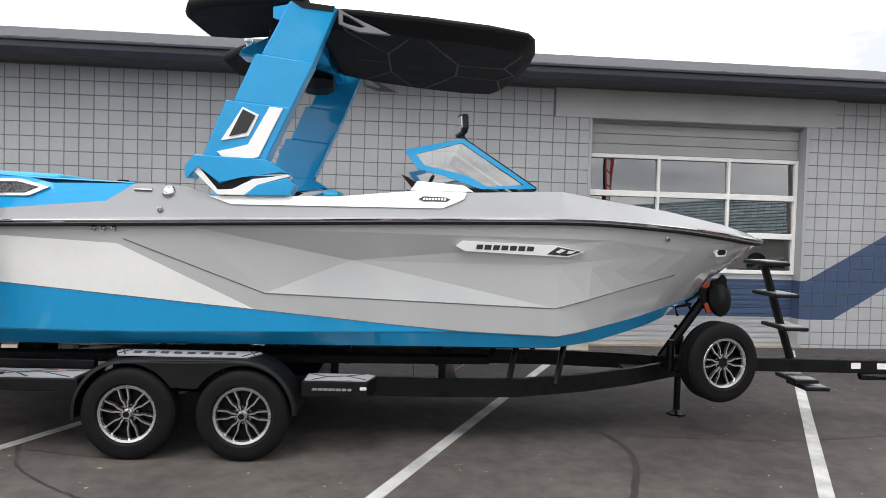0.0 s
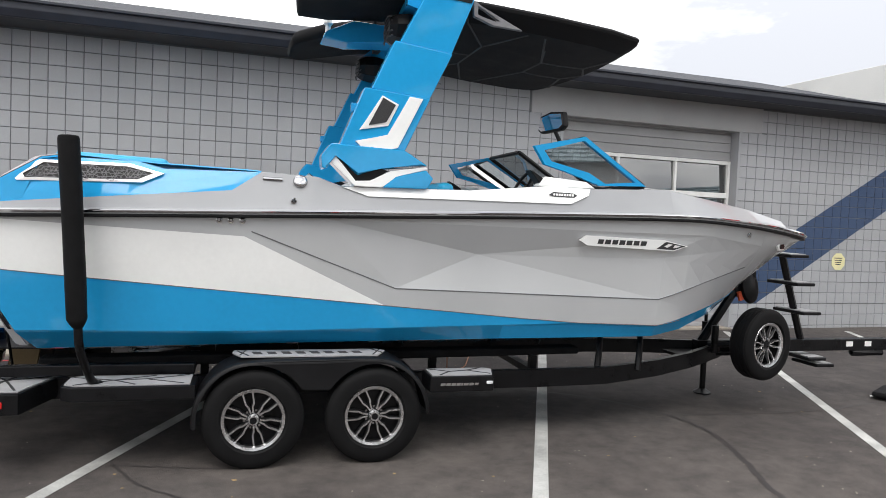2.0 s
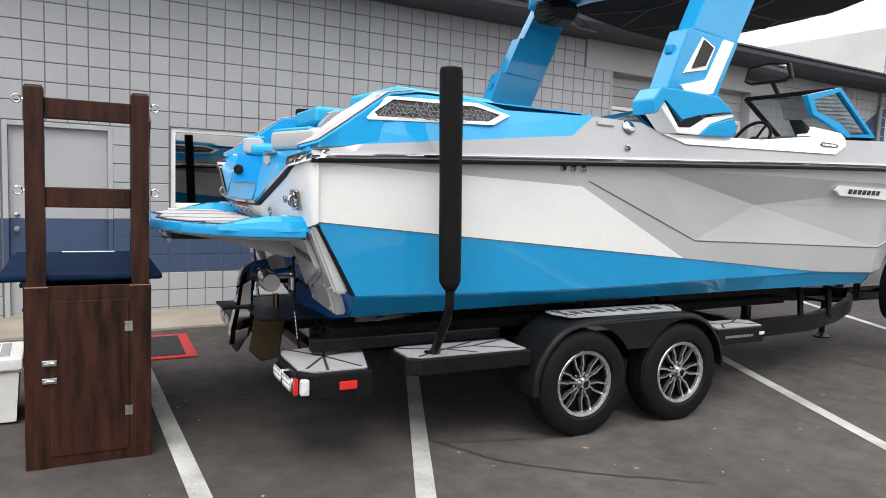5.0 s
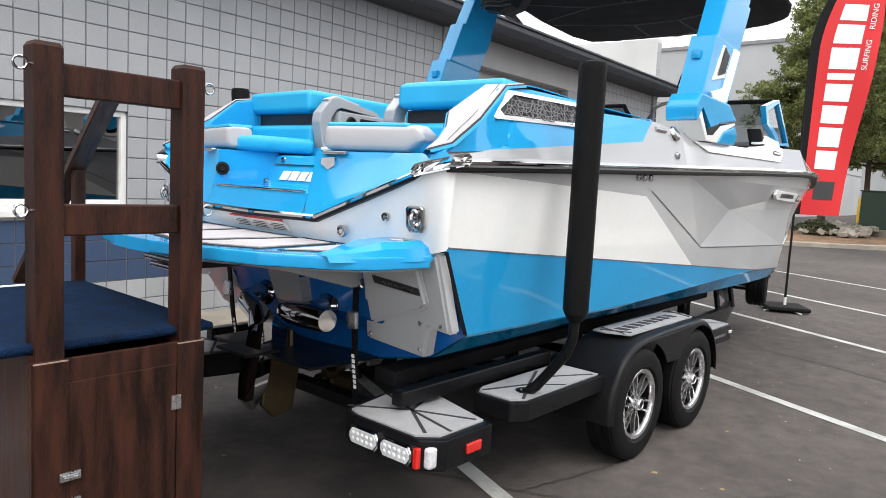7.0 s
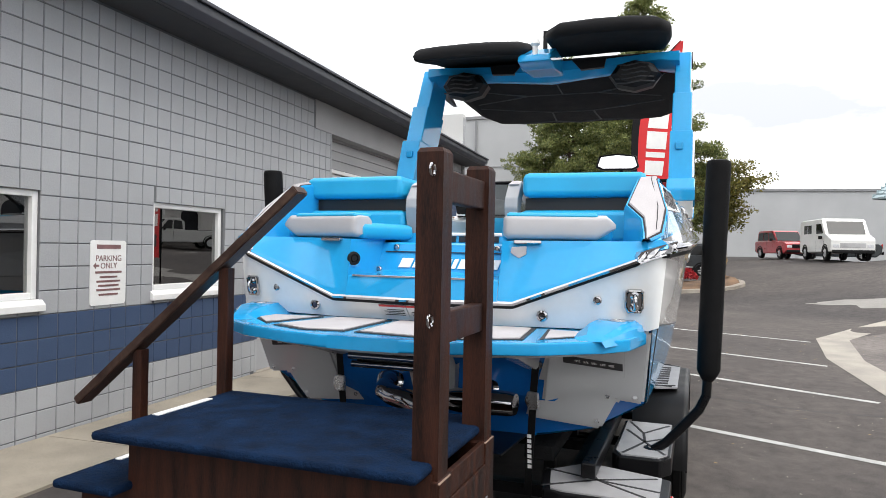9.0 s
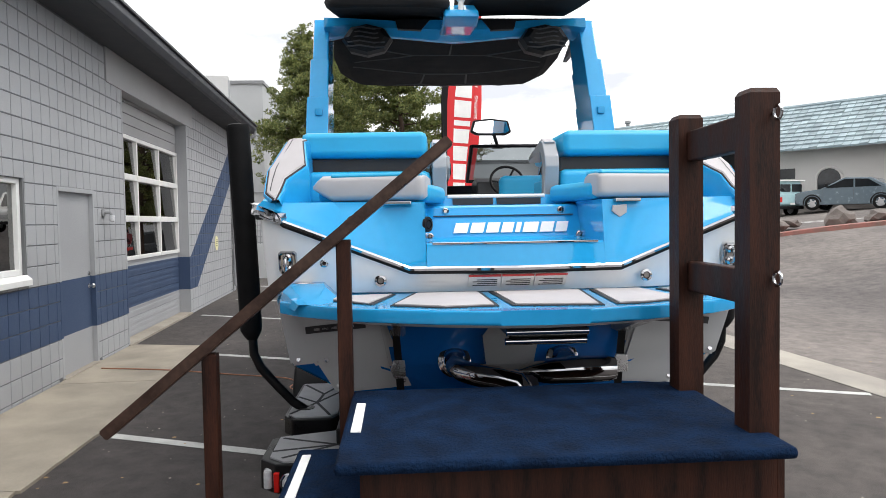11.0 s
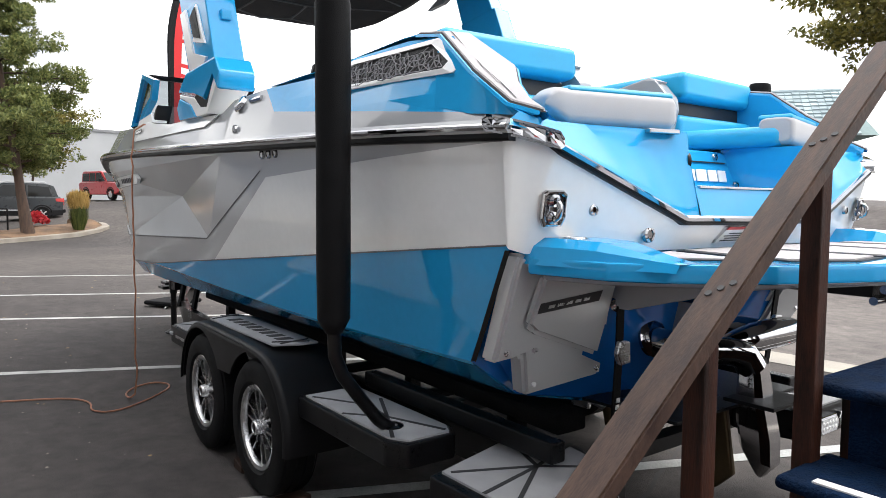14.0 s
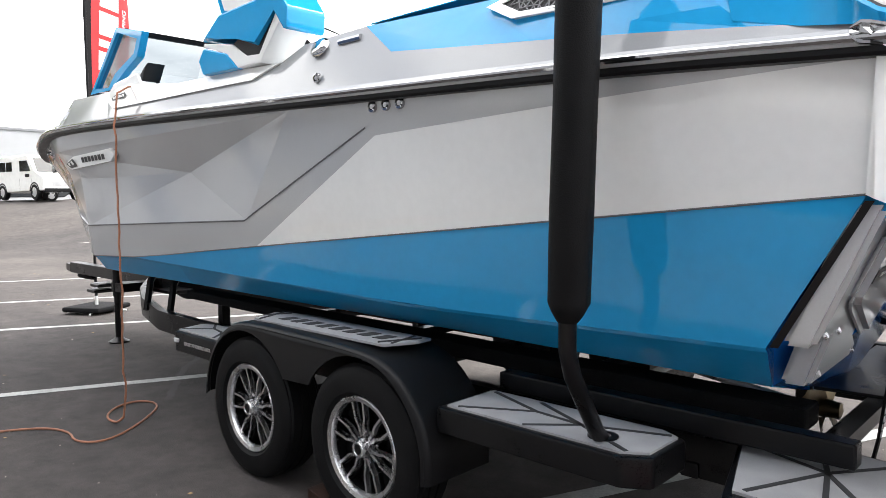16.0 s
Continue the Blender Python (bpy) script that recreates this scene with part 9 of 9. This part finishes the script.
rtile = share("roof_tile", me, rf)
rtile["kind"] = "stuff"
bm = B()
tube(bm, [(-2.9, 1.9, 4.98), (length, 1.9, 4.98)], 0.09, 8)
part("ridge_cap", bm, TILE, rf)
ARCHD = material("dark_arched_glass", (0.02, 0.022, 0.026), 0.15, vary=0.2)
for k, x0 in enumerate((1.96, 4.31, 9.2, 12.0, 14.4, 18.0)):
    bm = B()
    pts_ = [(x0 - 0.48, 0.75), (x0 + 0.48, 0.75), (x0 + 0.48, 1.68)] + [(x0 + 0.48 * math.cos(radians(a)), 1.68 + 0.46 * math.sin(radians(a))) for a in range(15, 180, 15)] + [(x0 - 0.48, 1.68)]
    slab(bm, pts_, "y", -0.02, 0.03)
    w_ = part("window", bm, ARCHD, shop, "dark arched window")
    bm = B()
    rim_ = [(x, -0.04, z) for x, z in pts_]
    tube(bm, rim_ + rim_[:1], 0.05, 6, caps=False)
    part("frame", bm, CREAM, w_)
bm = B()
box(bm, 5.5, -0.05, 1.70, 6.88, -0.015, 2.60, bevel=0.01)
sgb = part("sign_board", bm, WHITEP, shop, "white board with dark lettering")
fc = bpy.data.curves.new("lettering", "FONT")
fc.body, fc.size, fc.extrude, fc.align_x, fc.space_line = "COMPLETE AUTO\n& RESTORATION", 0.178, 0.004, "CENTER", 0.85
fc.offset = 0.006
fc.materials.append(material("purple_brown_print", (0.10, 0.05, 0.07), 0.6))
lt = new("lettering", fc)
lt.parent = sgb
lt.matrix_basis = pose(6.19, -0.055, 2.42, 90, 0, 0)
bm = B()
box(bm, 5.53, -0.058, 1.98, 6.85, -0.052, 2.20)
for k in range(2):
    box(bm, 5.6, -0.058, 1.76 + k * 0.1, 6.7 - 0.2 * k, -0.052, 1.79 + k * 0.1)
part("sign_print", bm, INK, sgb)
bm = B()
for k in range(5):
    box(bm, 5.62 + k * 0.24, -0.062, 2.07, 5.80 + k * 0.24, -0.0585, 2.11)
part("sign_print", bm, WHITEP, sgb)
bm = B()
box(bm, 7.22, -0.02, 1.75, 7.9, 0.03, 2.18, bevel=0.01)
part("window", bm, ARCHD, shop, "small dark square window")
bm = B()
turned(bm, [(0.0, 0.36), (0.15, 0.35), (0.18, 0.22), (0.10, 0.18), (0.10, -0.3)], 14, pose(-1.35, 2.2, 5.05))
part("roof_vent", bm, TRIMGREY, shop, "small round roof vent", smooth=True)


# ---- parked vehicles ----
GLASSK = material("dark_car_glass", (0.010, 0.012, 0.014), 0.08, vary=0.1, spec=0.3)
STEELW = material("grey_wheel", (0.5, 0.5, 0.51), 0.35, metal=0.3, vary=0.1)


def vehicle(name, label, x, y, turn, paint, body, cabin, glass, wheels, width, r=0.33, extra=(), inset=0.105):
    """A parked vehicle from its side outlines; its length lies along local x, its nose at +x."""
    v = thing(name, label, "vehicle", pose(x, y, ground_z(x, y), 0, 0, turn))
    w = width / 2
    bm = B()
    slab(bm, body, "y", -w, w, bevel=0.06)
    part("body", bm, paint, v, smooth=40)
    bm = B()
    slab(bm, cabin, "y", -w + 0.12, w - 0.12, bevel=0.06)
    part("cabin", bm, paint, v, smooth=40)
    for g in glass:
        bm = B()
        slab(bm, g, "y", -w + inset, w - inset)
        part("window", bm, GLASSK, v)
    for wx in wheels:
        for s in (-1, 1):
            bm = B()
            turned(bm, [(r * 0.6, -0.1), (r * 0.95, -0.1), (r, -0.05), (r, 0.06), (r * 0.95, 0.1), (r * 0.6, 0.1)], 24, pose(wx, s * (w - 0.09), r, 90 * s, 0, 0))
            wh_ = part("wheel", bm, RUBBER, v, smooth=40)
            bm = B()
            turned(bm, [(0, -0.09), (r * 0.2, -0.1), (r * 0.62, -0.075), (r * 0.62, 0.0)], 24, pose(wx, s * (w - 0.09), r, 90 * s, 0, 0))
            for k in range(5):
                box(bm, 0.02, -0.03, -0.112, r * 0.58, 0.03, -0.09, m=pose(wx, s * (w - 0.09), r, 90 * s, 0, 0) @ pose(0, 0, 0, 0, 0, 72 * k))
            part("hubcap", bm, STEELW, wh_, smooth=40)
    bm = B()
    L0, L1 = min(p[0] for p in body), max(p[0] for p in body)
    box(bm, L1 - 0.05, -w + 0.08, 0.62, L1 + 0.01, -w + 0.36, 0.78, bevel=0.02)
    part("headlight", bm, CLEARLENS, v)
    bm = B()
    box(bm, L1 - 0.05, w - 0.36, 0.62, L1 + 0.01, w - 0.08, 0.78, bevel=0.02)
    part("headlight", bm, CLEARLENS, v)
    bm = B()
    box(bm, L0 - 0.01, -w + 0.06, 0.72, L0 + 0.05, -w + 0.22, 0.98, bevel=0.02)
    part("tail_light", bm, REDLENS, v)
    bm = B()
    box(bm, L0 - 0.01, w - 0.22, 0.72, L0 + 0.05, w - 0.06, 0.98, bevel=0.02)
    part("tail_light", bm, REDLENS, v)
    bm = B()
    box(bm, L0 - 0.075, -0.16, 0.60, L0 - 0.04, 0.16, 0.70)
    part("rear_plate", bm, WHITEP, v)
    bm = B()
    box(bm, L1 - 0.03, -w + 0.05, 0.36, L1 + 0.07, w - 0.05, 0.52, bevel=0.03)
    part("front_bumper", bm, extra[0] if extra else BLACKSAT, v)
    bm = B()
    box(bm, L0 - 0.07, -w + 0.05, 0.38, L0 + 0.03, w - 0.05, 0.54, bevel=0.03)
    part("rear_bumper", bm, extra[0] if extra else BLACKSAT, v)
    for s in (-1, 1):
        for wx in wheels:
            bm = B()
            tube(bm, [(wx + r * 1.16 * math.cos(radians(a)), s * (w - 0.005), r + r * 1.16 * math.sin(radians(a))) for a in range(-8, 190, 18)], 0.035, 6)
            part("wheel_arch", bm, BLACKSAT, v, smooth=40)
        bm = B()
        mx = glass[-1][-1][0] - 0.12
        box(bm, mx - 0.06, s * (w + 0.09) - 0.09, 1.02, mx + 0.06, s * (w + 0.09) + 0.07, 1.18, bevel=0.03)
        part("mirror", bm, BLACKSAT, v, smooth=40)
        for dx in (glass[-1][0][0] - 0.035, glass[-1][-1][0] + 0.08):
            bm = B()
            box(bm, dx, s * w - 0.004, 0.45, dx + 0.012, s * w + 0.004, 0.96)
            part("door_seam", bm, INK, v)
    if "suv" in name:
        for s in (-1, 1):
            bm = B()
            tube(bm, [(-1.55, s * (w - 0.22), 1.66), (-1.5, s * (w - 0.22), 1.72), (0.0, s * (w - 0.22), 1.72), (0.06, s * (w - 0.22), 1.66)], 0.025, 6)
            part("roof_rail", bm, STEELW, v, smooth=40)
            bm = B()
            slab(bm, [(-2.13, 0.27), (-2.20, 0.50), (-1.0, 0.47), (1.0, 0.47), (2.16, 0.50), (2.12, 0.27)], "y", s * w - 0.012, s * w + 0.012)
            part("sill_cladding", bm, BLACKSAT, v, "black lower cladding")
            bm = B()
            box(bm, -0.92, s * w - 0.02, 0.47, 0.92, s * w + 0.02, 0.52, bevel=0.008)
            part("side_strip", bm, STEELW, v, "silver side strip")
            bm = B()
            slab(bm, [(-2.215, 0.84), (-2.19, 1.02), (-1.86, 1.0), (-1.90, 0.88)], "y", s * (w - 0.03) - 0.04, s * (w - 0.03) + 0.04, bevel=0.01)
            part("tail_light", bm, REDLENS, v)
    return v


PSILVER = material("dull_white_car_paint", (0.50, 0.50, 0.49), 0.42, vary=0.03, coat=0.2)
PTEAL = material("pale_teal_car_paint", (0.40, 0.60, 0.64), 0.35, vary=0.06, coat=0.4)
PGREY = material("blue_grey_car_paint", (0.12, 0.16, 0.19), 0.25, metal=0.3, vary=0.06, coat=0.7)
PDARK = material("charcoal_car_paint", (0.022, 0.028, 0.034), 0.3, vary=0.06, coat=0.3)
PWHITE = material("white_car_paint", (0.75, 0.75, 0.73), 0.35, vary=0.05, coat=0.4)
PRED = material("red_car_paint", (0.42, 0.022, 0.03), 0.3, vary=0.06, coat=0.6)
suv_body = [(-2.15, 0.45), (-2.2, 0.95), (-2.05, 1.08), (0.75, 1.05), (1.85, 0.98), (2.12, 0.8), (2.15, 0.4), (1.7, 0.25), (-1.9, 0.25)]
suv_cab = [(-2.05, 1.0), (-1.85, 1.55), (-1.5, 1.66), (0.1, 1.66), (0.95, 1.02)]
suv_gl = [[(-1.75, 1.1), (-1.62, 1.5), (-0.85, 1.56), (-0.85, 1.1)], [(-0.78, 1.1), (-0.78, 1.56), (0.05, 1.56), (0.68, 1.1)]]
vehicle("parked_suv", "dark charcoal compact suv parked by the trees", 31.3, -0.16, 92, PDARK, suv_body, suv_cab, suv_gl, (-1.35, 1.35), 1.8)
van_body = [(-2.5, 0.45), (-2.52, 1.2), (-2.42, 1.90), (-2.2, 2.02), (0.95, 2.02), (1.15, 1.95), (1.62, 1.22), (2.30, 1.10), (2.42, 0.98), (2.42, 0.42), (-2.4, 0.35)]
van_cab = [(-2.3, 1.9), (-2.1, 2.05), (0.75, 2.05), (0.95, 1.9)]
van_gl = [[(-1.75, 1.32), (-1.75, 1.75), (-1.15, 1.75), (-1.15, 1.32)], [(-1.08, 1.32), (-1.08, 1.75), (-0.5, 1.75), (-0.5, 1.32)], [(0.25, 1.30), (0.25, 1.78), (0.98, 1.78), (1.30, 1.30)]]
van = vehicle("parked_van", "white panel van parked at the kerb", 33.2, -7.75, 188, PWHITE, van_body, van_cab, van_gl, (-1.55, 1.6), 1.9, r=0.36, inset=-0.004)
bm = B()
slab(bm, [(1.20, 1.885), (1.60, 1.27), (1.612, 1.278), (1.212, 1.893)], "y", -0.80, 0.80)
part("windscreen", bm, GLASSK, van)
bm = B()
box(bm, 2.40, -0.55, 0.62, 2.435, 0.55, 0.84, bevel=0.01)
part("grille", bm, STEELW, van, "bright bar grille")
rw_body = [(-2.05, 0.45), (-2.1, 0.95), (-1.95, 1.02), (0.70, 1.0), (1.85, 0.96), (2.05, 0.88), (2.08, 0.42), (1.7, 0.3), (-1.85, 0.3)]
rw_cab = [(-2.02, 0.96), (-1.92, 1.52), (-1.75, 1.64), (0.05, 1.64), (0.2, 1.58), (0.78, 0.98)]
rw_gl = [[(-1.86, 1.06), (-1.80, 1.5), (-1.12, 1.52), (-1.12, 1.06)], [(-1.05, 1.06), (-1.05, 1.52), (-0.45, 1.52), (-0.45, 1.06)], [(-0.38, 1.06), (-0.38, 1.52), (0.08, 1.52), (0.55, 1.06)]]
rwv = vehicle("parked_wagon", "bright red boxy wagon parked across the road", 39.2, -6.1, 198, PRED, rw_body, rw_cab, rw_gl, (-1.3, 1.3), 1.7)
bm = B()
box(bm, 2.05, -0.48, 0.62, 2.10, 0.48, 0.82, bevel=0.015)
part("grille", bm, BLACKSAT, rwv, "black radiator grille")
bm = B()
skin(bm, [[(0.24, -0.66, 1.56), (0.24, 0.66, 1.56)], [(0.77, -0.72, 1.04), (0.77, 0.72, 1.04)]])
part("windscreen", bm, GLASSK, rwv)
sed_body = [(-2.25, 0.45), (-2.3, 0.85), (-2.1, 0.98), (-1.3, 0.98), (0.9, 0.95), (1.9, 0.85), (2.25, 0.7), (2.28, 0.35), (1.8, 0.22), (-2.0, 0.22)]
sed_cab = [(-1.75, 0.93), (-0.95, 1.38), (0.1, 1.42), (1.1, 0.92)]
sed_gl = [[(-1.35, 0.98), (-0.85, 1.31), (-0.35, 1.34), (-0.35, 0.98)], [(-0.28, 0.98), (-0.28, 1.34), (0.08, 1.34), (0.85, 0.98)]]
vehicle("parked_sedan", "grey-blue sedan parked in front of the shop", 23.92, -19.58, ang + 180, PGREY, sed_body, sed_cab, sed_gl, (-1.35, 1.35), 1.78, r=0.32)
vehicle("parked_sedan", "dark sedan in the far row", 40.5, -9.0, 80, PDARK, sed_body, sed_cab, sed_gl, (-1.35, 1.35), 1.78, r=0.32)
pk_body = [(-2.65, 0.5), (-2.68, 0.95), (-2.6, 1.05), (0.1, 1.03), (1.0, 1.06), (2.3, 1.02), (2.55, 0.92), (2.6, 0.5), (2.2, 0.36), (-2.4, 0.36)]
pk_cab = [(-0.25, 1.0), (-0.2, 1.5), (0.0, 1.68), (0.75, 1.68), (1.25, 1.03)]
pk_gl = [[(-0.1, 1.1), (-0.05, 1.55), (0.4, 1.58), (0.4, 1.1)], [(0.46, 1.1), (0.46, 1.58), (0.7, 1.58), (1.05, 1.1)]]
pick = vehicle("parked_pickup", "faded white classic pickup truck in front of the shop", 28.05, -15.22, ang + 1, PSILVER, pk_body, pk_cab, pk_gl, (-1.6, 1.6), 1.95, r=0.35, extra=(STEELW,))
bm = B()
box(bm, 2.56, -0.74, 0.66, 2.625, 0.74, 0.86, bevel=0.02)
part("grille", bm, BLACKSAT, pick, "black radiator grille")
bm = B()
for z in (0.64, 0.75, 0.87):
    box(bm, 2.60, -0.78, z, 2.64, 0.78, z + 0.022, bevel=0.006)
part("grille_bar", bm, STEELW, pick)
bm = B()
skin(bm, [[(0.80, -0.72, 1.63), (0.80, 0.72, 1.63)], [(1.21, -0.80, 1.10), (1.21, 0.80, 1.10)]])
part("windscreen", bm, GLASSK, pick)
bm = B()
box(bm, -2.55, -0.82, 1.035, -0.35, 0.82, 1.062)
part("bed", bm, BLACKSAT, pick, "dark open load bed")
jp_body = [(-1.74, 0.62), (-1.76, 1.12), (0.62, 1.12), (1.55, 1.08), (1.65, 0.95), (1.65, 0.62), (1.3, 0.48), (-1.55, 0.48)]
jp_cab = [(-1.74, 1.08), (-1.70, 1.76), (-1.58, 1.84), (0.42, 1.84), (0.55, 1.76), (0.64, 1.08)]
jp_gl = [[(-1.64, 1.25), (-1.62, 1.64), (-1.42, 1.64), (-1.42, 1.25)], [(-1.30, 1.25), (-1.30, 1.64), (-0.38, 1.64), (-0.38, 1.25)], [(-0.20, 1.25), (-0.20, 1.64), (0.32, 1.64), (0.42, 1.25)]]
off = vehicle("parked_offroader", "pale teal boxy off-road wagon in front of the shop", 26.38, -16.8, ang + 160, PTEAL, jp_body, jp_cab, jp_gl, (-1.1, 1.18), 1.68, r=0.39)
bm = B()
box(bm, -1.80, -0.92, 1.76, 0.55, 0.92, 1.83, bevel=0.03)
part("roof_panel", bm, PWHITE, off, "white roof panel")
off.matrix_basis = off.matrix_basis @ Matrix.Scale(0.92, 4)
for y0, y1 in ((-0.72, -0.06), (0.06, 0.72)):
    bm = B()
    box(bm, -1.765, y0, 1.25, -1.72, y1, 1.62, bevel=0.02)
    part("window", bm, GLASSK, off)

vehicle("parked_suv", "black suv parked across the road", 0.1, -15.0, -84, PDARK, suv_body, suv_cab, suv_gl, (-1.35, 1.35), 1.85)
vehicle("parked_suv", "white suv in the row beyond the shade tree", 5.5, -41.0, 100, PWHITE, suv_body, suv_cab, suv_gl, (-1.35, 1.35), 1.85)
vehicle("parked_suv", "brown-grey suv beyond the shade tree", 2.6, -29.5, -88, PGREY, suv_body, suv_cab, suv_gl, (-1.35, 1.35), 1.8)

# ---- loose grit and leaf bits on the asphalt ----
rg_ = random.Random(31)
for name_, label_, mat_, n_, lo_, hi_, flat in (("grit", "scatter of pale grit on the asphalt", KERB, 420, 0.004, 0.011, 0.6), ("leaf_litter", "scatter of small dry leaf bits on the asphalt", material("dry_leaf", (0.30, 0.20, 0.09), 0.8, vary=0.4), 160, 0.008, 0.022, 0.15)):
    bm = B()
    for k in range(n_):
        x, y = rg_.uniform(-4, 12), rg_.choice((rg_.uniform(-5.5, 0.6), rg_.uniform(-3.5, -1.2), rg_.uniform(1.4, 3.0)))
        r_ = rg_.uniform(lo_, hi_)
        a_ = rg_.uniform(0, 6.3)
        q = [bm.verts.new((x + r_ * rg_.uniform(0.6, 1.3) * math.cos(a_ + i * 1.57), y + r_ * rg_.uniform(0.6, 1.3) * math.sin(a_ + i * 1.57), ground_z(x, y) + 0.003)) for i in range(4)]
        tp = bm.verts.new((x, y, ground_z(x, y) + 0.003 + r_ * flat))
        for i in range(4):
            bm.faces.new((q[i], q[(i + 1) % 4], tp))
    solo(name_, bm, mat_, label_, "litter", kind="stuff")
# ---- blocks of the wall: the nearest as pieces, the others joined ----
def block_mesh(w, h):
    bm = B()
    c, d = 0.004, 0.008
    o = [(0, 0), (w, 0), (w, h), (0, h)]
    i = [(c, c), (w - c, c), (w - c, h - c), (c, h - c)]
    vo = [bm.verts.new((x, 0.006, z)) for x, z in o]
    vi = [bm.verts.new((x, 0.006 - d, z)) for x, z in i]
    bm.faces.new(vi)
    for k in range(4):
        bm.faces.new((vo[k], vo[(k + 1) % 4], vi[(k + 1) % 4], vi[k]))
    return bm


JOINT = 0.008
FULL = mesh_of("block", block_mesh(COURSE - JOINT, COURSE - JOINT), BLOCK)
HOLES = list(OPEN.values()) + [(3.32, 7.84, 3.49, 3.93)]


def fits(s, z, w, h):
    """The block's rectangle, trimmed at the openings; None where nothing is left."""
    s1, z1 = s + w, z + h
    for a, b, p, q in HOLES:
        if s < b and s1 > a and z < q and z1 > p:
            left, right, under, over = a - s, s1 - b, p - z, z1 - q
            best = max(left, right, under, over)
            if best < 0.03:
                return None
            if best == left:
                s1 = a
            elif best == right:
                s = b
            elif best == under:
                z1 = p
            else:
                z = q
    return s, z, s1 - s, z1 - z


rest = B()
count = 0
for row in range(-1, 20):
    z = C0 + row * COURSE
    for col in range(-57, 81):
        s = COL0 + col * COURSE
        if s + COURSE > S1 or s < S0:
            continue
        zz, hh = max(z, -0.1), COURSE - JOINT
        if z + hh > 3.97:
            continue
        fit = fits(s, zz, COURSE - JOINT, z + hh - zz)
        if fit is None:
            continue
        whole = abs(fit[2] - (COURSE - JOINT)) < 1e-6 and abs(fit[3] - (COURSE - JOINT)) < 1e-6
        if whole and -3.6 < s < -0.9 and count < 300:
            share("block", FULL, wall_front, pose(s, 0, z))
            count += 1
        else:
            t = block_mesh(fit[2], fit[3])
            off = Vector((fit[0], 0, fit[1]))
            vm = {v: rest.verts.new(v.co + off) for v in t.verts}
            for f in t.faces:
                rest.faces.new([vm[v] for v in f.verts])
            t.free()
wall_rest = part("block_course", rest, BLOCK, wall_front)
wall_rest["kind"] = "stuff"
